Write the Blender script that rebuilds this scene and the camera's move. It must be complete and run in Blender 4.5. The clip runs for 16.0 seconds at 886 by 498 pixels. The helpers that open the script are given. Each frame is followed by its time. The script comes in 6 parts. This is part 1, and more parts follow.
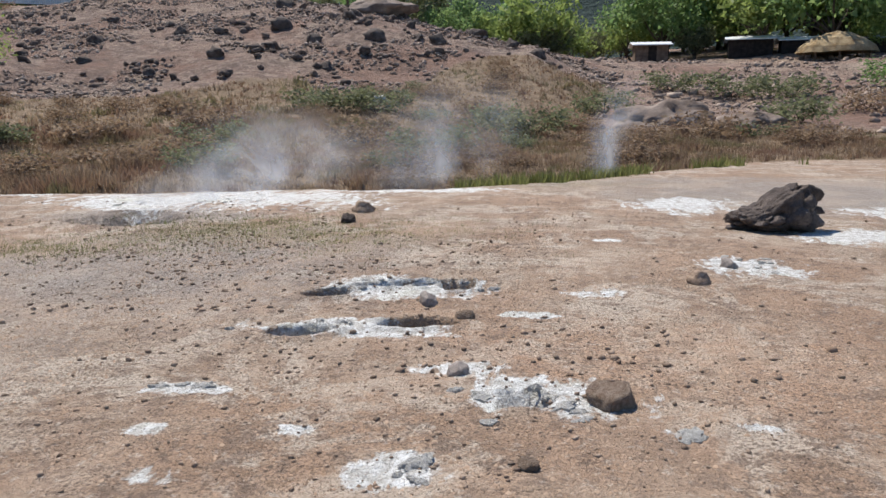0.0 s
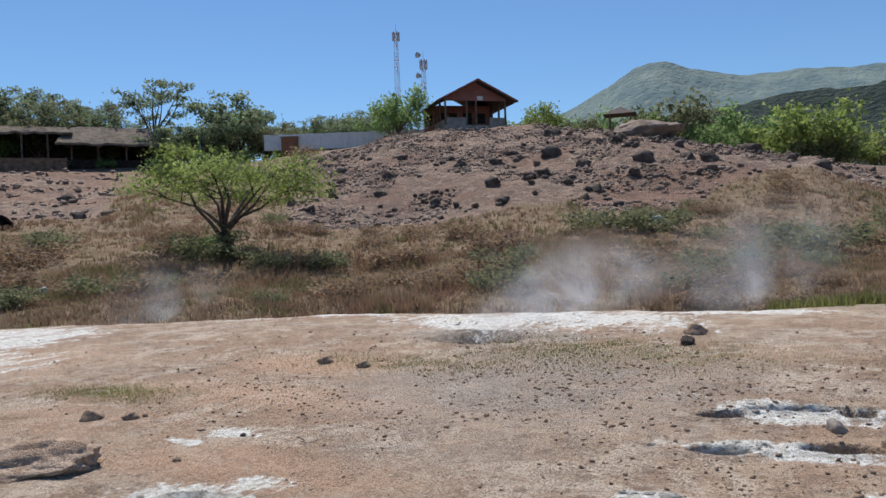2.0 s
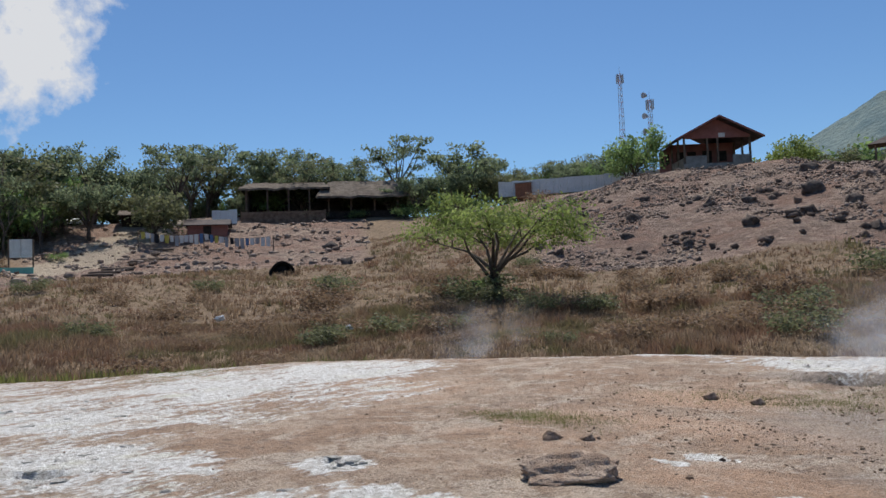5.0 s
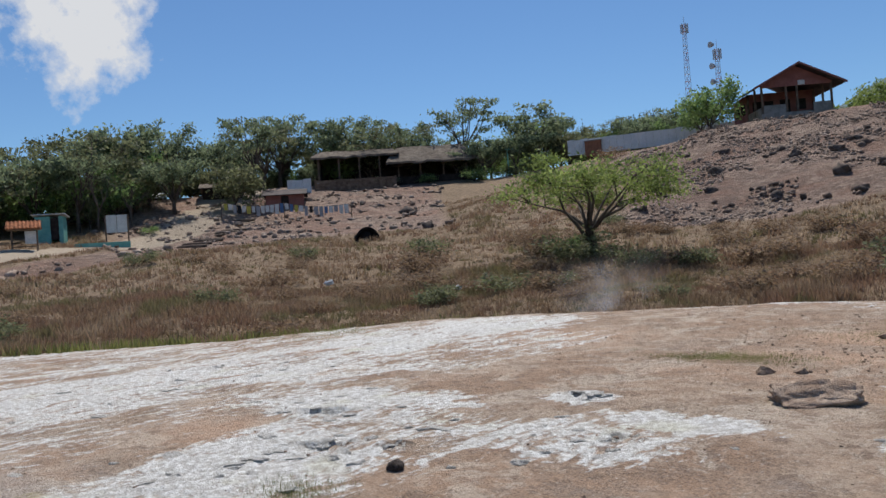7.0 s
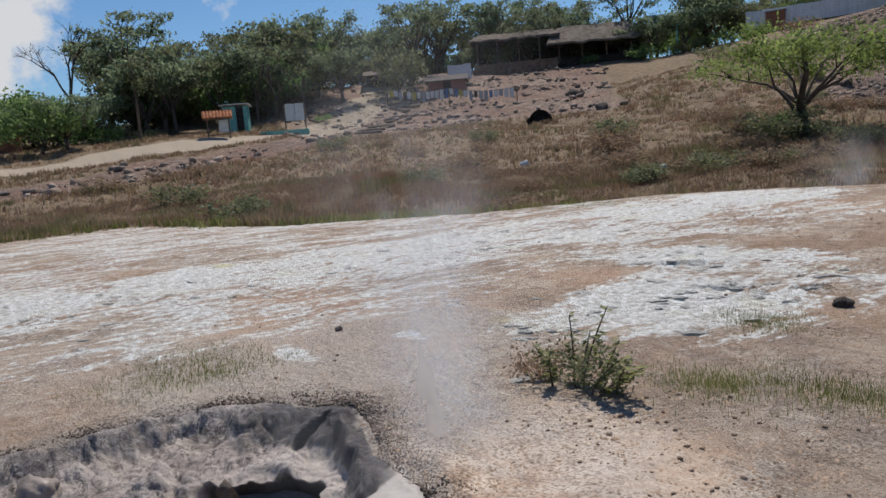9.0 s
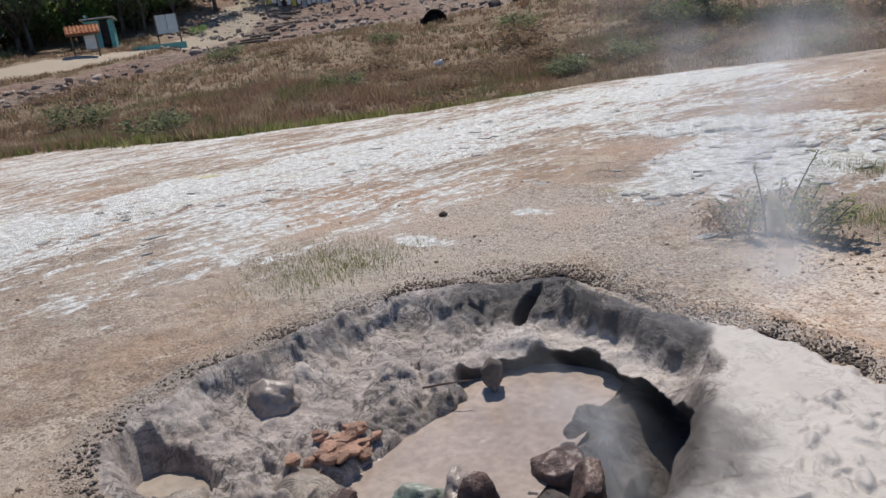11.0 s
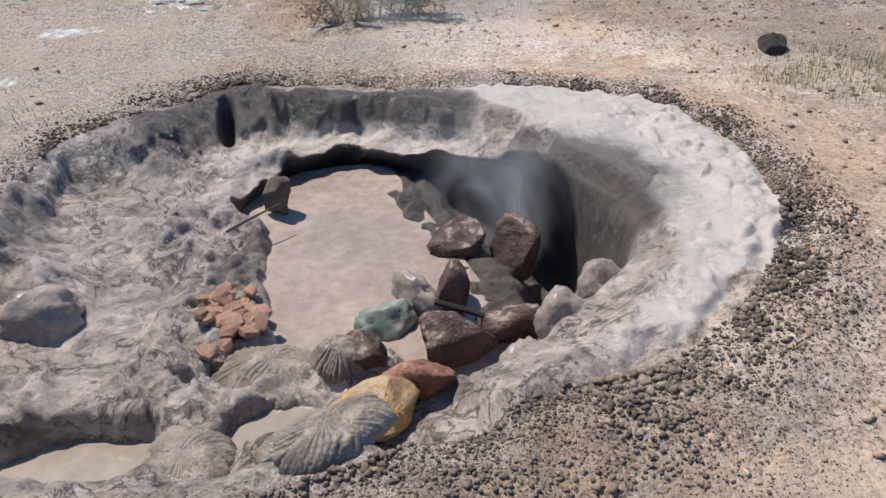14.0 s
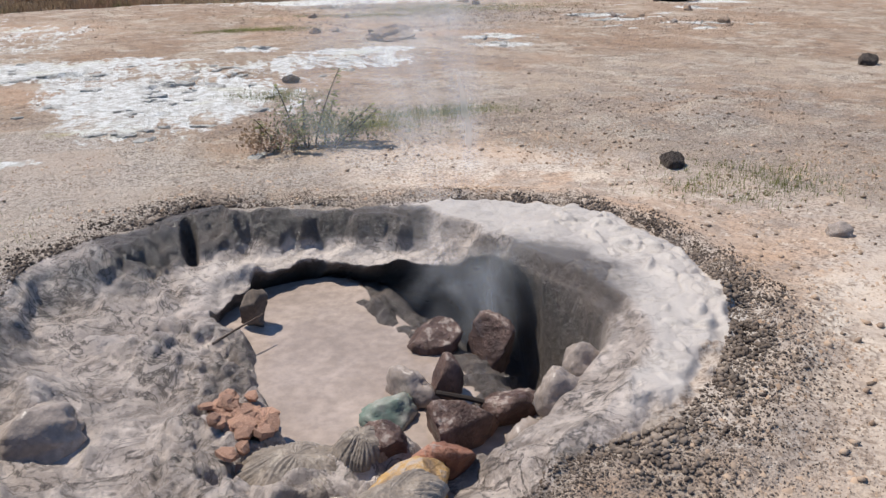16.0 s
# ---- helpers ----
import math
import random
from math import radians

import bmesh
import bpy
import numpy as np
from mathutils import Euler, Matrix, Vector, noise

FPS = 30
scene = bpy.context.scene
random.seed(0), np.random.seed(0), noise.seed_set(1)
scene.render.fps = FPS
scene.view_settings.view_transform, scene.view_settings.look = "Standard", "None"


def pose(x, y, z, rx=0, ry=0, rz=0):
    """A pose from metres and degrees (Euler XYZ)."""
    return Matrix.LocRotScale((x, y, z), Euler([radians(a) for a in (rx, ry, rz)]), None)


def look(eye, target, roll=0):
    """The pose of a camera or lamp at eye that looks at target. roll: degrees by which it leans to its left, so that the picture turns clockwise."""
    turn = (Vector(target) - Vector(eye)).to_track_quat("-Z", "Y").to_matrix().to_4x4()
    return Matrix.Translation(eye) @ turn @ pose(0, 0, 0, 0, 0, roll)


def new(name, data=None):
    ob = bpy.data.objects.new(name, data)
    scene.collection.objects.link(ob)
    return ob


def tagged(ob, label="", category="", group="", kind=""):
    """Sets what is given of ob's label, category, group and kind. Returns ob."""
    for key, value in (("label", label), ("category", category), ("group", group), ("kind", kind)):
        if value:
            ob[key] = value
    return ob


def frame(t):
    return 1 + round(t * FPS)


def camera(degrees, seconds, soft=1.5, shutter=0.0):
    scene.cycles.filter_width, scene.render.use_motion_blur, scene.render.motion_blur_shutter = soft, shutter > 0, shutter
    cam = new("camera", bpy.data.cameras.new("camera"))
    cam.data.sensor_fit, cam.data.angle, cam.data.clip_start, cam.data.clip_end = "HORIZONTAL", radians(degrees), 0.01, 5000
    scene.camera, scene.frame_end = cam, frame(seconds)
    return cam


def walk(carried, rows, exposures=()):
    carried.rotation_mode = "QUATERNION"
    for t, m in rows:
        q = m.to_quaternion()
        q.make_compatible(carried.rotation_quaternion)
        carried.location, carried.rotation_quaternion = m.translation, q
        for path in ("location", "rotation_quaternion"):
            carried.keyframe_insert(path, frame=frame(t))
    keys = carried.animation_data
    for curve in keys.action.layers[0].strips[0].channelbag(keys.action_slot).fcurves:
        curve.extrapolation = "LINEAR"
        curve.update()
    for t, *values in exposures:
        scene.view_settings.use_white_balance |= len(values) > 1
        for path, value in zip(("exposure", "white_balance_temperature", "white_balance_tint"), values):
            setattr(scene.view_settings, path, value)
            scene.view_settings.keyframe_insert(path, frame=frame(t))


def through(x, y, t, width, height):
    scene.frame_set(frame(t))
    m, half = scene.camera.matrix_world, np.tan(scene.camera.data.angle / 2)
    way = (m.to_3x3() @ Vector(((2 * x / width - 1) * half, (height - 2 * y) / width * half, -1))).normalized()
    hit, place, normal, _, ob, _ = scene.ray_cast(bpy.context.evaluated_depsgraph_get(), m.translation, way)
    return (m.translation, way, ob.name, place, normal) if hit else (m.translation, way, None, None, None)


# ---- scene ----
cam = camera(61.25, 16.0)
PATH = [
    (0, (-0.279, 2.810, 1.558), (-0.531, 4.761, 1.199), -0.39),
    (0.5, (-0.544, 2.453, 1.594), (-0.964, 4.383, 1.279), -0.06),
    (1, (-0.800, 2.124, 1.653), (-1.423, 4.014, 1.447), -1.10),
    (1.5, (-1.088, 1.989, 1.708), (-1.857, 3.833, 1.619), -1.81),
    (2, (-1.338, 1.816, 1.728), (-2.220, 3.611, 1.695), -2.12),
    (2.5, (-1.572, 1.436, 1.716), (-2.541, 3.185, 1.699), -2.16),
    (3, (-1.782, 1.160, 1.741), (-2.812, 2.874, 1.744), -1.99),
    (3.5, (-2.130, 0.977, 1.727), (-3.212, 2.658, 1.759), -1.64),
    (4, (-2.405, 0.758, 1.707), (-3.553, 2.395, 1.765), -1.65),
    (4.5, (-2.686, 0.324, 1.720), (-3.923, 1.893, 1.805), -1.78),
    (5, (-3.036, -0.085, 1.743), (-4.377, 1.395, 1.849), -2.27),
    (7.5, (-4.131, -2.738, 1.755), (-5.613, -1.395, 1.730), -4.13),
    (8, (-4.526, -3.310, 1.677), (-6.070, -2.041, 1.596), -4.07),
    (8.5, (-4.962, -3.883, 1.588), (-6.600, -2.748, 1.421), -4.34),
    (9, (-5.227, -4.497, 1.586), (-6.904, -3.437, 1.334), -4.74),
    (9.5, (-5.652, -5.030, 1.486), (-7.295, -3.955, 1.104), -7.13),
    (12, (-7.458, -6.154, 1.430), (-8.567, -4.634, 0.753), -5.29),
    (12.5, (-7.957, -6.198, 1.345), (-8.716, -4.545, 0.514), -3.36),
    (13, (-8.385, -6.344, 1.310), (-8.735, -4.613, 0.371), -2.63),
    (13.5, (-8.678, -6.442, 1.288), (-8.738, -4.721, 0.271), -2.39),
    (14, (-8.849, -6.580, 1.328), (-8.706, -4.878, 0.287), -1.79),
    (14.5, (-8.961, -6.673, 1.341), (-8.649, -4.963, 0.351), -1.41),
    (15, (-9.101, -6.709, 1.320), (-8.661, -4.994, 0.390), -1.52),
    (15.5, (-9.233, -6.747, 1.317), (-8.709, -5.025, 0.445), -1.30),
    (16, (-9.300, -6.769, 1.338), (-8.818, -4.974, 0.599), -0.25),
]
walk(cam, [(t, look(eye, target, roll)) for t, eye, target, roll in PATH],
     exposures=[(0, .36), (1.5, .22), (2.5, .12), (5, -.02), (7.5, -.04), (9, -.12), (10.5, .04), (12.5, .2), (14, .32), (16, .34)])

# ---- sky, sun ----
SUN_BEARING, SUN_HEIGHT = 42, 60
world = bpy.data.worlds.new("sky")
scene.world = world
world.use_nodes = True
wn, wl = world.node_tree.nodes, world.node_tree.links
wn.clear()
sky = wn.new("ShaderNodeTexSky")
sky.sky_type, sky.sun_disc = "NISHITA", False
sky.sun_elevation, sky.sun_rotation = radians(SUN_HEIGHT), radians(-SUN_BEARING)
sky.air_density, sky.dust_density, sky.ozone_density = 1.0, 0.1, 3.0
coord = wn.new("ShaderNodeTexCoord")


def wmath(op, a, b=None):
    n = wn.new("ShaderNodeMath")
    n.operation = op
    for k, v in enumerate((a, b)):
        if v is None:
            continue
        if isinstance(v, (int, float)):
            n.inputs[k].default_value = v
        else:
            wl.new(v, n.inputs[k])
    return n.outputs[0]


def cloud_bank(bearing, height, spread):
    """How near the sky's direction is to a bank of clouds, 0 to 1."""
    b, h = radians(bearing), radians(height)
    dot = wn.new("ShaderNodeVectorMath")
    dot.operation = "DOT_PRODUCT"
    wl.new(coord.outputs["Generated"], dot.inputs[0])
    dot.inputs[1].default_value = (-math.sin(b) * math.cos(h), math.cos(b) * math.cos(h), math.sin(h))
    span = wn.new("ShaderNodeMapRange")
    span.inputs["From Min"].default_value = math.cos(radians(spread))
    span.inputs["From Max"].default_value = math.cos(radians(spread * 0.25))
    wl.new(dot.outputs["Value"], span.inputs["Value"])
    return span.outputs[0]


puff = wn.new("ShaderNodeTexNoise")
puff.inputs["Scale"].default_value, puff.inputs["Detail"].default_value, puff.inputs["Roughness"].default_value = 11.0, 9, 0.6
wl.new(coord.outputs["Generated"], puff.inputs["Vector"])
banks = wmath("MAXIMUM", wmath("MAXIMUM", cloud_bank(73, 19, 12), cloud_bank(88, 12, 14)), wmath("MULTIPLY", cloud_bank(-10, 11.5, 6), 0.8))
edge = wn.new("ShaderNodeMapRange")
edge.inputs["From Min"].default_value, edge.inputs["From Max"].default_value = 0.68, 0.79
wl.new(wmath("ADD", wmath("MULTIPLY", puff.outputs["Fac"], 0.75), wmath("MULTIPLY", banks, 0.42)), edge.inputs["Value"])
cloud = wn.new("ShaderNodeMixRGB")
cloud.inputs["Color2"].default_value = (8.6, 8.8, 9.2, 1)
wl.new(edge.outputs[0], cloud.inputs["Fac"])
tint = wn.new("ShaderNodeMixRGB")
tint.blend_type = "MULTIPLY"
tint.inputs["Fac"].default_value, tint.inputs["Color2"].default_value = 1.0, (0.78, 1.0, 1.2, 1)
wl.new(sky.outputs[0], tint.inputs["Color1"])
wl.new(tint.outputs[0], cloud.inputs["Color1"])
back = wn.new("ShaderNodeBackground")
back.inputs["Strength"].default_value = 0.082
wl.new(cloud.outputs[0], back.inputs["Color"])
wl.new(back.outputs[0], wn.new("ShaderNodeOutputWorld").inputs["Surface"])

sun = new("sun", bpy.data.lights.new("sun", "SUN"))
sun.data.energy, sun.data.angle, sun.data.color = 4.4, radians(0.6), (1.0, 0.95, 0.87)
_b, _h = radians(SUN_BEARING), radians(SUN_HEIGHT)
sun.matrix_world = look((0, 0, 0), (math.sin(_b) * math.cos(_h), -math.cos(_b) * math.cos(_h), -math.sin(_h)))


# ---- materials ----
class Nodes:
    """A small writer of node materials."""

    def __init__(self, name):
        self.m = bpy.data.materials.new(name)
        self.m.use_nodes = True
        self.n, self.l = self.m.node_tree.nodes, self.m.node_tree.links
        self.n.clear()
        self.out = self.n.new("ShaderNodeOutputMaterial")
        self.b = self.n.new("ShaderNodeBsdfPrincipled")
        self.l.new(self.b.outputs[0], self.out.inputs["Surface"])
        self.c = self.n.new("ShaderNodeTexCoord").outputs["Object"]

    def put(self, value, socket):
        if isinstance(value, bpy.types.NodeSocket):
            self.l.new(value, socket)
        elif isinstance(value, tuple) and len(value) == 3:
            socket.default_value = (*value, 1)
        else:
            socket.default_value = value

    def noise(self, scale, detail=4, rough=0.55, vector=None, distort=0.0):
        n = self.n.new("ShaderNodeTexNoise")
        n.inputs["Scale"].default_value, n.inputs["Detail"].default_value = scale, detail
        n.inputs["Roughness"].default_value, n.inputs["Distortion"].default_value = rough, distort
        self.l.new(vector or self.c, n.inputs["Vector"])
        return n.outputs["Fac"]

    def voronoi(self, scale, feature="F1"):
        n = self.n.new("ShaderNodeTexVoronoi")
        n.feature = feature
        n.inputs["Scale"].default_value = scale
        self.l.new(self.c, n.inputs["Vector"])
        return n.outputs["Distance"]

    def stretched(self, x, y, z):
        n = self.n.new("ShaderNodeMapping")
        n.inputs["Scale"].default_value = (x, y, z)
        self.l.new(self.c, n.inputs["Vector"])
        return n.outputs[0]

    def math(self, op, a, b=0.0):
        n = self.n.new("ShaderNodeMath")
        n.operation = op
        self.put(a, n.inputs[0]), self.put(b, n.inputs[1])
        return n.outputs[0]

    def span(self, v, a, b, c=0.0, d=1.0):
        n = self.n.new("ShaderNodeMapRange")
        n.interpolation_type = "SMOOTHSTEP"
        self.l.new(v, n.inputs["Value"])
        for key, value in (("From Min", a), ("From Max", b), ("To Min", c), ("To Max", d)):
            n.inputs[key].default_value = value
        return n.outputs[0]

    def mix(self, f, a, b, kind="MIX"):
        n = self.n.new("ShaderNodeMixRGB")
        n.blend_type = kind
        self.put(f, n.inputs[0]), self.put(a, n.inputs[1]), self.put(b, n.inputs[2])
        return n.outputs[0]

    def attribute(self, name):
        n = self.n.new("ShaderNodeAttribute")
        n.attribute_name = name
        s = self.n.new("ShaderNodeSeparateColor")
        self.l.new(n.outputs["Color"], s.inputs[0])
        return s.outputs[0], s.outputs[1], s.outputs[2], n.outputs["Alpha"]

    def bump(self, height, strength, distance):
        n = self.n.new("ShaderNodeBump")
        self.put(strength, n.inputs["Strength"])
        n.inputs["Distance"].default_value = distance
        self.l.new(height, n.inputs["Height"])
        if self.b.inputs["Normal"].links:
            self.l.new(self.b.inputs["Normal"].links[0].from_socket, n.inputs["Normal"])
        self.l.new(n.outputs[0], self.b.inputs["Normal"])

    def random(self):
        return self.n.new("ShaderNodeObjectInfo").outputs["Random"]

    def island(self):
        return self.n.new("ShaderNodeNewGeometry").outputs["Random Per Island"]

    def done(self, colour, rough=0.8, metal=0.0):
        self.put(colour, self.b.inputs["Base Color"]), self.put(rough, self.b.inputs["Roughness"])
        self.b.inputs["Metallic"].default_value = metal
        self.b.inputs["Specular IOR Level"].default_value = 0.25
        return self.m


def plain(name, dark, light, size, rough=0.8, bump=0.4, fine=8.0, depth=0.02, metal=0.0, vary="none"):
    """Two tones in patches of that size, with a finer grain and relief."""
    n = Nodes(name)
    a = n.span(n.noise(1 / size, 5, 0.6), 0.3, 0.7)
    g = n.noise(fine / size, 3, 0.6)
    col = n.mix(a, dark, light)
    col = n.mix(n.span(g, 0.25, 0.75, 0.0, 0.5), col, tuple(v * 0.55 for v in dark))
    if vary != "none":
        r = n.random() if vary == "object" else n.island()
        col = n.mix(1.0, col, n.mix(r, (0.68, 0.68, 0.68), (1.25, 1.22, 1.18)), "MULTIPLY")
    n.bump(g, bump, depth)
    return n.done(col, rough, metal)


def muddy_rock(name, dark, light, splash):
    """Wet stone with dried splashes of pale mud, more of it on its upper faces."""
    n = Nodes(name)
    fine, mid = n.noise(38, 5, .65), n.noise(9, 6, .65)
    up = n.n.new("ShaderNodeSeparateXYZ")
    n.l.new(n.n.new("ShaderNodeNewGeometry").outputs["Normal"], up.inputs[0])
    col = n.mix(n.span(mid, .35, .65), dark, light)
    col = n.mix(n.span(fine, .5, .66, 0, .6), col, tuple(v * .45 for v in dark))
    cover = n.span(n.math("ADD", n.math("ADD", mid, n.math("MULTIPLY", fine, .6)), n.math("MULTIPLY", up.outputs[2], .28)), 1.30 - splash, 1.45 - splash, 0, .85)
    col = n.mix(cover, col, (0.42, 0.345, 0.295))
    n.bump(n.noise(16, 6, .7), .8, .03)
    n.bump(fine, .8, .014)
    n.bump(n.noise(120, 3), .5, .003)
    return n.done(col, n.span(mid, .3, .7, .32, .6))


def leaf_material(name, dark, light, through=0.35):
    n = Nodes(name)
    col = n.mix(n.island(), dark, light)
    col = n.mix(n.span(n.noise(0.6, 3), 0.3, 0.7, 0, 0.7), col, tuple(v * 0.6 for v in dark))
    n.done(col, 0.6)
    t = n.n.new("ShaderNodeBsdfTranslucent")
    n.l.new(col, t.inputs[0])
    s = n.n.new("ShaderNodeMixShader")
    s.inputs[0].default_value = through
    n.l.new(n.b.outputs[0], s.inputs[1]), n.l.new(t.outputs[0], s.inputs[2])
    n.l.new(s.outputs[0], n.out.inputs["Surface"])
    return n.m


def ground_material():
    n = Nodes("volcanic_ground")
    white, dry, rocky, road = n.attribute("zone_a")
    wet, orange, grey, moss = n.attribute("zone_b")
    dark, pale_mud, sulphur, dusty = n.attribute("zone_c")
    big, mid, fine, tiny = n.noise(0.35, 6, 0.65), n.noise(2.2, 7, 0.68), n.noise(11, 6, 0.65), n.noise(55, 4, 0.65)
    col = n.mix(n.span(big, 0.42, 0.58), (0.44, 0.285, 0.185), (0.51, 0.395, 0.295))
    col = n.mix(n.span(mid, 0.47, 0.60, 0, .75), col, (0.32, 0.205, 0.13))
    col = n.mix(n.span(n.noise(0.9, 7, 0.72, None, 0.6), 0.50, 0.58, 0, .75), col, (0.66, 0.555, 0.445))
    col = n.mix(n.span(n.noise(4.5, 7, 0.72), 0.52, 0.60, 0, .85), col, (0.25, 0.17, 0.12))
    col = n.mix(n.span(n.math("ADD", orange, n.math("MULTIPLY", mid, 0.8)), 0.70, 1.1, 0, .85), col, (0.58, 0.365, 0.235))
    col = n.mix(n.span(n.math("ADD", grey, n.math("MULTIPLY", mid, 0.7)), 0.65, 1.1, 0, .85), col, (0.375, 0.33, 0.29))
    col = n.mix(n.span(n.math("ADD", moss, n.math("MULTIPLY", fine, 0.9)), 0.80, 1.2, 0, .8), col, (0.33, 0.275, 0.11))
    col = n.mix(n.span(n.math("ADD", dusty, n.math("MULTIPLY", mid, .8)), .7, 1.15, 0, .8), col, (0.58, 0.51, 0.445))
    # smooth washed stretches between the gravel
    calm = n.span(n.noise(.75, 6, .62, None, .9), .47, .60)
    loose = n.span(calm, 0, 1, 1, .3)
    col = n.mix(n.math("MULTIPLY", calm, .32), col, n.mix(big, (0.45, 0.30, 0.20), (0.53, 0.41, 0.31)))
    # crumbs and gravel
    col = n.mix(n.math("MULTIPLY", loose, n.span(n.noise(24, 6, .7, None, .4), 0.54, 0.62, 0, .75)), col, (0.20, 0.14, 0.10))
    col = n.mix(n.span(n.noise(15, 6, .7, None, .3), 0.44, 0.36, 0, .55), col, (0.62, 0.53, 0.44))
    grain, crumb = n.voronoi(48), n.voronoi(17)
    here = n.span(n.noise(3.1, 4, .6), .42, .6)
    col = n.mix(n.math("MULTIPLY", loose, n.span(tiny, 0.48, 0.62, 0, 0.75)), col, (0.17, 0.12, 0.085))
    col = n.mix(n.span(tiny, 0.40, 0.30, 0, 0.55), col, (0.55, 0.46, 0.37))
    col = n.mix(n.math("MULTIPLY", n.span(crumb, 0.12, 0.28, 0.85, 0), n.math("MULTIPLY", here, loose)), col, (0.13, 0.088, 0.062))
    col = n.mix(n.span(grain, 0.0, 0.3, 0.4, 0), col, (0.12, 0.09, 0.07))
    # hill and slope
    earth = n.mix(n.span(mid, 0.38, 0.62), (0.23, 0.148, 0.108), (0.42, 0.305, 0.23))
    earth = n.mix(n.span(n.noise(.22, 5, .6), 0.50, 0.64, 0, .5), earth, (0.40, 0.32, 0.24))
    earth = n.mix(n.span(n.noise(1.3, 6, .7), 0.50, 0.60, 0, .75), earth, (0.15, 0.098, 0.074))
    earth = n.mix(n.span(n.noise(.13, 5, .6, None, .6), 0.44, 0.60, 0, .65), earth, (0.26, 0.135, 0.088))
    earth = n.mix(n.span(n.noise(.5, 7, .75), 0.50, 0.58, 0, .6), earth, (0.15, 0.095, 0.072))
    earth = n.mix(n.span(fine, 0.48, 0.64, 0, .8), earth, (0.13, 0.085, 0.066))
    col = n.mix(n.span(n.math("ADD", rocky, n.math("MULTIPLY", mid, 0.3)), 0.45, 0.75), col, earth)
    straw = n.mix(n.span(mid, 0.35, 0.65), (0.16, 0.105, 0.06), (0.29, 0.20, 0.12))
    straw = n.mix(n.span(fine, 0.45, 0.7, 0, .7), straw, (0.085, 0.06, 0.035))
    col = n.mix(n.span(n.math("ADD", dry, n.math("MULTIPLY", mid, 0.3)), 0.45, 0.75), col, straw)
    col = n.mix(n.span(n.math("ADD", road, n.math("MULTIPLY", mid, 0.2)), 0.45, 0.7), col, n.mix(fine, (0.36, 0.28, 0.20), (0.46, 0.38, 0.29)))
    # pale sinter crust
    long = n.stretched(1, .34, 1)
    crack = n.noise(6.5, 8, 0.72, long, 0.6)
    spread = n.math("ADD", n.math("MULTIPLY", crack, 1.2), n.math("ADD", n.math("MULTIPLY", fine, .6), n.math("MULTIPLY", n.noise(1.7, 7, .70, long, .8), 1.35)))
    cover = n.math("MULTIPLY", n.span(n.math("ADD", n.math("MULTIPLY", white, .80), spread), 1.96, 2.16), n.span(white, .05, .3))
    pale = n.mix(n.span(fine, 0.40, 0.60), (0.58, 0.55, 0.50), (0.86, 0.85, 0.82))
    pale = n.mix(n.span(n.noise(1.1, 4), 0.55, 0.75, 0, .35), pale, (0.62, 0.60, 0.36))
    pale = n.mix(n.span(tiny, 0.52, 0.66, 0, .75), pale, (0.33, 0.28, 0.225))
    pale = n.mix(n.span(crack, 0.40, 0.33, 0, .8), pale, (0.20, 0.16, 0.125))
    col = n.mix(cover, col, pale)
    col = n.mix(n.span(n.math("ADD", sulphur, n.math("MULTIPLY", fine, .5)), .7, 1.1, 0, .8), col, (0.60, 0.52, 0.13))
    # wet mud
    mud = n.mix(n.span(n.noise(6, 6, 0.65), 0.35, 0.65), (0.45, 0.37, 0.32), (0.68, 0.575, 0.505))
    mud = n.mix(n.span(n.noise(2.3, 4), 0.50, 0.66, 0, .75), mud, (0.50, 0.415, 0.36))
    # pale splashed mud; its tone also stands in for the sun's sheen
    mud = n.mix(pale_mud, mud, n.mix(n.noise(5, 5), (0.37, 0.32, 0.285), (0.50, 0.45, 0.405)))
    # dark mud; shade of the back wall and undercut is coloured in too
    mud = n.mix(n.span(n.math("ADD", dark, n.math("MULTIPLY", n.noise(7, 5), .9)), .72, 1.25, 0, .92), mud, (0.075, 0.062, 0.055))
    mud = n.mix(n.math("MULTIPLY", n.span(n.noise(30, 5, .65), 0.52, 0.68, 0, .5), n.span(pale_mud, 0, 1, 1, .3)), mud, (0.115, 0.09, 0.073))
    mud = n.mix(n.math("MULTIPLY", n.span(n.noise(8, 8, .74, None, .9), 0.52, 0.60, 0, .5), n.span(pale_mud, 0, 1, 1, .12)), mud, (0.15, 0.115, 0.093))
    # crevice shade put into the colour: dark slits, darker hollows between blobs
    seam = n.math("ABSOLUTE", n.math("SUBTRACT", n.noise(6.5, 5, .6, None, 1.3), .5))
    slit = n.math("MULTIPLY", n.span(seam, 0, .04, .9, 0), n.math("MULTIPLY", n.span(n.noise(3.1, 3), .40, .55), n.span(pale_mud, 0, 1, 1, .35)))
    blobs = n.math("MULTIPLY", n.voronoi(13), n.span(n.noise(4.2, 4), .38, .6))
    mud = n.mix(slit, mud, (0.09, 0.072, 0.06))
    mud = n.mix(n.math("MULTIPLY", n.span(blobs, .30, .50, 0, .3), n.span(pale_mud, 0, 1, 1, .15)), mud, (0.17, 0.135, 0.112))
    damp = n.span(n.math("ADD", wet, n.math("MULTIPLY", fine, 0.25)), 0.45, 0.72)
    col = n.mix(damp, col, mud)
    gloss = n.mix(damp, n.mix(cover, (0.95,) * 3, (0.8,) * 3), n.mix(pale_mud, n.mix(n.noise(9, 5), (0.16,) * 3, (0.5,) * 3), n.mix(n.noise(5, 5), (0.36,) * 3, (0.60,) * 3)))
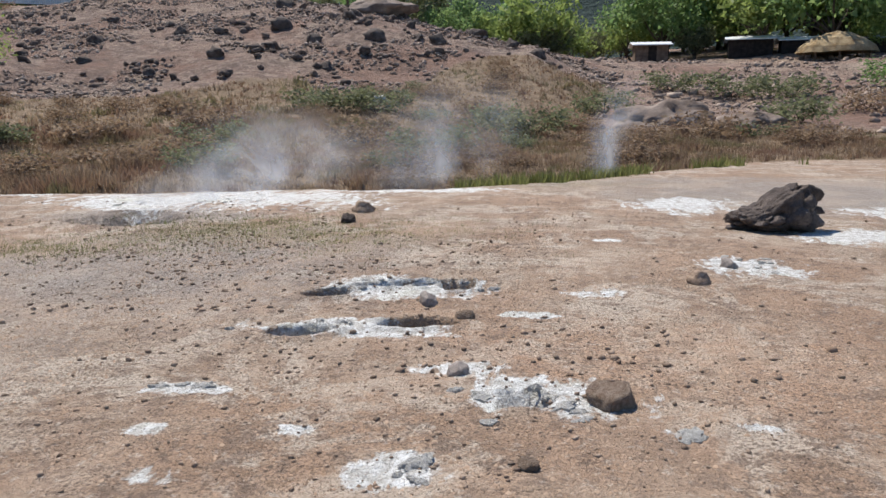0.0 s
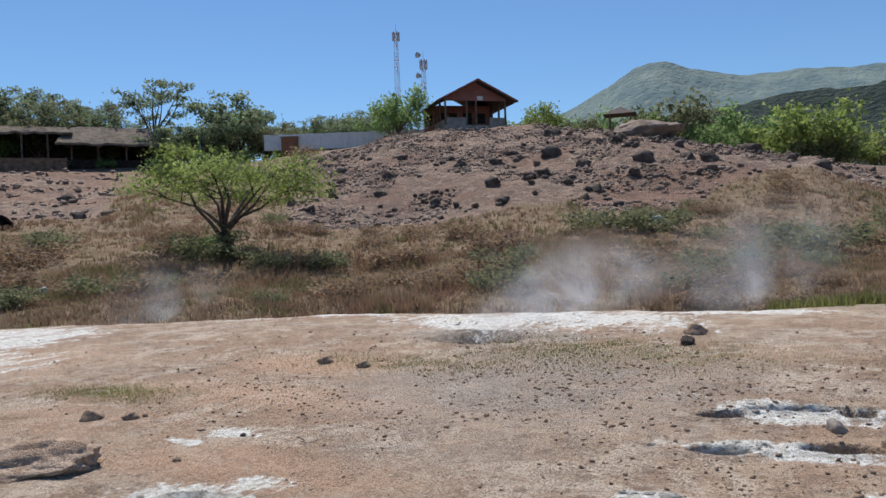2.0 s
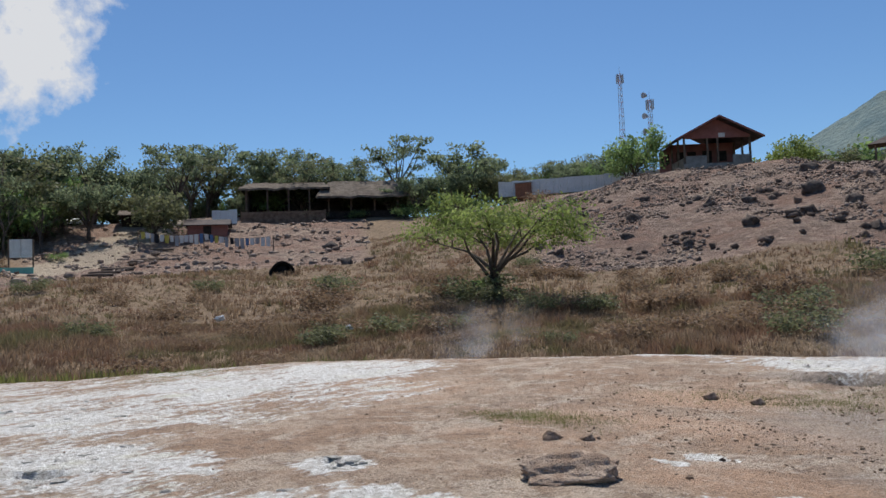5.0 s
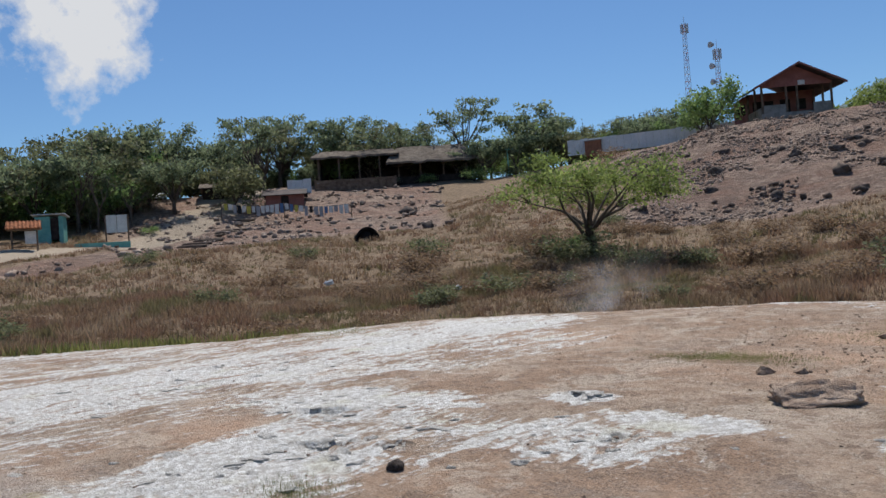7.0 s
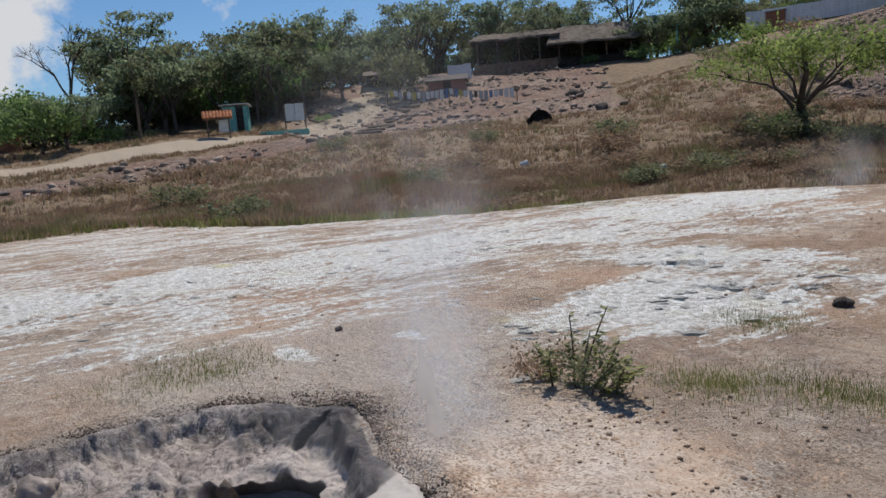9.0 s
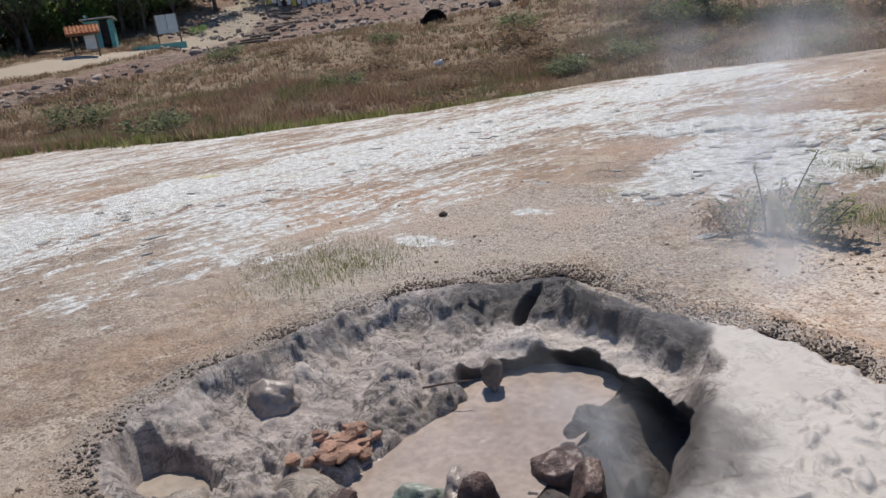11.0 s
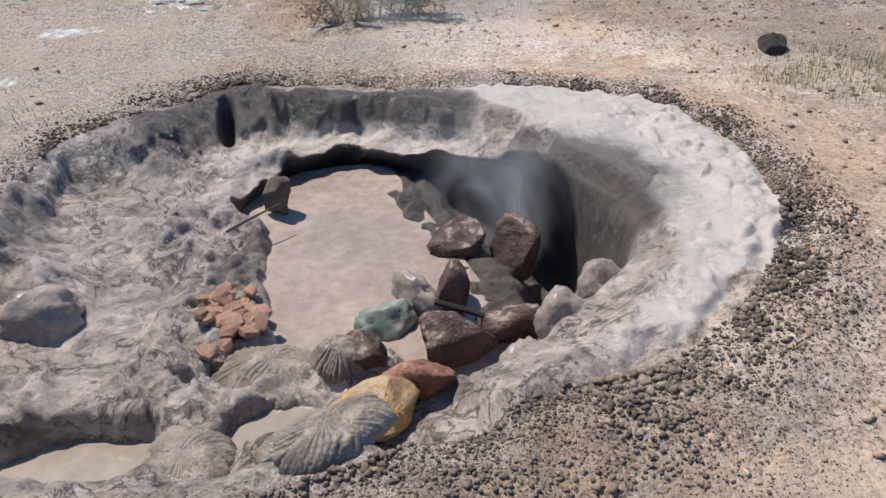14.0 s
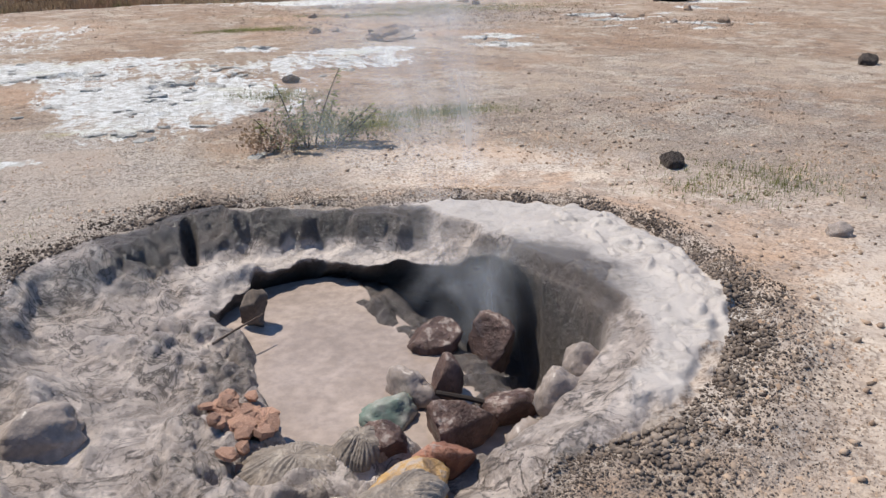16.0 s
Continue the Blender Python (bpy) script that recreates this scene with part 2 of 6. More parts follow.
    hard = n.math("MULTIPLY", n.span(damp, 0, 1, 1.0, 0.4), n.math("SUBTRACT", 1.0, n.math("MULTIPLY", pale_mud, 0.7)))
    n.bump(n.noise(1.3, 6, .7), n.math("MULTIPLY", rocky, 1.0), 0.6)
    n.bump(crack, n.math("MULTIPLY", hard, 0.8), 0.08)
    n.bump(fine, n.math("MULTIPLY", hard, 0.9), 0.07)
    n.bump(crumb, n.math("MULTIPLY", n.math("MULTIPLY", hard, here), -1.0), 0.06)
    n.bump(grain, n.math("MULTIPLY", hard, 0.4), 0.012)
    n.bump(tiny, n.math("MULTIPLY", hard, 0.9), 0.018)
    n.bump(n.noise(21, 8, .74, None, .7), n.math("MULTIPLY", damp, n.span(pale_mud, 0, 1, .9, .3)), 0.035)
    n.bump(blobs, n.math("MULTIPLY", damp, n.span(pale_mud, 0, 1, -.9, -.25)), 0.09)
    n.bump(slit, n.math("MULTIPLY", damp, -.8), 0.02)
    n.done(col, gloss)
    n.b.inputs["Specular IOR Level"].default_value = 0.5
    return n.m


def grass_material():
    n = Nodes("dry_grass")
    col = n.mix(n.island(), (0.155, 0.10, 0.065), (0.37, 0.265, 0.17))
    col = n.mix(n.span(n.noise(.45, 4, .6), .45, .6, 0, .7), col, (0.25, 0.145, 0.10))
    col = n.mix(n.span(n.noise(.28, 4, .6), .52, .64, 0, .75), col, (0.44, 0.345, 0.235))
    col = n.mix(n.span(n.noise(.33, 4, .6, n.stretched(1, 1, 1), 1.0), .50, .62, 0, .8), col, (0.17, 0.16, 0.075))
    n.done(col, 0.7)
    t, s = n.n.new("ShaderNodeBsdfTranslucent"), n.n.new("ShaderNodeMixShader")
    n.l.new(col, t.inputs[0])
    s.inputs[0].default_value = .45
    n.l.new(n.b.outputs[0], s.inputs[1]), n.l.new(t.outputs[0], s.inputs[2])
    n.l.new(s.outputs[0], n.out.inputs["Surface"])
    return n.m


M_GROUND = ground_material()
M_MUD = plain("liquid_mud", (0.32, 0.252, 0.208), (0.44, 0.352, 0.295), 0.45, 0.24, 0.3, 9, 0.006)
M_PUDDLE = plain("puddle_water", (0.33, 0.275, 0.225), (0.38, 0.32, 0.265), 0.3, 0.10, 0.05, 5, 0.003)
M_BOULDER = plain("dark_lava_rock", (0.075, 0.058, 0.05), (0.20, 0.158, 0.135), 0.35, 0.9, 1.0, 9, 0.04)
M_HILLSTONE = plain("hill_stone", (0.19, 0.138, 0.11), (0.52, 0.42, 0.35), 1.2, 0.95, 0.8, 8, 0.05, vary="island")
M_HILLROCK = plain("hill_rock", (0.085, 0.062, 0.052), (0.27, 0.205, 0.17), 0.9, 0.95, 0.8, 8, 0.05, vary="island")
M_CLINKER = plain("pale_clinker", (0.37, 0.25, 0.175), (0.62, 0.48, 0.37), 0.22, 0.95, 1.0, 11, 0.03)
M_CLOD = plain("mud_clod", (0.105, 0.078, 0.062), (0.31, 0.25, 0.205), 0.25, 0.95, 0.8, 10, 0.008, vary="island")
M_PEBBLE = plain("pebble", (0.22, 0.15, 0.105), (0.50, 0.38, 0.285), 0.3, 0.9, 0.6, 8, 0.006, vary="island")
M_CRUMB = plain("earth_crumb", (0.30, 0.205, 0.14), (0.52, 0.395, 0.30), 0.8, 0.95, 0.5, 8, 0.004, vary="island")
M_CRUST = plain("sinter_crust", (0.60, 0.555, 0.49), (0.82, 0.80, 0.765), 0.15, 0.9, 0.9, 9, 0.02)
M_WETROCK = muddy_rock("wet_dark_rock", (0.075, 0.045, 0.038), (0.19, 0.118, 0.095), .26)
M_REDROCK = muddy_rock("red_clay_rock", (0.20, 0.095, 0.065), (0.42, 0.20, 0.13), .20)
M_FLAKE = plain("orange_clay", (0.46, 0.255, 0.175), (0.66, 0.42, 0.31), 0.10, 0.6, 0.9, 9, 0.006, vary="object")
M_YELLOWROCK = muddy_rock("sulphur_stained_rock", (0.27, 0.18, 0.12), (0.62, 0.37, 0.12), .28)
M_GREYROCK = plain("grey_mud_rock", (0.27, 0.22, 0.187), (0.43, 0.355, 0.305), 0.16, 0.35, 0.5, 7, 0.008)
M_RIBBED = plain("ribbed_mud", (0.19, 0.155, 0.125), (0.38, 0.315, 0.26), 0.12, 0.42, 0.8, 10, 0.006)
M_BARK = plain("bark", (0.075, 0.058, 0.048), (0.17, 0.135, 0.11), 0.4, 0.95, 0.9, 9, 0.02)
M_GRASS = grass_material()
M_WEED = leaf_material("weed_green", (0.16, 0.18, 0.055), (0.34, 0.34, 0.12), 0.45)
M_LEAF = leaf_material("bright_leaf", (0.20, 0.27, 0.07), (0.44, 0.52, 0.17), 0.5)
M_LEAF_DARK = leaf_material("dark_leaf", (0.15, 0.20, 0.12), (0.33, 0.385, 0.22), 0.6)
M_LEAF_MID = leaf_material("mid_leaf", (0.15, 0.25, 0.085), (0.35, 0.46, 0.18), 0.6)
M_LEAF_OLIVE = leaf_material("olive_leaf", (0.15, 0.165, 0.085), (0.30, 0.315, 0.165), 0.5)
M_WOOD = plain("weathered_wood", (0.11, 0.075, 0.055), (0.26, 0.19, 0.14), 0.5, 0.85, 0.5, 8, 0.01)
M_REDPAINT = plain("faded_red_paint", (0.25, 0.10, 0.085), (0.36, 0.155, 0.13), 0.8, 0.75, 0.3, 8, 0.01)
M_DARKROOF = plain("dark_roof_sheet", (0.05, 0.04, 0.04), (0.12, 0.09, 0.085), 0.8, 0.8, 0.3, 8, 0.01)
M_SHEET = plain("pale_roof_sheet", (0.74, 0.76, 0.77), (0.87, 0.88, 0.88), 0.9, 0.55, 0.2, 8, 0.01)
M_THATCH = plain("grey_thatch", (0.12, 0.095, 0.075), (0.27, 0.225, 0.18), 0.7, 1.0, 1.0, 12, 0.06)
M_STRAW = plain("straw_thatch", (0.30, 0.20, 0.10), (0.55, 0.42, 0.25), 0.6, 1.0, 1.0, 12, 0.06)
M_WHITE = plain("white_paint", (0.62, 0.62, 0.60), (0.80, 0.80, 0.78), 0.5, 0.6, 0.15, 8, 0.005)
M_TURQ = plain("turquoise_paint", (0.13, 0.38, 0.34), (0.22, 0.50, 0.44), 0.7, 0.6, 0.2, 8, 0.005)
M_TILE = plain("clay_tile", (0.36, 0.12, 0.05), (0.55, 0.23, 0.11), 0.2, 0.85, 0.4, 8, 0.01, vary="object")
M_CONCRETE = plain("concrete", (0.24, 0.22, 0.20), (0.40, 0.375, 0.34), 0.6, 0.9, 0.4, 9, 0.01)
M_BRICK = plain("brick", (0.27, 0.12, 0.075), (0.40, 0.19, 0.12), 0.3, 0.9, 0.4, 9, 0.01, vary="object")
M_STEEL_RED = plain("red_mast_steel", (0.42, 0.14, 0.12), (0.50, 0.20, 0.17), 1.0, 0.6, 0.1)
M_STEEL = plain("mast_steel", (0.45, 0.46, 0.48), (0.60, 0.61, 0.63), 1.0, 0.5, 0.1)
M_BLACK = plain("near_black", (0.008, 0.008, 0.009), (0.022, 0.02, 0.02), 0.3, 0.9, 0.4)
# dark wood; as doorway, window and back-wall panels it stands for shaded insides
M_SHADE = plain("dark_wood_and_shade", (0.02, 0.016, 0.014), (0.055, 0.042, 0.036), 0.5, 0.95, 0.4)


# ---- mesh helpers ----
class Shape:
    """Vertices and faces gathered for one mesh."""

    def __init__(self):
        self.v, self.f = [], []

    def add(self, v, f):
        k = len(self.v)
        self.v += [tuple(p) for p in v]
        self.f += [tuple(i + k for i in q) for q in f]
        return self

    def box(self, x0, y0, z0, x1, y1, z1, m=None):
        v = [Vector((x, y, z)) for z in (z0, z1) for x, y in ((x0, y0), (x1, y0), (x1, y1), (x0, y1))]
        if m:
            v = [m @ p for p in v]
        return self.add(v, [(3, 2, 1, 0), (4, 5, 6, 7), (0, 1, 5, 4), (1, 2, 6, 5), (2, 3, 7, 6), (3, 0, 4, 7)])

    def tube(self, points, radii, sides=6):
        rings = []
        for n, p in enumerate(points):
            a, b = points[max(n - 1, 0)], points[min(n + 1, len(points) - 1)]
            q = (Vector(b) - Vector(a)).to_track_quat("Z", "Y")
            rings.append([Vector(p) + q @ Vector((math.cos(k * math.tau / sides) * radii[n], math.sin(k * math.tau / sides) * radii[n], 0)) for k in range(sides)])
        f = [(n * sides + k, n * sides + (k + 1) % sides, (n + 1) * sides + (k + 1) % sides, (n + 1) * sides + k) for n in range(len(points) - 1) for k in range(sides)]
        f += [tuple(reversed(range(sides))), tuple((len(points) - 1) * sides + k for k in range(sides))]
        return self.add([p for r in rings for p in r], f)

    def mesh(self, name, material, smooth=False):
        me = bpy.data.meshes.new(name)
        me.from_pydata(self.v, [], self.f)
        me.materials.append(material)
        if smooth:
            me.polygons.foreach_set("use_smooth", [True] * len(me.polygons))
        return me


def quads(name, verts, material, per=4, smooth=False):
    """A mesh of loose faces from an array of corners, per corners to a face."""
    verts = np.asarray(verts, np.float32).reshape(-1, 3)
    me = bpy.data.meshes.new(name)
    count = len(verts) // per
    me.vertices.add(len(verts)), me.loops.add(len(verts)), me.polygons.add(count)
    me.vertices.foreach_set("co", verts.ravel())
    me.loops.foreach_set("vertex_index", np.arange(len(verts), dtype=np.int32))
    me.polygons.foreach_set("loop_start", np.arange(count, dtype=np.int32) * per)
    me.update(calc_edges=True)
    me.materials.append(material)
    return me


def part(name, data, parent, label="", m=None):
    ob = new(name, data)
    ob.parent = parent
    if m:
        ob.matrix_basis = m
    return tagged(ob, label) if label else ob


def stone_mesh(name, material, seed, size=(1, 1, 1), detail=2, rough=0.35, crack=0.0, sharp=False, hew=.9, near=.55, far=.85):
    """A broken stone: a ball cut by planes and roughened, sitting on z = 0."""
    rng = random.Random(seed)
    bm = bmesh.new()
    bmesh.ops.create_icosphere(bm, subdivisions=detail, radius=1)
    cuts = [(Vector((rng.gauss(0, 1), rng.gauss(0, 1), rng.gauss(0, 1))).normalized(), rng.uniform(near, far)) for _ in range(9)]
    for v in bm.verts:
        p = v.co.copy()
        for d, reach in cuts:
            over = p.dot(d) - reach
            if over > 0:
                p -= d * over * hew
        off = Vector((seed * 3.1, seed * 1.7, seed * 0.3))
        p *= 1 + rough * (0.5 * noise.noise(p * 1.7 + off) + 0.3 * noise.noise(p * 4.3 + off) + 0.2 * noise.noise(p * 9.7 + off))
        if crack:
            p *= 1 - crack * max(0, 0.12 - abs(noise.noise(p * 1.3 + off * 2))) / 0.12
        v.co = Vector((p.x * size[0], p.y * size[1], (p.z + 0.55) * size[2]))
    me = bpy.data.meshes.new(name)
    bm.to_mesh(me)
    bm.free()
    me.materials.append(material)
    if not sharp:
        me.polygons.foreach_set("use_smooth", [True] * len(me.polygons))
    return me


def scattered(name, material, xs, ys, sizes, seed, flat=0.7, sink=0.3, z=None, coarse=True, crumb=False):
    """Many small stones joined in one mesh, each with a shape of its own."""
    rng = np.random.default_rng(seed)
    if coarse:
        ico = np.array([(1, 0, 0), (-.6, .8, .1), (-.6, -.8, .1), (.1, .2, .9), (-.1, -.1, -.8), (.3, .9, .0), (.4, -.8, .2)])
        tri = np.array([(0, 5, 3), (5, 1, 3), (1, 2, 3), (2, 6, 3), (6, 0, 3), (5, 0, 4), (1, 5, 4), (2, 1, 4), (6, 2, 4), (0, 6, 4)])
    t = (1 + 5 ** 0.5) / 2
    full = np.array([(-1, t, 0), (1, t, 0), (-1, -t, 0), (1, -t, 0), (0, -1, t), (0, 1, t), (0, -1, -t), (0, 1, -t), (t, 0, -1), (t, 0, 1), (-t, 0, -1), (-t, 0, 1)]) / 1.9
    whole = np.array([(0, 11, 5), (0, 5, 1), (0, 1, 7), (0, 7, 10), (0, 10, 11), (1, 5, 9), (5, 11, 4), (11, 10, 2), (10, 7, 6), (7, 1, 8), (3, 9, 4), (3, 4, 2), (3, 2, 6), (3, 6, 8), (3, 8, 9), (4, 9, 5), (2, 4, 11), (6, 2, 10), (8, 6, 7), (9, 8, 1)])
    if not coarse:
        ico, tri = full, whole
    if crumb:
        ico = np.array([(1, .1, -.4), (-.2, .9, -.4), (-.9, -.1, -.4), (.1, -.8, -.4), (.05, .1, .7)])
        tri = np.array([(0, 1, 4), (1, 2, 4), (2, 3, 4), (3, 0, 4)])
    c, m = len(ico), len(tri)
    n = len(xs)
    q = rng.normal(size=(n, 3, 3))
    q, _ = np.linalg.qr(q)
    if crumb:
        a = rng.uniform(0, math.tau, n)
        q = np.zeros((n, 3, 3))
        q[:, 0, 0], q[:, 0, 1], q[:, 1, 0], q[:, 1, 1], q[:, 2, 2] = np.cos(a), -np.sin(a), np.sin(a), np.cos(a), 1
    v = np.einsum("kj,nij->nki", ico, q) * rng.uniform(0.6, 1.25, (n, c, 1))
    v *= (sizes[:, None] * rng.uniform(0.7, 1.3, (n, 3)))[:, None, :] * np.array([1, 1, flat])
    base = ground(xs, ys) if z is None else z
    v[:, :, 0] += xs[:, None]
    v[:, :, 1] += ys[:, None]
    v[:, :, 2] += (base + sizes * flat * (0.5 - sink))[:, None]
    f = tri[None] + c * np.arange(n)[:, None, None]
    me = bpy.data.meshes.new(name)
    me.vertices.add(n * c), me.loops.add(n * m * 3), me.polygons.add(n * m)
    me.vertices.foreach_set("co", v.astype(np.float32).ravel())
    me.loops.foreach_set("vertex_index", f.astype(np.int32).ravel())
    me.polygons.foreach_set("loop_start", np.arange(n * m, dtype=np.int32) * 3)
    me.update(calc_edges=True)
    me.materials.append(material)
    return me


# ---- the form of the ground ----
def lattice(ix, iy, seed):
    h = (ix.astype(np.int64) * 374761393 + iy.astype(np.int64) * 668265263 + seed * 974711) & 0xFFFFFFFF
    h = ((h ^ (h >> 13)) * 1274126177) & 0xFFFFFFFF
    return ((h ^ (h >> 16)) & 0xFFFF) / 65535.0


def vnoise(x, y, seed=0):
    ix, iy = np.floor(x), np.floor(y)
    fx, fy = x - ix, y - iy
    fx, fy = fx * fx * (3 - 2 * fx), fy * fy * (3 - 2 * fy)
    a, b = lattice(ix, iy, seed), lattice(ix + 1, iy, seed)
    c, d = lattice(ix, iy + 1, seed), lattice(ix + 1, iy + 1, seed)
    return (a + (b - a) * fx) * (1 - fy) + (c + (d - c) * fx) * fy


def fbm(x, y, size, octaves=4, seed=0):
    """Smooth noise about zero, with its largest bumps that many metres apart."""
    x, y = np.asarray(x, float) / size, np.asarray(y, float) / size
    total, gain = 0.0, 0.5
    for n in range(octaves):
        total = total + gain * (2 * vnoise(x, y, seed + n) - 1)
        x, y, gain = x * 2.03 + 11.3, y * 2.03 - 7.1, gain * 0.5
    return total


def step(a, b, v):
    s = np.clip((v - a) / (b - a), 0, 1)
    return s * s * (3 - 2 * s)


CX, CY = -3.0, 0.0
DIST = (20, 30, 40, 50, 62, 76, 95, 150)
PROFILES = []


def profile(bearing, *heights):
    PROFILES.append((bearing, heights))


profile(-180, 0, 0, 0, 0, 0, 0, 0, 0)
profile(-75, 0, 0, 0, .2, .6, 1, 2, 5)
profile(-40, 0, .1, .6, 1.5, 3.1, 5.2, 7.2, 13)
profile(-18, -.1, .1, .7, 1.6, 3.1, 5.2, 7.7, 13)
profile(-8, -.4, .15, .8, 1.9, 3.8, 6.0, 7.0, 12)
profile(-2, -.5, .2, 1.4, 3.3, 6.6, 6.3, 5.6, 9)
profile(10, -.5, .3, 1.7, 3.9, 8.1, 10.6, 7.4, 9)
profile(18, -.5, .2, 1.5, 3.9, 7.8, 12.6, 9.4, 10)
profile(28, -.5, -.2, 1.1, 2.8, 7.2, 12.2, 12.5, 13)
profile(42, -.5, .2, 1.7, 2.9, 5.2, 7.9, 11.2, 14)
profile(48, -.5, -.1, 1.4, 2.7, 4.5, 7.2, 11.4, 14)
profile(57, -.5, -.2, .9, 2.0, 3.9, 6.4, 11.4, 14)
profile(70, -.2, .3, 1.2, 2.3, 3.7, 5.4, 10.2, 13)
profile(85, 0, .1, .9, 1.9, 3.4, 4.8, 7.0, 10)
profile(105, 0, .2, .7, 1.4, 2.8, 4.2, 6.0, 9)
profile(150, 0, 0, 0, .2, .6, 1, 2, 5)
profile(180, 0, 0, 0, 0, 0, 0, 0, 0)
RIM = ((-180, 30), (-24, 30), (-18, 27), (-9, 21.3), (-2, 19.4), (12, 18.9), (23, 19.2), (34, 19.2), (54, 21.5), (69, 20.4), (83, 22), (90, 28), (180, 30))

# The mud pit: its middle, and round it the pool's edge, the lip and the splashed apron by angle.
PX, PY = -8.68, -4.12
POOL_Z = -0.31
PIT_ANGLE = (0, 20, 45, 60, 75, 90, 105, 120, 135, 150, 170, 190, 210, 230, 245, 260, 275, 285, 300, 315, 330, 345, 360)
PIT_APRON = (1.32, 1.44, 1.51, 1.42, 1.33, 1.30, 1.53, 1.85, 1.88, 1.90, 1.75, 1.72, 1.80, 1.62, 1.42, 1.20, 1.08, 1.06, 1.12, 1.14, 1.18, 1.25, 1.32)
PIT_LIP = (.80, .80, .78, .90, 1.14, 1.25, 1.48, 1.80, 1.82, 1.86, 1.72, 1.70, 1.78, 1.58, 1.36, 1.14, 1.02, .95, .91, .91, .90, .85, .80)
PIT_POOL = (.74, .74, .74, .80, .87, .92, 1.12, 1.20, 1.06, .82, .70, .66, .72, .68, .62, .68, .80, .76, .74, .72, .74, .74, .74)
PIT_SHELF = (-.05, -.05, -.05, -.07, -.13, -.155, -.16, -.17, -.20, -.25, -.27, -.27, -.26, -.25, -.24, -.20, -.12, -.08, -.06, -.05, -.05, -.05, -.05)
PIT_STEEP = (.17, .14, .09, .06, .05, .05, .05, .05, .07, .10, .10, .10, .10, .10, .10, .12, .14, .16, .17, .18, .18, .18, .17)
PIT_UNDER = (.05, .15, .26, .28, .26, .24, .20, .16, .08, 0, 0, 0, 0, 0, 0, 0, 0, 0, 0, 0, 0, .02, .05)


def pit_terms(x, y):
    dx, dy = x - PX, y - PY
    d = np.hypot(dx, dy)
    a = np.degrees(np.arctan2(dy, dx)) % 360
    wob = 0.10 * fbm(x, y, 0.35, 4, 31)
    a = (a + 13 * fbm(x, y, .3, 3, 33) * step(.3, .6, d)) % 360
    pool, lip, apron = (np.interp(a, PIT_ANGLE, v) for v in (PIT_POOL, PIT_LIP, PIT_APRON))
    return d + wob, pool, lip, apron, a


# Holes in the crust: x, y, radius along, radius across, turn, depth.
HOLES = ((-2.12, 8.98, .17, .10, .3, .3), (-1.45, 9.45, .42, .09, .35, .3), (-.98, 9.42, .14, .11, 1.2, .3), (-1.15, 8.14, .24, .11, .2, .26), (-2.0, 7.86, .22, .10, .3, .2),
         (-.33, 6.72, .12, .10, 0, .10), (-9.12, 4.86, .10, .07, 0, .10), (-7.68, 3.5, .12, .08, 0, .10), (-10.0, 1.88, .26, .08, .5, .12), (-9.3, 2.2, .12, .08, .2, .10),
         (-11.3, 2.75, .30, .12, .6, .08), (-6.3, 13.25, .75, .45, .2, .45), (-6.6, 13.9, .35, .18, .2, .2), (-5.1, 5.6, .2, .08, .4, .08), (-5.6, 5.0, .25, .08, .3, .08), (-5.4, 4.45, .5, .05, -.7, .08))

# Shallow basins in the pit's bank: x, y, surface, half widths.
PUDDLES = ((-9.20, -4.99, -.245, .15, .12), (-9.76, -5.06, -.27, .27, .15))


def folds(seed, count, angles, radii, longest, high):
    """Rounded folds of mud, lying roughly along the pit's rim: x, y, turn, half length, half width, height."""
    rng = random.Random(seed)
    out = []
    for _ in range(count):
        a = radians(rng.uniform(*angles))
        d = rng.uniform(*radii)
        size = longest * rng.uniform(.3, 1) ** 1.5
        out.append((PX + math.cos(a) * d, PY + math.sin(a) * d, a + math.pi / 2 + rng.gauss(0, .6), size, size * rng.uniform(.3, .6), high * rng.uniform(.4, 1) * size / longest))
    return out


MUD_DROPS = folds(7, 110, (-85, 100), (.88, 1.46), .045, .018) + folds(9, 150, (-80, 45), (1.10, 1.38), .060, .032)


BANK_FOLDS = folds(5, 80, (140, 262), (.85, 1.8), .17, .075) + folds(8, 420, (128, 262), (.72, 1.8), .075, .042) + folds(11, 200, (98, 140), (1.05, 1.8), .06, .03)


def mud_drops(x, y, which=MUD_DROPS):
    total = np.zeros_like(x)
    pick = np.nonzero((np.hypot(x - PX, y - PY) < 2.2).ravel())[0]
    if len(pick) == 0:
        return total
    px, py = x.ravel()[pick], y.ravel()[pick]
    px, py = px + .05 * fbm(px, py, .15, 2, 63), py + .05 * fbm(px, py, .15, 2, 64)
    best = np.zeros_like(px)
    for fx, fy, turn, a, b, high in which:
        u = ((px - fx) * math.cos(turn) + (py - fy) * math.sin(turn)) / a
        v = (-(px - fx) * math.sin(turn) + (py - fy) * math.cos(turn)) / b
        best = np.maximum(best, high * np.sqrt(np.maximum(1 - u * u - v * v, 0)))
    total.ravel()[pick] = best
    return total


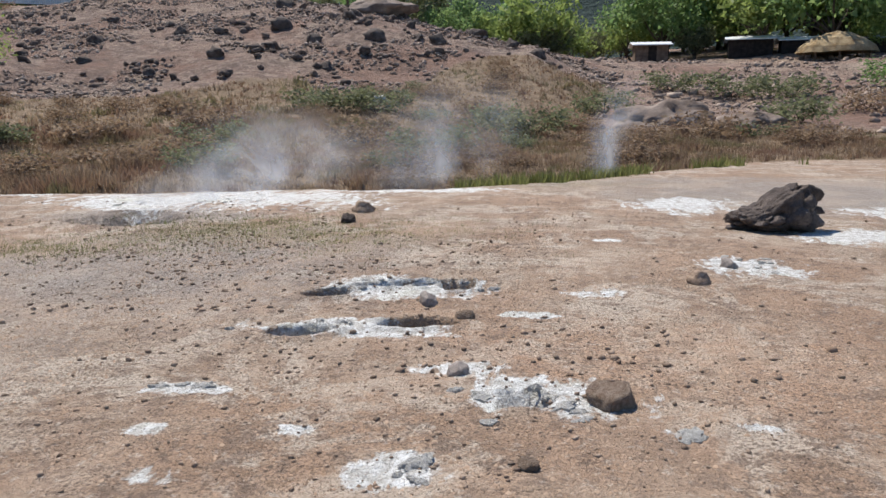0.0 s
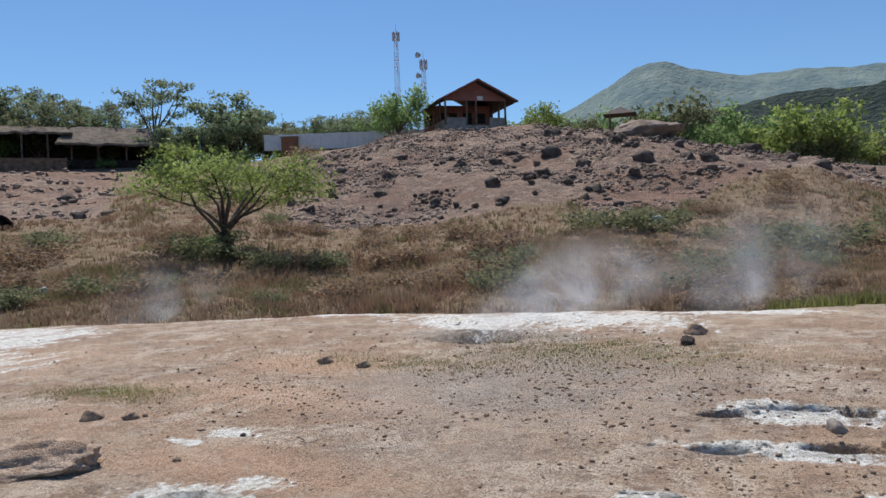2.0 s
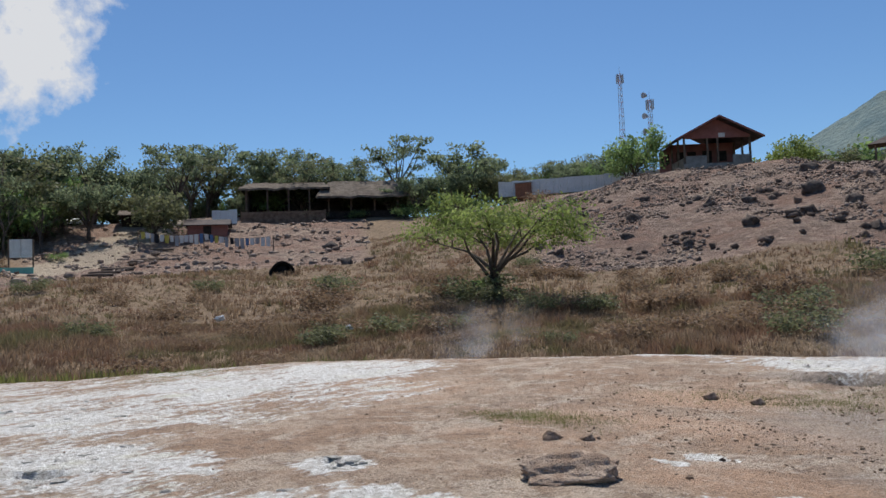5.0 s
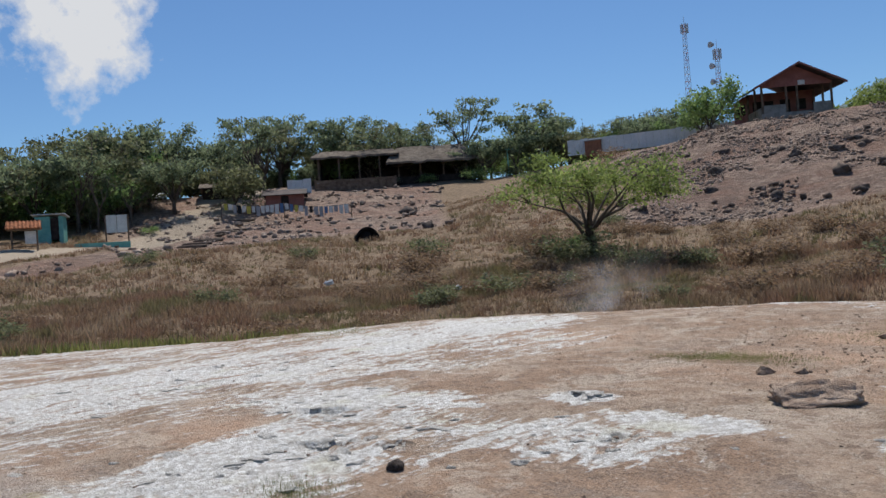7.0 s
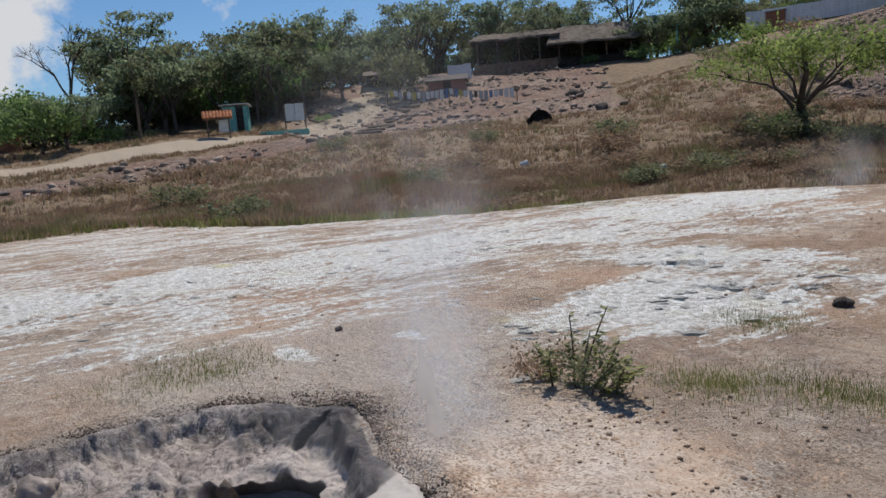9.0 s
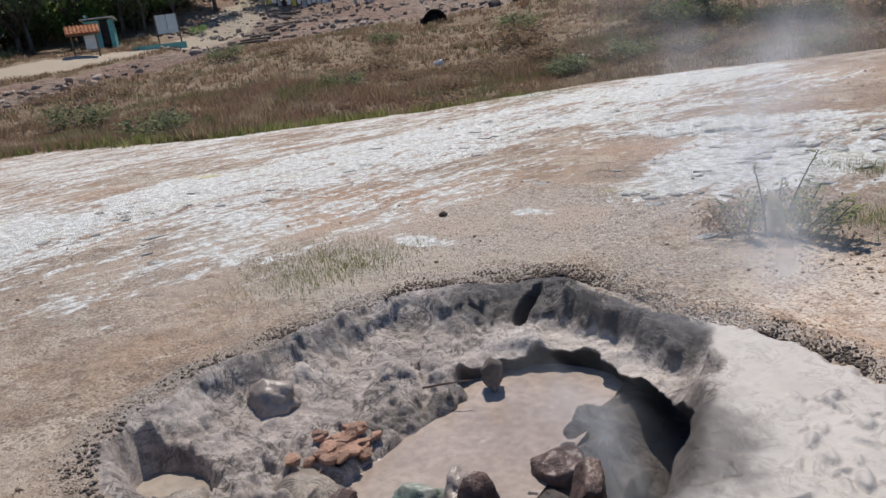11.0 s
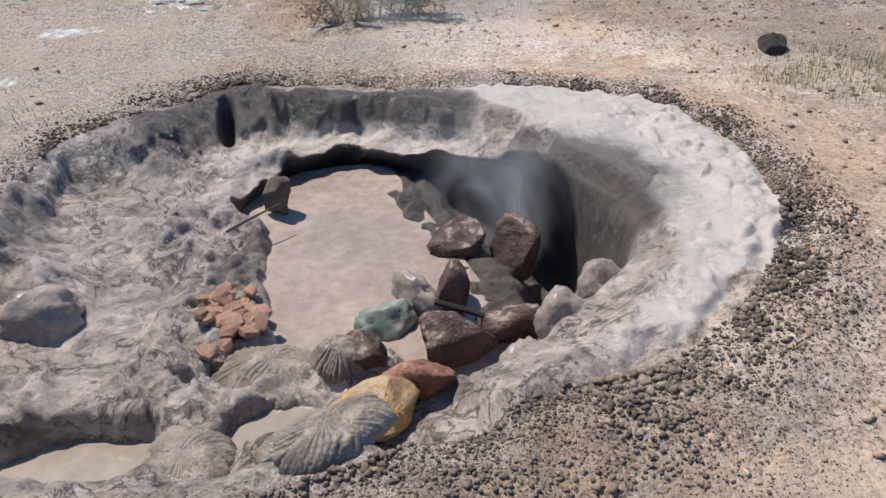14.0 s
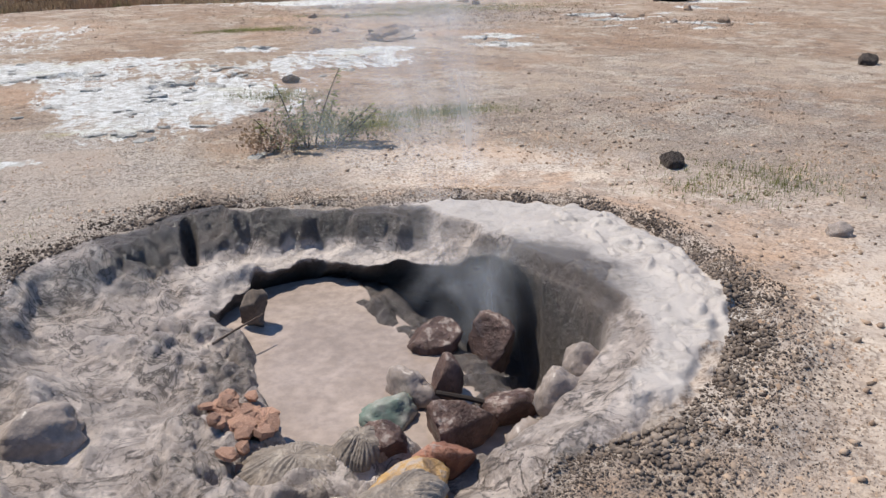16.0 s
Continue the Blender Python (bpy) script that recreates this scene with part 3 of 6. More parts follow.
def mud_flow(x, y):
    """Slick lobes of half-set mud with creases between them, and stretches where it lies smooth."""
    wx, wy = x + .16 * fbm(x, y, .45, 3, 83), y + .16 * fbm(x, y, .45, 3, 84)
    lobes = np.sqrt(np.abs(fbm(wx * .8 + wy * .5, wy - .3 * wx, .34, 2, 85)) + .002)
    small = np.sqrt(np.abs(fbm(wx, wy * 1.3, .13, 2, 86)) + .002)
    grit = fbm(x, y, .045, 3, 87)
    calm = step(-.02, -.22, fbm(x, y, .42, 2, 88))
    calm = np.maximum(calm, trail(x, y, ((-10.2, -3.75), (-9.92, -3.95), (-9.80, -4.3), (-9.8, -4.7)), .13))
    busy = trail(x, y, ((-9.30, -3.42), (-9.42, -3.85), (-9.50, -4.25), (-9.62, -4.75), (-9.35, -5.0)), .15)
    return (.12 * lobes + .05 * small + mud_drops(x, y, BANK_FOLDS)) * (1 - .8 * calm) * (1 - .5 * busy) + .05 * grit * (.2 + busy) + .05 * busy - .07


def ground(x, y):
    x, y = np.array(x, float), np.array(y, float)
    dx, dy = x - CX, y - CY
    d, phi = np.hypot(dx, dy), np.degrees(np.arctan2(-dx, dy))
    bearings = [b for b, _ in PROFILES]
    table = np.array([h for _, h in PROFILES])
    warp = phi + 4 * fbm(x, y, 22, 3, 5)
    far = d + 3.5 * fbm(x, y, 16, 3, 9) * step(24, 36, d)
    rows = np.stack([np.interp(warp, bearings, table[:, n]) for n in range(len(DIST))])
    z = np.zeros_like(d)
    edges = (0, *DIST, 4000)
    rows = np.concatenate([rows[:1] * 0, rows, rows[-1:] * 1.6])
    for n in range(len(edges) - 1):
        a, b = edges[n], edges[n + 1]
        s = np.clip((far - a) / (b - a), 0, 1)
        z = np.where((far >= a) & (far < b), rows[n] + (rows[n + 1] - rows[n]) * s, z)
    rim = np.interp(phi, [r[0] for r in RIM], [r[1] for r in RIM]) + 0.9 * fbm(x, y, 5, 3, 3)
    out = step(-0.2, 2.2, d - rim)
    dip = 0.55 * np.exp(-((d - rim - 2.6) / 2.2) ** 2) * step(-22, -8, phi) * step(88, 70, phi)
    rough = out * (0.25 * fbm(x, y, 7, 4, 12) + 0.10 * fbm(x, y, 1.6, 3, 14)) + step(38, 58, d) * out * (0.9 * fbm(x, y, 12, 4, 17) + .35 * np.abs(fbm(x, y, 3.5, 4, 18)))
    flat = 0.05 * fbm(x, y, 4, 3, 21) + 0.035 * fbm(x, y, 0.55, 4, 22) + 0.02 * np.abs(fbm(x, y, 0.22, 3, 23))
    z = z * out - dip + rough + flat * (1 - out)
    for hx, hy, ra, rb, turn, depth in HOLES:
        u = (x - hx) * math.cos(turn) + (y - hy) * math.sin(turn)
        v = -(x - hx) * math.sin(turn) + (y - hy) * math.cos(turn)
        near = (np.abs(u) < 3 * ra) & (np.abs(v) < 3 * ra)
        e = np.where(near, np.hypot(u / ra, v / rb), 9) + 0.5 * fbm(x, y, .15, 3, 40)
        z = z - 1.35 * depth * step(1.25, .75 if ra < .5 else .25, e) + 0.03 * np.exp(-((e - 1.5) / .35) ** 2)
    # the mud pit
    pd, pool, lip, apron, ang = pit_terms(x, y)
    near = pd < 3.2
    shelf, steep = np.interp(ang, PIT_ANGLE, PIT_SHELF), np.interp(ang, PIT_ANGLE, PIT_STEEP)
    t = np.clip((pd - pool) / (lip - pool), 0, 1)
    back = step(62, 84, ang) * step(158, 138, ang)
    right = np.maximum(step(74, 52, ang), step(270, 292, ang))
    left = (1 - back) * (1 - right)
    rise = (.60 * t + .40 * step(.82, 1, t)) * left + (.10 * t + .90 * step(.45, .88, t)) * back + step(0, 1, t) * right
    fall = step(0, 1, (pool - pd) / steep)
    wall = np.where(pd > pool, shelf * (1 - rise), shelf + (POOL_Z - .12 - shelf) * fall)
    inside = step(lip + .05, lip - .10, pd)
    drips = (.07 * fbm(x, y, .24, 4, 52) + .07 * np.sqrt(np.abs(fbm(x + .1 * fbm(x, y, .1, 2, 50), y, .11, 2, 51))) - .03) * step(.40, .6, t) * step(1.02, .8, t)
    lump = mud_flow(x, y) * (1 - fall) * (left + .6 * back * step(.62, .4, t)) + drips * back + .02 * fbm(x, y, .06, 3, 54) * (back + .3 * right) * (1 - fall)
    drop = np.where(pd < lip, wall, 0)
    splash = step(apron + .01, apron - .07, pd + .10 * fbm(x, y, .09, 2, 56)) * step(lip - .05, lip + .02, pd) * np.maximum(step(104, 84, ang), step(262, 278, ang))
    skin = splash * (0.035 + 0.02 * fbm(x, y, .35, 3, 57) - .010 * step(.035, .0, np.abs(fbm(x, y, .22, 3, 58))) * step(-.05, .1, fbm(x, y, .5, 2, 53)) + mud_drops(x, y))
    berm = 0.05 * np.exp(-((pd - apron - .15) / .16) ** 2) * (step(300, 330, ang) + step(110, 80, ang) + 0.8 * step(240, 270, ang) * step(330, 300, ang)).clip(0, 1)
    z = np.where(near, z * (1 - 0.8 * inside) + drop + lump * inside + skin + berm, z)
    cave = near * blob(x, y, -8.18, -3.90, .32, .46, -.4)
    z = np.where(cave > .02, z - .34 * cave * fall, z)
    # added mud sill that closes the pool off from the hollow
    sill = trail(x, y, ((-8.84, -3.10), (-8.74, -3.35), (-8.60, -3.70), (-8.50, -4.05), (-8.42, -4.42), (-8.2, -4.6)), .13)
    z = np.where(near & (sill > .02) & (pd < pool), np.maximum(z, POOL_Z - .16 + .175 * sill + .09 * fbm(x, y, .12, 3, 49)), z)
    for mx, my, mr, mh in ((-8.42, -4.42, .16, .17), (-8.85, -4.78, .22, .17), (-8.30, -4.62, .18, .18), (-8.12, -4.55, .16, .18), (-9.36, -4.45, .18, .20), (-9.05, -5.10, .20, .26), (-9.42, -5.12, .16, .24)):
        e = np.hypot(x - mx, y - my) / mr + .5 * fbm(x, y, .15, 3, 67)
        z = np.where(near & (e < 1.2), np.maximum(z, POOL_Z - .12 + mh * step(1.1, .3, e) + .05 * fbm(x, y, .08, 3, 68)), z)
    for px, py, pz, rx, ry in PUDDLES:
        e = np.hypot((x - px) / rx, (y - py) / ry) + .35 * fbm(x, y, .2, 3, 66)
        k = step(1.25, .8, e)
        z = np.where(e < 1.3, z * (1 - k) + (pz - .035) * k, z)
    e = np.hypot((x + 9.64) / .05, (y + 2.80) / .16) + .3 * fbm(x, y, .1, 2, 69)
    return np.where(e < 1.2, z - .16 * step(1.1, .5, e), z)


def undercut(x, y):
    """How far the pit's wall is hollowed outwards below its shelf."""
    pd, pool, lip, apron, ang = pit_terms(x, y)
    steep = np.interp(ang, PIT_ANGLE, PIT_STEEP)
    s = (pool - pd) / steep
    push = np.interp(ang, PIT_ANGLE, PIT_UNDER) * step(0, .8, s) * step(4.5, 1.0, s)
    d = np.hypot(x - PX, y - PY) + .001
    return push * (x - PX) / d, push * (y - PY) / d


# ---- the ground, one sheet to the horizon ----
def spaced(lo, hi, near, fine, grow, mid=.085):
    """Grid lines from lo to hi: close within the fine stretches, mid within the near one, growing wider outside."""
    out, p, s = [], near[0], mid
    while p < near[1]:
        out.append(p)
        p += min([w for a, b, w in fine if a <= p < b], default=mid)
    while p < hi:
        out.append(p)
        s *= grow
        p += s
    left, p, s = [], near[0], mid
    while p > lo:
        s *= grow
        p -= s
        left.append(p)
    return np.array(left[::-1] + out)


def blob(x, y, cx, cy, rx, ry, turn=0.0):
    u = (x - cx) * math.cos(turn) + (y - cy) * math.sin(turn)
    v = -(x - cx) * math.sin(turn) + (y - cy) * math.cos(turn)
    return np.exp(-((u / rx) ** 2 + (v / ry) ** 2) ** 1.5 * 0.7)


def trail(x, y, points, width):
    """Nearness to a line of points, 1 on it and 0 past its width."""
    best = np.full(np.shape(x), 1e9)
    for (ax, ay), (bx, by) in zip(points, points[1:]):
        t = np.clip(((x - ax) * (bx - ax) + (y - ay) * (by - ay)) / ((bx - ax) ** 2 + (by - ay) ** 2), 0, 1)
        best = np.minimum(best, np.hypot(x - ax - t * (bx - ax), y - ay - t * (by - ay)))
    return np.exp(-(best / width) ** 4 * 0.7)


WHITE = ((-1.5, 9.35, .85, .5), (-1.6, 8.0, .85, .25), (-.15, 6.75, .62, .36), (-.75, 7.2, .28, .2), (-2.25, 6.68, .3, .13), (-.86, 5.83, .28, .17), (-1.96, 5.66, .14, .1), (-1.46, 6.2, .14, .08),
         (.5, 6.4, .16, .1), (.85, 6.46, .16, .06), (1.85, 10.5, .6, .6), (2.3, 15.6, 1.2, 1.3), (.55, 11.9, .2, .15), (-6.3, 16.0, 3.4, 2.0), (-6.1, 7.1, .3, .2), (-6.4, 6.7, .25, .1),
         (-5.2, 5.5, .7, .4), (-4.9, 6.0, .35, .2), (-9.92, 3.84, .3, .15))
WHITE_2 = ((-9.1, 4.8, .5, .45), (-7.4, 4.2, 1.1, .4), (-10.0, 1.3, 1.4, 1.9), (-8.3, 3.2, 1.5, .8), (-11.2, 3.3, 1.7, 1.1), (-5.4, 4.4, .6, .4), (-11.25, -2.3, .4, .16), (-10.85, -1.35, .25, .12),
           (-12.0, 17.0, 2.5, .8), (3.8, 12.5, 1.2, .7), (5.5, 15, 1.5, .8), (-2.2, 6.1, .12, .08), (-3.0, 18.2, 2.2, .8), (-19.5, 3.2, .7, .5), (-.3, 8.5, .3, .12), (.2, 9.25, .35, .15))
ROAD = ((-62, -14), (-64, 4), (-68, 20), (-73, 27), (-83, 38), (-95, 52))


def zones(x, y):
    dx, dy = x - CX, y - CY
    d, phi = np.hypot(dx, dy), np.degrees(np.arctan2(-dx, dy))
    rim = np.interp(phi, [r[0] for r in RIM], [r[1] for r in RIM]) + 0.9 * fbm(x, y, 5, 3, 3)
    out = step(-.3, 1.0, d - rim)
    white = np.zeros_like(d)
    for b in WHITE + WHITE_2:
        white = np.maximum(white, 0.85 * blob(x, y, *b))
    white = np.maximum(white, 0.80 * trail(x, y, ((-16.5, -7), (-16.3, -1), (-16.2, 5), (-16.4, 11)), 2.6))
    white = np.maximum(white, 0.45 * step(3.0, 0.6, rim - d) * step(-5, 3, phi) * step(66, 58, phi))
    white = np.maximum(white, 0.55 * step(-10.5, -13, x + .6 * fbm(x, y, 3, 2, 62)) * step(-9, -4, y) * step(14, 9, y))
    white = white * (1 - out) * (1 + .35 * fbm(x, y, 1.5, 3, 61))
    red_hill = step(52, 56, d + 6 * fbm(x, y, 9, 3, 70) + 8 * step(-2, 10, phi) * step(44, 34, phi))
    hill = red_hill * step(38, 32, phi) * step(-14, -4, phi)
    right = step(34, 44, d + 9 * fbm(x, y, 10, 3, 71)) * step(-4, -10, phi)
    left = step(57, 62, d + 7 * fbm(x, y, 9, 3, 72)) * step(45, 50, phi) * step(78, 68, phi)
    bank = trail(x, y, ((-46, -12), (-51, 2), (-58, 16)), 3.5)
    rocky = np.clip(np.maximum.reduce([hill, 0.8 * right, 0.8 * left, bank]), 0, 1) * out
    dry = out * (1 - rocky)
    road = trail(x, y, ROAD, 2.7)
    pd, pool, lip, apron, ang = pit_terms(x, y)
    wet = step(apron + .05, apron - .08, pd + 0.1 * fbm(x, y, .25, 2, 75))
    vent = blob(x, y, -6.2, 13.6, 2.0, 1.1)
    orange = np.maximum.reduce([.75 * blob(x, y, -7.6, 10.6, 1.6, .9), .7 * blob(x, y, -5.5, 10.8, 1.2, .6), .55 * blob(x, y, -13, 9.5, 2.5, 2.5), .45 * blob(x, y, -8, 7, 3, 1.2), .5 * blob(x, y, .6, 7.5, 2.5, 1.4),
                                .75 * blob(x, y, -12.3, -1.6, 2.4, 1.3), .6 * blob(x, y, -11, 1.6, 2.2, .8), .6 * blob(x, y, -7, 8.6, 3.2, .8), .55 * blob(x, y, -5.5, 6.3, 2.2, .7), .45 * blob(x, y, -19, -2.5, 4, 1)])
    grey = np.maximum.reduce([.65 * blob(x, y, -4.2, 10.2, 3.0, 3.2), .5 * blob(x, y, -4.2, 7.5, 1.4, 1.6), .35 * blob(x, y, -9.5, 8.8, 2, 1.2), .7 * step(.4, .05, pd - apron), .6 * blob(x, y, -6, -3.5, 1.4, 2.8), .55 * blob(x, y, -7.0, -6.5, 4.5, 3.2), .55 * blob(x, y, -5.8, -2.5, 3, 4.0), .25 * blob(x, y, -8.8, -2.0, 1.6, 1.0), .8 * vent, .5 * blob(x, y, -7.6, -.6, 3, 2), .75 * blob(x, y, 6, 17.5, 6, 3.5), .6 * blob(x, y, 3, 20, 6, 2)])
    moss = np.maximum.reduce([.5 * blob(x, y, -4.0, 12.2, 2.6, 1.6), .4 * blob(x, y, -6.4, 10.8, 2.2, .8), .55 * blob(x, y, -11.2, -3.1, .7, .9), .35 * blob(x, y, -22, 1, 4, 2), .5 * blob(x, y, -.5, 19.5, 4, 1.5)])
    near = step(3.0, 2.6, pd)
    t = (pd - pool) / (lip - pool + .01)
    # dark wet mud, with shade of the back wall and undercut coloured in
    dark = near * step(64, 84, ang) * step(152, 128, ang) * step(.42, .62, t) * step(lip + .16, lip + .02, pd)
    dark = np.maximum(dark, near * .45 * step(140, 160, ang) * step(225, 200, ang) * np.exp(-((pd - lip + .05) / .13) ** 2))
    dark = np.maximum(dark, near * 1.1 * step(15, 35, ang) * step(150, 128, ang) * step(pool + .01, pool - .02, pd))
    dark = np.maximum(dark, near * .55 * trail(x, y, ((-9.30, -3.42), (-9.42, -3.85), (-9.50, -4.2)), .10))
    # cavity floor coloured dark in place of its deep shade
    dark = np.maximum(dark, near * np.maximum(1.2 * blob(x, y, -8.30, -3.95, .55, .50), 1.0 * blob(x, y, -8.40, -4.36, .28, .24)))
    dark = np.maximum(dark, blob(x, y, -6.3, 13.3, .8, .5))
    # apron of pale splashed mud, with sun sheen put into its tone
    pale_mud = near * np.maximum(step(100, 70, ang), step(290, 310, ang)) * step(lip - .02, lip + .06, pd)
    pale_mud = np.maximum(pale_mud, near * .5 * step(64, 84, ang) * step(140, 125, ang) * step(.5, .38, t) * step(-.02, .05, t))
    dusty = np.maximum.reduce([.8 * blob(x, y, -11.0, -2.0, 1.6, 2.2), .6 * blob(x, y, -8.5, -2.0, 2.0, .8), .6 * blob(x, y, -6.3, -5.2, 1.0, 1.6), .5 * blob(x, y, -12.5, -3.5, 2.5, 3.0), .45 * blob(x, y, -5, 1, 4, 3)])
    sulphur = np.maximum.reduce([.6 * blob(x, y, -10.7, -.5, .22, .2), .5 * blob(x, y, -11.2, -3.0, .35, .5), .7 * blob(x, y, -18, -.9, .5, .3), .35 * blob(x, y, -8.9, 4.9, .2, .2)])
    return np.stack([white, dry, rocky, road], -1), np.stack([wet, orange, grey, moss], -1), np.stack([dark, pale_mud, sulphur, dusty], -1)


def build_ground():
    xs = spaced(-1500, 1500, (-15, 3.6), ((-10.65, -7.15, .0095), (-2.6, -.6, .03)), 1.045)
    ys = spaced(-600, 2400, (-7.2, 12), ((-5.6, -2.2, .0095), (7.6, 9.75, .03)), 1.045)
    gx, gy = np.meshgrid(xs, ys)
    z = ground(gx, gy)
    nx, ny = len(xs), len(ys)
    me = bpy.data.meshes.new("ground")
    me.vertices.add(nx * ny)
    hx, hy = undercut(gx, gy)
    me.vertices.foreach_set("co", np.stack([gx + hx, gy + hy, z], -1).astype(np.float32).ravel())
    i = (np.arange(ny - 1)[:, None] * nx + np.arange(nx - 1)[None]).ravel()
    f = np.stack([i, i + 1, i + nx + 1, i + nx], -1).astype(np.int32)
    me.loops.add(f.size), me.polygons.add(len(f))
    me.loops.foreach_set("vertex_index", f.ravel())
    me.polygons.foreach_set("loop_start", np.arange(len(f), dtype=np.int32) * 4)
    me.polygons.foreach_set("use_smooth", np.ones(len(f), bool))
    me.update(calc_edges=True)
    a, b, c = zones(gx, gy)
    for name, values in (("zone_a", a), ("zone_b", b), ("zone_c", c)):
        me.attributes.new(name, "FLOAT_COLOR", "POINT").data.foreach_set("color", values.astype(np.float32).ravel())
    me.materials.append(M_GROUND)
    ob = new("ground", me)
    return tagged(ob, "pale tan volcanic ground with white sinter crust, mud and dry slopes", "ground", kind="structure")


build_ground()


def height(x, y):
    return float(ground(np.array([x]), np.array([y]))[0])


# ---- liquid mud in the pit, and puddles ----
def liquid(name, cx, cy, z, rx, ry, material, label, seed, wave=0.006, shore=None):
    s = Shape()
    rings, sides = 22, 56
    v = [(cx, cy, z)]
    for r in range(1, rings + 1):
        for k in range(sides):
            a = k * math.tau / sides
            x, y = cx + rx * r / rings * math.cos(a), cy + ry * r / rings * math.sin(a)
            if shore:
                (ax, ay), (bx, by) = shore
                over = max(0, ((x - ax) * (ay - by) + (y - ay) * (bx - ax)) / math.hypot(bx - ax, by - ay))
                x, y = x - over * (ay - by) / math.hypot(bx - ax, by - ay), y - over * (bx - ax) / math.hypot(bx - ax, by - ay)
            v.append((x, y, z + wave * noise.noise(Vector((x * 9, y * 9, seed))) + wave * 0.6 * noise.noise(Vector((x * 26, y * 13, seed)))))
    f = [(0, 1 + k, 1 + (k + 1) % sides) for k in range(sides)]
    f += [(1 + (r - 1) * sides + k, 1 + r * sides + k, 1 + r * sides + (k + 1) % sides, 1 + (r - 1) * sides + (k + 1) % sides) for r in range(1, rings) for k in range(sides)]
    s.add(v, f)
    return tagged(new(name, s.mesh(name, material, True)), label, "mud pool", kind="structure")


liquid("mud_pool", -9.02, -3.98, POOL_Z, .72, .98, M_MUD, "boiling grey-brown liquid mud in the pit", 3, 0.008, ((-8.78, -3.15), (-8.42, -4.45)))
liquid("mud_pool", -8.62, -4.74, POOL_Z - .005, .42, .28, M_MUD, "grey-brown liquid mud round the rocks in the pit", 4, 0.006)


# ---- trees ----
def tree_meshes(name, seed, tall, spread, low, trunk, leaves, leaf, material, limbs=7, flat=0.5, fork=0.3, tip_spread=0.16, near=False):
    """Trunk with limbs, and a crown of single leaves gathered round the twigs' ends."""
    rng = random.Random(seed)
    s = Shape()
    lean = Vector((rng.uniform(-.08, .08), rng.uniform(-.08, .08), 0)) * tall
    top = Vector((lean.x, lean.y, tall * fork))
    s.tube([(0, 0, -0.3), (lean.x * .3, lean.y * .3, tall * fork * .5), top], [trunk * 1.25, trunk * 0.95, trunk * 0.8], 8)
    tips = []
    for k in range(limbs):
        a = k * math.tau / limbs + rng.uniform(-.35, .35)
        reach = rng.uniform(.35, .85) * spread
        end = Vector((math.cos(a) * reach, math.sin(a) * reach, tall * (low + (1 - low) * rng.uniform(.35, .8)) - reach * reach / spread * 0.25))
        start = Vector((lean.x, lean.y, tall * fork * rng.uniform(.55, 1.0)))
        mid = start.lerp(end, .5) + Vector((rng.uniform(-.1, .1) * spread, rng.uniform(-.1, .1) * spread, rng.uniform(-.02, .08) * tall))
        s.tube([start, start.lerp(mid, .5) + Vector((0, 0, .02 * tall)), mid, end], [trunk * .55, trunk * .45, trunk * .33, trunk * .14], 6 if near else 4)
        for j in range(5):
            o = (mid if j < 2 else end).lerp(end, rng.random())
            b = a + rng.uniform(-1.3, 1.3)
            r = rng.uniform(.18, .42) * spread
            tip = o + Vector((math.cos(b) * r, math.sin(b) * r, rng.uniform(-.04, .22) * tall * flat * 2))
            tip.z = min(max(tip.z, tall * low), tall)
            s.tube([o, o.lerp(tip, .5) + Vector((0, 0, .02 * tall)), tip], [trunk * .2, trunk * .13, trunk * .05], 4 if near else 3)
            tips.append(tip)
        tips.append(end)
    r = np.random.default_rng(seed)
    pick = np.array([tuple(t) for t in tips])[r.integers(0, len(tips), leaves)]
    weight = r.normal(size=(leaves, 3)) * np.array([tip_spread * spread, tip_spread * spread, tip_spread * spread * flat])
    c = pick + weight
    c[:, 2] = np.maximum(c[:, 2], tall * low * 0.92)
    u = r.normal(size=(leaves, 3))
    u /= np.linalg.norm(u, axis=1, keepdims=True)
    w = np.cross(u, r.normal(size=(leaves, 3)))
    w /= np.linalg.norm(w, axis=1, keepdims=True)
    size = leaf * r.uniform(.55, 1.3, (leaves, 1))
    v = np.stack([c - u * size, c + w * size * .45, c + u * size, c - w * size * .45], 1)
    if not near:
        v = np.stack([c - u * size, c + u * size * .6 + w * size * .6, c + u * size * .6 - w * size * .6], 1)
    return s.mesh("trunk", M_BARK, True), quads("crown", v, material, v.shape[1])


def make_tree(name, label, meshes, x, y, scale=1.0, turn=0.0, group=""):
    root = new(name)
    root.matrix_basis = Matrix.Translation((x, y, height(x, y) - .05)) @ Matrix.Rotation(turn, 4, "Z") @ Matrix.Diagonal((scale, scale, scale, 1))
    part("trunk", meshes[0], root)
    if len(meshes) > 1:
        part("crown", meshes[1], root)
    return tagged(root, label, "tree", group)


hero = tree_meshes("spreading_tree", 4, 4.9, 4.2, .50, .19, 8500, .10, M_LEAF, limbs=11, flat=.42, fork=.30, tip_spread=.115, near=True)
make_tree("spreading_tree", "bright green umbrella-shaped tree with a forked trunk on the slope", hero, -25.6, 28.8, 1.0, .4)

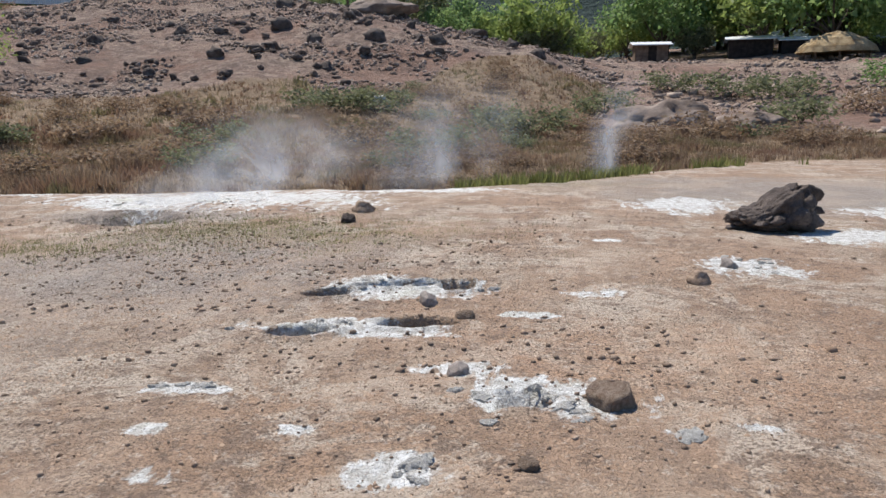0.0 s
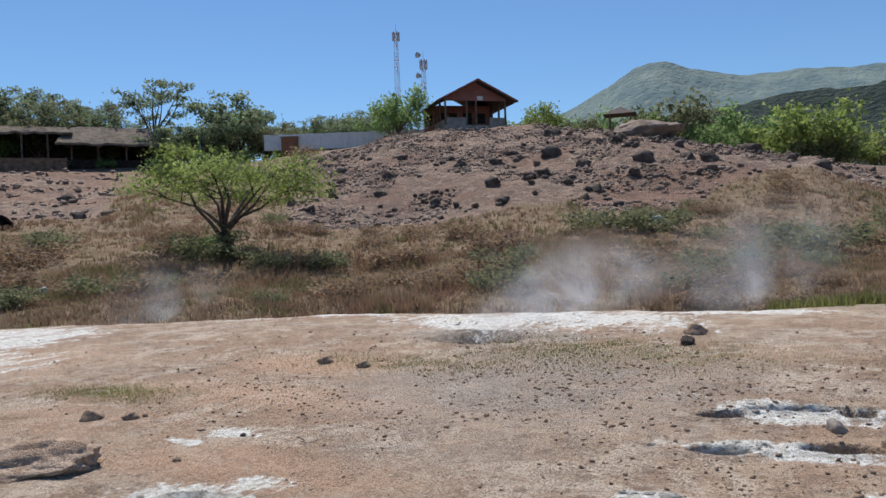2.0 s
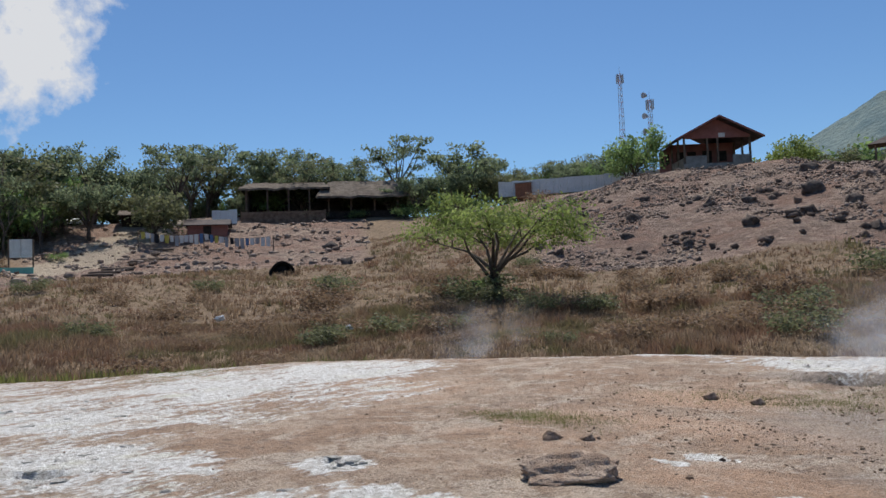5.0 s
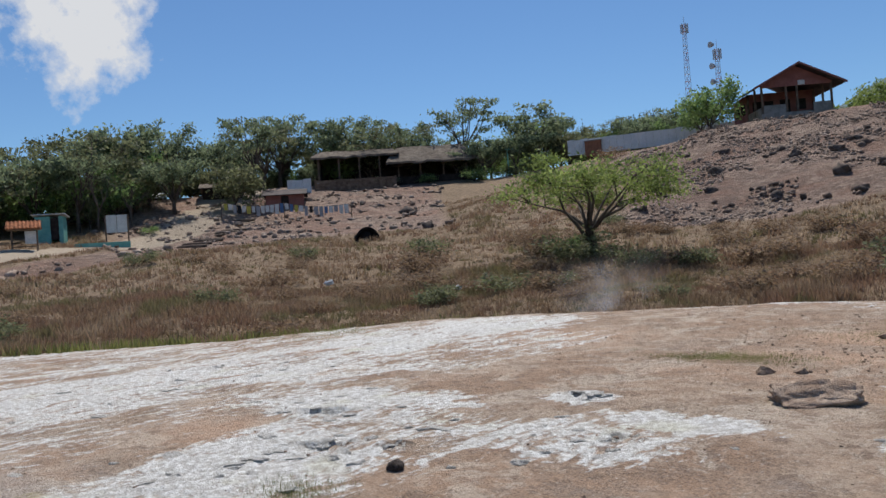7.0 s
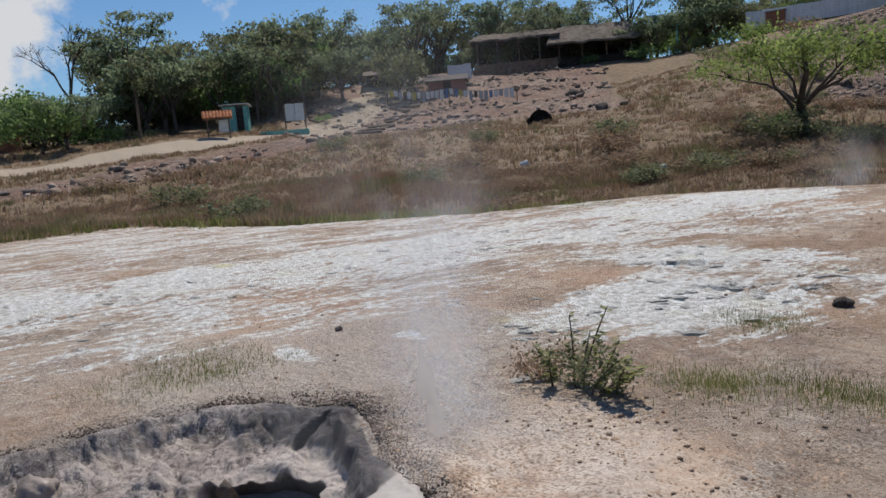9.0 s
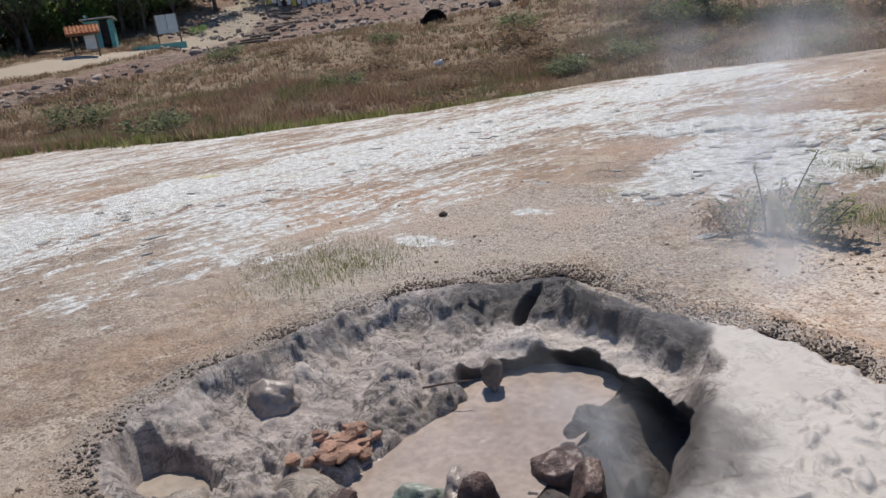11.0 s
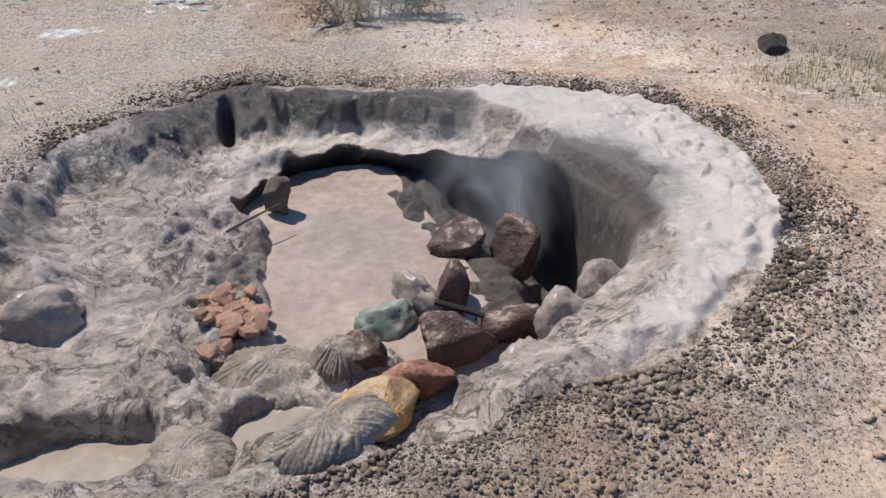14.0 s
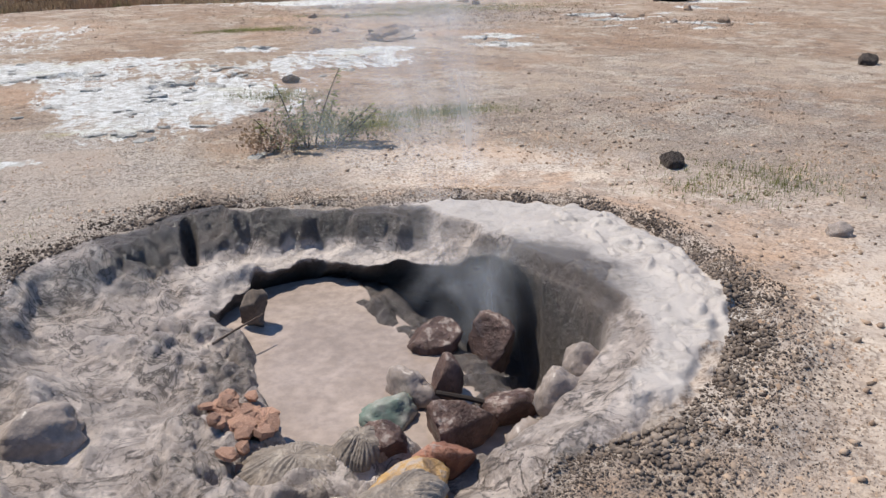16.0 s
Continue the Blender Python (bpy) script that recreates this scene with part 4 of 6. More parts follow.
KINDS = {
    "broad": (tree_meshes("broad", 11, 8.5, 4.6, .24, .3, 3000, .27, M_LEAF_DARK, 9, .5, .25, .14), "dark green broad-crowned tree at the settlement's edge"),
    "tall": (tree_meshes("tall", 12, 10.5, 4.2, .42, .26, 1900, .23, M_LEAF_DARK, 8, .42, .4, .11), "tall open dark tree with feathery foliage"),
    "open": (tree_meshes("open", 13, 9.5, 4.6, .52, .2, 1500, .20, M_LEAF_OLIVE, 8, .32, .38, .10), "slender olive-green tree with an open flat crown"),
    "green": (tree_meshes("green", 14, 7.5, 4.0, .18, .24, 2500, .32, M_LEAF_MID, 8, .8, .2, .20), "leafy mid-green tree in the wood below the hill"),
    "bright": (tree_meshes("bright", 15, 6.8, 3.8, .2, .2, 2300, .31, M_LEAF, 8, .7, .22, .19), "bright green bushy tree in the wood below the hill"),
    "olive": (tree_meshes("olive", 16, 6.5, 3.6, .15, .2, 2200, .31, M_LEAF_OLIVE, 8, .8, .2, .2), "dull olive bushy tree among darker trees"),
}


def grove(seed, count, bearings, dists, kinds, low, high, group):
    rng = random.Random(seed)
    for _ in range(count):
        b, d = radians(rng.uniform(*bearings)), rng.uniform(*dists)
        kind = rng.choice(kinds)
        meshes, label = KINDS[kind]
        x, y = CX - math.sin(b) * d, CY + math.cos(b) * d
        if abs(math.degrees(b) - 47) < 9 and d < 100 or abs(math.degrees(b) - 24) < 5 and d < 92:
            continue
        if -27 < math.degrees(b) < -5 and d < 95:
            continue
        if trail(np.array([x]), np.array([y]), ROAD, 4.5)[0] > .4:
            continue
        make_tree("tree", label, meshes, x, y, rng.uniform(low, high), rng.uniform(0, 6.28), group)


grove(21, 26, (64, 84), (80, 112), ("broad", "broad", "tall", "olive", "open"), .75, 1.15, "settlement trees")
grove(22, 16, (84, 102), (68, 100), ("broad", "green", "olive", "broad"), .4, .62, "settlement trees")
grove(23, 20, (42, 64), (101, 120), ("broad", "tall", "open", "tall", "olive"), .75, 1.1, "settlement trees")
grove(24, 14, (28, 42), (97, 120), ("olive", "open", "green", "broad"), .55, .85, "settlement trees")
grove(27, 30, (66, 84), (84, 96), ("olive", "green", "broad"), .45, .7, "settlement trees")
grove(30, 22, (84, 101), (74, 92), ("olive", "green", "broad"), .32, .5, "settlement trees")
grove(28, 46, (27, 64), (98, 116), ("olive", "green", "broad", "broad"), .45, .8, "settlement trees")
grove(29, 36, (-42, 18), (82, 98), ("bright", "green", "olive"), .42, .65, "wood trees")
grove(25, 46, (-10, 20), (86, 140), ("green", "bright", "green", "bright", "olive"), .75, 1.2, "wood trees")
grove(26, 60, (-45, -9), (94, 150), ("green", "bright", "green", "bright", "olive"), 1.0, 1.5, "wood trees")
grove(31, 34, (57, 72), (99, 118), ("olive", "broad", "green"), .34, .55, "settlement trees")
for x, y, kind, scale in ((-40.0, 71.5, "green", .62), (-43, 75, "green", .5), (-26.5, 78, "bright", .55), (-23, 80, "olive", .5), (-83, 33, "broad", .72), (-80.5, 39, "olive", .8), (-85.5, 44, "tall", .9), (-72, 69, "olive", .5), (-66.5, 75, "broad", 1.0),
                          (-63, 78, "olive", .6), (-76, 72, "tall", 1.05), (-90, 62, "tall", 1.0), (-97, 55, "tall", 1.15), (-93, 50, "open", 1.05), (-69.5, 68.5, "broad", .6), (-66.5, 71, "broad", .55), (-64, 73.5, "broad", .6), (-61, 75, "olive", .6), (-73, 67, "broad", .45), (-82, 2, "olive", .6), (-80, 6, "broad", .55), (-84, 12, "broad", .8)):
    make_tree("tree", KINDS[kind][1], KINDS[kind][0], x, y, scale, x * 1.7, "settlement trees")


def bare_tree(x, y, tall, seed):
    rng = random.Random(seed)
    s = Shape()

    def grow(p, d, length, r, depth):
        q = p + d * length
        s.tube([p, p.lerp(q, .5) + Vector((rng.uniform(-.06, .06), rng.uniform(-.06, .06), 0)) * length, q], [r, r * .8, r * .6], 5)
        if depth:
            for _ in range(3 if depth > 1 else 4):
                grow(p.lerp(q, rng.uniform(.6, 1)), (d + Vector((rng.gauss(0, .5), rng.gauss(0, .5), rng.gauss(.05, .25)))).normalized(), length * rng.uniform(.55, .8), r * .55, depth - 1)

    grow(Vector((0, 0, -.2)), Vector((.05, 0, 1)), tall * .38, tall * .02, 4)
    return make_tree("bare_tree", "leafless grey tree with fine branching twigs", (s.mesh("trunk", M_BARK),), x, y)


bare_tree(-104, 8, 14, 3)
bare_tree(-80, 24, 7, 7)
bare_tree(-81, 27.5, 6, 9)
bare_tree(-45, 84, 5, 12)

# ---- shrubs and weeds ----
SHRUBS = {"green": tree_meshes("shrub", 31, 1.3, .9, .08, .03, 900, .085, M_LEAF_MID, 8, .9, .1, .22),
          "dark": tree_meshes("shrub", 32, 1.1, .9, .05, .03, 900, .085, M_LEAF_OLIVE, 8, .9, .1, .24),
          "dry": tree_meshes("shrub", 33, 1.0, .9, .05, .03, 800, .08, M_GRASS, 8, .9, .1, .24)}
SHRUB_LABEL = {"green": "low green shrub in the dry grass", "dark": "dull olive shrub in the dry grass", "dry": "brown dried-out shrub on the slope"}


def shrub(x, y, kind, scale):
    m = SHRUBS[kind]
    root = new("shrub")
    root.matrix_basis = Matrix.Translation((x, y, height(x, y) - .05)) @ Matrix.Rotation(x * 7, 4, "Z") @ Matrix.Diagonal((scale, scale, scale * .62, 1))
    part("stem", m[0], root)
    part("foliage", m[1], root)
    tagged(root, SHRUB_LABEL[kind], "shrub", "slope shrubs")


for x, y, kind, scale in ((-9.3, 38.8, "dark", 1.3), (-8.0, 38.4, "dark", 1.5), (-11, 38, "dark", 1.4), (-26.4, 28.0, "dark", 1.6), (-24.9, 28.2, "dark", 1.0), (-27.2, 28.6, "green", 1.0), (-26, 27.4, "dark", 1.0),
                          (11.6, 51.6, "dark", 2.0), (14, 49, "dark", 1.8), (8, 53, "dark", 1.6), (-.5, 36, "dark", 1.5), (-2, 35, "dark", 1.6), (-68, 73, "green", 2.2), (-70.5, 69, "green", 2.0), (-74, 62.5, "green", 1.3), (-77, 58, "dark", 1.5),
                          (-69, 66, "green", 1.8), (-65, 70, "dark", 1.8), (-62, 71.5, "green", 1.6), (-83, -1, "green", 2.2), (-78, 3, "green", 2.0), (-80, 7, "green", 2.2), (-80, 11, "dark", 1.5), (-76.5, 27.5, "green", .9),
                          (-56, 62, "dark", 1.5), (-50, 68, "dry", 1.8), (-14, 33, "dry", 1.5), (-18, 31, "dry", 1.4), (-33, 24, "dry", 1.5), (-36, 27, "dark", 1.4), (-7, 31, "dry", 1.5), (-4, 29, "dark", 1.3), (-12, 29, "dark", 1.2), (-29, 20, "dry", 1.2),
                          (6, 33, "dry", 1.6), (11, 38, "dark", 1.6), (16, 42, "dry", 1.8), (3, 44, "dark", 1.6), (20, 50, "green", 1.8), (23, 47, "dark", 1.9)):
    shrub(x, y, kind, scale)


rng = random.Random(36)
for _ in range(150):
    b, d = radians(rng.uniform(-24, 92)), rng.uniform(23, 52)
    x, y = CX - math.sin(b) * d, CY + math.cos(b) * d
    if zones(np.array([x]), np.array([y]))[0][0, 1] > .6:
        shrub(x, y, rng.choice(("dry", "dry", "dry", "dry", "dry", "dark")), rng.uniform(.5, 1.15))


def blades(name, material, x, y, tall, each, seed, width=.03, lean=.35, label="", category="grass"):
    """Tufts of thin blades; tall is the height of each tuft."""
    r = np.random.default_rng(seed)
    n = len(x)
    z = ground(x, y)
    x, y, z, tall = (np.repeat(v, each) for v in (x, y, z, tall))
    m = n * each
    a = r.uniform(0, math.tau, m)
    h = tall * r.uniform(.5, 1.15, m)
    out = h * np.abs(r.normal(0, lean, m))
    base = r.normal(0, .10, (m, 2))
    bx, by = x + base[:, 0], y + base[:, 1]
    w = width * r.uniform(.6, 1.4, m)
    px, py = -np.sin(a) * w, np.cos(a) * w
    v = np.empty((m, 3, 3))
    v[:, 0] = np.stack([bx - px, by - py, z - .05], -1)
    v[:, 1] = np.stack([bx + px, by + py, z - .05], -1)
    v[:, 2] = np.stack([bx + np.cos(a) * out, by + np.sin(a) * out, z + h], -1)
    return tagged(new(name, quads(name, v, material, 3)), label, category, kind="stuff")


def sample(seed, count, bearings, dists):
    r = np.random.default_rng(seed)
    b = np.radians(r.uniform(*bearings, count))
    d = np.sqrt(r.uniform(dists[0] ** 2, dists[1] ** 2, count))
    return CX - np.sin(b) * d, CY + np.cos(b) * d


def dry_places(seed, count, bearings, dists, want=.55):
    x, y = sample(seed, count, bearings, dists)
    a = zones(x, y)[0]
    keep = (a[:, 1] > want) & (a[:, 3] < .3)
    return x[keep], y[keep]


x, y = dry_places(41, 30000, (-34, 102), (18, 36))
blades("dry_grass", M_GRASS, x, y, .16 + .45 * np.clip(fbm(x, y, 2.6, 3, 80) + .15, 0, 1), 9, 42, .018, .75, "brown dry grass covering the slope behind the crust")
x, y = dry_places(43, 34000, (-34, 100), (34, 80))
blades("far_dry_grass", M_GRASS, x, y, .16 + .45 * np.clip(fbm(x, y, 3.5, 3, 81) + .1, 0, 1), 6, 44, .04, .8, "brown dry grass on the upper slope")
x, y = sample(45, 3600, (48, 100), (18.5, 29))
rimd = np.interp(np.degrees(np.arctan2(CX - x, y - CY)), [r[0] for r in RIM], [r[1] for r in RIM])
k = np.abs(np.hypot(x - CX, y - CY) - rimd - .8) < .9 + .7 * fbm(x, y, 3, 2, 82)
blades("rim_weeds", M_WEED, x[k], y[k], np.full(k.sum(), .28), 9, 46, .018, .5, "yellow-green weeds along the crust's edge", "weeds")
x, y = sample(47, 3000, (-22, 6), (19.5, 29))
rimd = np.interp(np.degrees(np.arctan2(CX - x, y - CY)), [r[0] for r in RIM], [r[1] for r in RIM])
k = (np.abs(np.hypot(x - CX, y - CY) - rimd + .3) < 1.0 + 1.2 * fbm(x, y, 3, 2, 83)) & (fbm(x, y, 1.6, 3, 84) > .06)
blades("steam_weeds", M_WEED, x[k], y[k], np.full(k.sum(), .3), 10, 48, .02, .5, "lush yellow-green weeds beside the steam vents", "weeds")
# thin dry growth on the crust
r = np.random.default_rng(49)
xs, ys = [], []
for cx, cy, rx, ry, n in ((-9.0, 8.1, .9, .4, 110), (-3.8, 12.3, 2.4, 1.2, 260), (-6.4, 10.9, 1.8, .6, 120), (-8.3, -.6, .35, .3, 60), (-7.6, -.3, .5, .25, 70), (-8.9, .9, .3, .2, 25), (-11.3, -3.1, .5, .6, 70), (-19.5, 8.5, 1.5, 1.2, 90), (-6.3, -2.9, .5, .4, 40)):
    xs.append(r.normal(cx, rx * .6, 3 * n)), ys.append(r.normal(cy, ry * .6, 3 * n))
x, y = np.concatenate(xs), np.concatenate(ys)
blades("crust_grass", M_WEED, x, y, np.full(len(x), .045), 14, 50, .004, 1.1, "thin olive grass on the crust")


def weedy_bush(x, y):
    """The half-dry weed by the mud pit: leafy stems over a tangle of dead twigs."""
    rng = random.Random(5)
    root = new("weed_bush")
    root.matrix_basis = Matrix.Translation((x, y, height(x, y) - .02))
    for k, (dx, dy, size, leaf_mat) in enumerate(((.05, 0, 1.0, M_LEAF_OLIVE), (-.22, -.05, .8, M_GRASS), (.3, .02, .8, M_LEAF_OLIVE))):
        clump = tree_meshes("clump", 70 + k, .30 * size, .24 * size, .05, .005, 520, .017, leaf_mat, 9, .9, .1, .24, True)
        twig = part("twig", clump[0], root, "", Matrix.Translation((dx, dy, 0)))
        part("foliage", clump[1], twig, "small dull olive leaves" if k != 1 else "dry brown leaves")
    for dx, dy, lx, ly, tall in ((.12, .0, .22, .05, .62), (.0, .04, -.12, .1, .48), (.25, -.05, .3, .0, .34), (-.15, .0, -.15, -.05, .28), (.38, .05, .2, -.1, .30), (.05, .05, .02, .1, .40), (.2, .08, .1, .1, .36), (-.05, -.1, .1, -.1, .30), (.3, 0, .3, .1, .26)):
        s, lf = Shape(), []
        pts = [Vector((dx + lx * (k / 6) ** 1.4, dy + ly * (k / 6), tall * k / 6 * (1 - .05 * k / 6))) for k in range(7)]
        s.tube(pts, [.008 - .0008 * k for k in range(7)], 5)
        stem = part("stem", s.mesh("stem", M_BARK), root)
        for k in range(44):
            p = pts[1].lerp(pts[6], k / 43)
            b = rng.uniform(0, 6.28)
            o = Vector((math.cos(b), math.sin(b), rng.uniform(-.3, .3))) * rng.uniform(.04, .075)
            wd = Vector((-o.y, o.x, 0)) * .3
            lf += [p, p + o * .5 + wd, p + o, p + o * .5 - wd]
        part("foliage", quads("foliage", [tuple(p) for p in lf], M_WEED), stem, "small olive-green leaves")
    tagged(root, "half-dry weed bush with leafy stems beside the mud pit", "bush")


weedy_bush(-8.92, -1.25)

# ---- stones ----
def placed(name, mesh, x, y, turn, label, category="rock", group="", sink=0.0, z=None, scale=1.0):
    ob = new(name, mesh)
    ob.matrix_basis = Matrix.Translation((x, y, (height(x, y) if z is None else z) - sink)) @ Matrix.Rotation(turn, 4, "Z") @ Matrix.Scale(scale, 4)
    return tagged(ob, label, category, group)


lava = stone_mesh("lava_rock", M_BOULDER, 8, (.68, .48, .40), 5, .5, .3)
for v in lava.vertices:
    v.co.z *= .62 + .85 * step(-.35, .35, v.co.x)
    v.co.x -= .12 * v.co.z
placed("lava_rock", lava, 2.86, 13.1, .2, "jagged dark lava rock lying alone on the crust", sink=.03)
placed("clinker_rock", stone_mesh("clinker_rock", M_CLINKER, 24, (.56, .34, .19), 5, .32, .08), -6.86, 5.66, .60, "long flat pale-brown rock resting on the crust", sink=.06)
SMALL = [stone_mesh("stone", m, 60 + k, (1, .8, .7), 3, .5, .1) for k, m in enumerate((M_BOULDER, M_CLINKER, M_GREYROCK, M_PEBBLE))]
for x, y, size, kind, label in ((.12, 6.72, .20, 1, "rough brown rock in the white crust patch"), (-.74, 7.12, .11, 2, "small grey upright rock by the crust patch"), (-1.2, 8.85, .15, 2, "grey rock beside the steaming holes"), (-.83, 8.3, .12, 1, "pale rock beside the steaming holes"),
                                (1.2, 9.72, .17, 3, "dark rock at the crust patch"), (1.6, 10.45, .15, 2, "grey rock in the crust patch"), (-3.0, 14.3, .27, 3, "dark clod standing on the crust"), (-3.0, 13.2, .2, 0, "flat dark clod on the crust"),
                                (-6.41, -3.84, .10, 2, "pale angular stone near the mud pit"), (-1.7, 1.06, .22, 0, "dark stone on the open crust"), (-6.52, -2.42, .15, 0, "dark crumbled clod near the mud pit"), (-5.4, -3.9, .22, 2, "rounded grey stone near the mud pit"),
                                (-6.0, 7.05, .05, 0, "small dark stone on the crust"), (-5.95, 6.22, .055, 1, "small brown stone on the crust"), (-7.6, 10.6, .16, 3, "crumbled dark clod on orange earth"), (-6.9, 10.5, .14, 3, "crumbled dark clod on orange earth"), (-7.9, 7.0, .16, 3, "dark clod behind the flat rock"),
                                (-7.55, 7.15, .12, 3, "dark clod behind the flat rock"), (-11.59, -1.7, .07, 0, "small dark stone on the crust"), (-6.2, 13.0, .10, 0, "dark stone at the vent's edge"), (-8.75, 1.75, .13, 0, "dark stone in the white crust"), (-.3, 5.9, .08, 1, "small brown stone on the crust")):
    placed("rock", SMALL[kind], x, y, x * 9, label, scale=size * .8, sink=size * .2)
BIG = [stone_mesh("boulder", M_BOULDER, 80 + k, (.62, .52, .5), 3, .55, .2) for k in range(4)]
for k, (x, y, size) in enumerate(((-22.1, 66.9, 1.5), (-19.4, 58.3, 1.5), (-13, 67.4, 1.0), (-7.4, 56.4, 1.2), (-8.8, 56.4, .9), (-11.7, 55.6, 1.3), (-11.8, 52.4, .9), (-13.5, 49.4, .9), (-29.4, 49, .9), (-24, 47.1, .8), (-23.3, 56.3, .9), (-26.1, 55.8, .9), (-36.9, 55.3, 1.0), (-15.5, 65.8, .9),
                                  (-5, 61, 1.3), (-2.5, 59, 1.1), (-10, 60, 1.0), (-16, 55, 1.0), (-18, 52, .9), (-21, 50, 1.1), (-31, 53, 1.1), (-28, 58, .8), (-33, 59, .8), (-14.5, 60, 1.2), (-48.7, 38.9, 1.2), (-60.5, 47, 1.3), (-52, 55, 1.2), (12, 30, 1.2), (14, 29, .9), (-.5, 57, 1.0))):
    placed("boulder", BIG[k % 4], x, y, k * 1.3, "dark rounded boulder on the stony hillside", "boulder", "hill boulders", .2 * size, None, size)
placed("summit_rock", stone_mesh("summit_rock", M_HILLSTONE, 93, (3.6, 2.2, 1.3), 4, .4, .1), -14.5, 70.5, .3, "broad grey outcrop on top of the hill", "rock", sink=.5)
placed("outcrop", stone_mesh("outcrop", M_HILLSTONE, 95, (3.2, 1.8, 1.3), 4, .45, .15), 5.8, 41.0, .5, "pale rocky outcrop in the dry slope", "rock", sink=.85)
placed("outcrop", stone_mesh("outcrop", M_HILLSTONE, 97, (2.2, 1.5, .8), 4, .45, .15), 9.0, 38.0, 1.5, "pale rocky outcrop in the dry slope", "rock", sink=.4)


def strewn(name, material, seed, count, bearings, dists, zone, want, lo, hi, label, flat=.7):
    x, y = sample(seed, count, bearings, dists)
    a = zones(x, y)[0]
    k = (a[:, zone] > want) & (fbm(x, y, 4, 4, seed) > -.05)
    r = np.random.default_rng(seed)
    size = lo * (hi / lo) ** (r.random(k.sum()) ** 1.6)
    return tagged(new(name, scattered(name, material, x[k], y[k], size, seed, flat)), label, "stones", kind="stuff")


strewn("hill_stones", M_HILLSTONE, 101, 34000, (-8, 40), (42, 78), 2, .45, .035, .24, "grey and rust-brown stones strewn over the hillside")
strewn("hill_rocks", M_HILLROCK, 104, 1100, (-8, 40), (44, 76), 2, .5, .14, .55, "dark rocks lying in bands across the hillside", .8)
strewn("valley_stones", M_HILLSTONE, 102, 6000, (-40, -6), (30, 92), 2, .35, .06, .4, "stones strewn over bare earth below the wood")
strewn("bank_stones", M_HILLSTONE, 103, 5200, (44, 100), (44, 92), 2, .4, .10, .5, "stones along the track and by the settlement")
# pebbles on the crust
r = np.random.default_rng(110)
x = np.concatenate([r.uniform(-15, 4.5, 9000), r.normal(-4.5, 2.2, 9000), r.uniform(-8.5, -3.5, 9000), r.normal(-.5, 1.3, 3000)])
y = np.concatenate([r.uniform(-6.5, 16, 9000), r.normal(10.5, 2.0, 9000), r.uniform(-7, 0, 9000), r.normal(6.6, 1.0, 3000)])
pd = pit_terms(x, y)
k = (pd[0] > pd[3] + .1) & (fbm(x, y, 1.3, 3, 111) > -.2) & (np.hypot(x - CX, y - CY) < 18.5)
size = .0035 * (7 ** (r.random(k.sum()) ** 4.0)) * (1 + .5 * (y[k] > 7))
tagged(new("pebbles", scattered("pebbles", M_PEBBLE, x[k], y[k], size, 112, .7, .25)), "small brown pebbles and crumbs on the crust", "pebbles", kind="stuff")
# loose crumbs that roughen the trodden ground
x = np.concatenate([r.uniform(-4.2, 2.2, 34000), r.uniform(-9, -2.5, 22000), r.uniform(-8.2, -5, 16000), r.uniform(-12, -7, 8000)])
y = np.concatenate([5 + 6.5 * r.random(34000) ** 1.4, r.uniform(4.5, 13, 22000), r.uniform(-6.8, -1.2, 16000), r.uniform(-3.2, 1.5, 8000)])
pd = pit_terms(x, y)
k = (pd[0] > pd[3] + .05) & (fbm(x, y, .9, 4, 116) + .6 * fbm(x, y, .25, 2, 117) > -.12) & (zones(x, y)[0][:, 0] < .5)
size = .004 * (4.5 ** (r.random(k.sum()) ** 2.2))
tagged(new("crumbs", scattered("crumbs", M_CRUMB, x[k], y[k], size, 118, .75, .2, crumb=True)), "loose crumbs of tan earth on the crust", "crumbs", kind="stuff")
# crumbled clods round the mud pit
n = 42000
a = r.uniform(0, 360, n)
ap = np.interp(a, PIT_ANGLE, PIT_APRON)
wide = np.interp(a, (0, 60, 90, 140, 200, 235, 270, 300, 330, 360), (.14, .12, .22, .20, .12, .2, .34, .40, .24, .14))
d = ap - .02 + np.abs(r.normal(0, 1, n)) * wide * .8
x, y = PX + np.cos(np.radians(a)) * d, PY + np.sin(np.radians(a)) * d
k = (d < ap + wide * 2.4) & (r.random(n) < np.interp(a, (0, 60, 95, 120, 150, 180, 200, 240, 270, 360), (1, .5, .8, .9, .7, .4, .15, .5, 1, 1)))
size = (.0032 + .017 * r.random(k.sum()) ** 4.0 * (.5 + step(-.15, .2, fbm(x[k], y[k], .25, 3, 115))) * np.exp(-((d - ap)[k] / .25))) * np.interp(a[k], (0, 70, 110, 150, 230, 280, 360), (.75, .6, .75, .65, .6, .9, .75))
tagged(new("mud_clods", scattered("mud_clods", M_CLOD, x[k], y[k], size, 113, .85, .1)), "crumbled dark mud clods heaped round the pit's rim", "mud clods", kind="stuff")

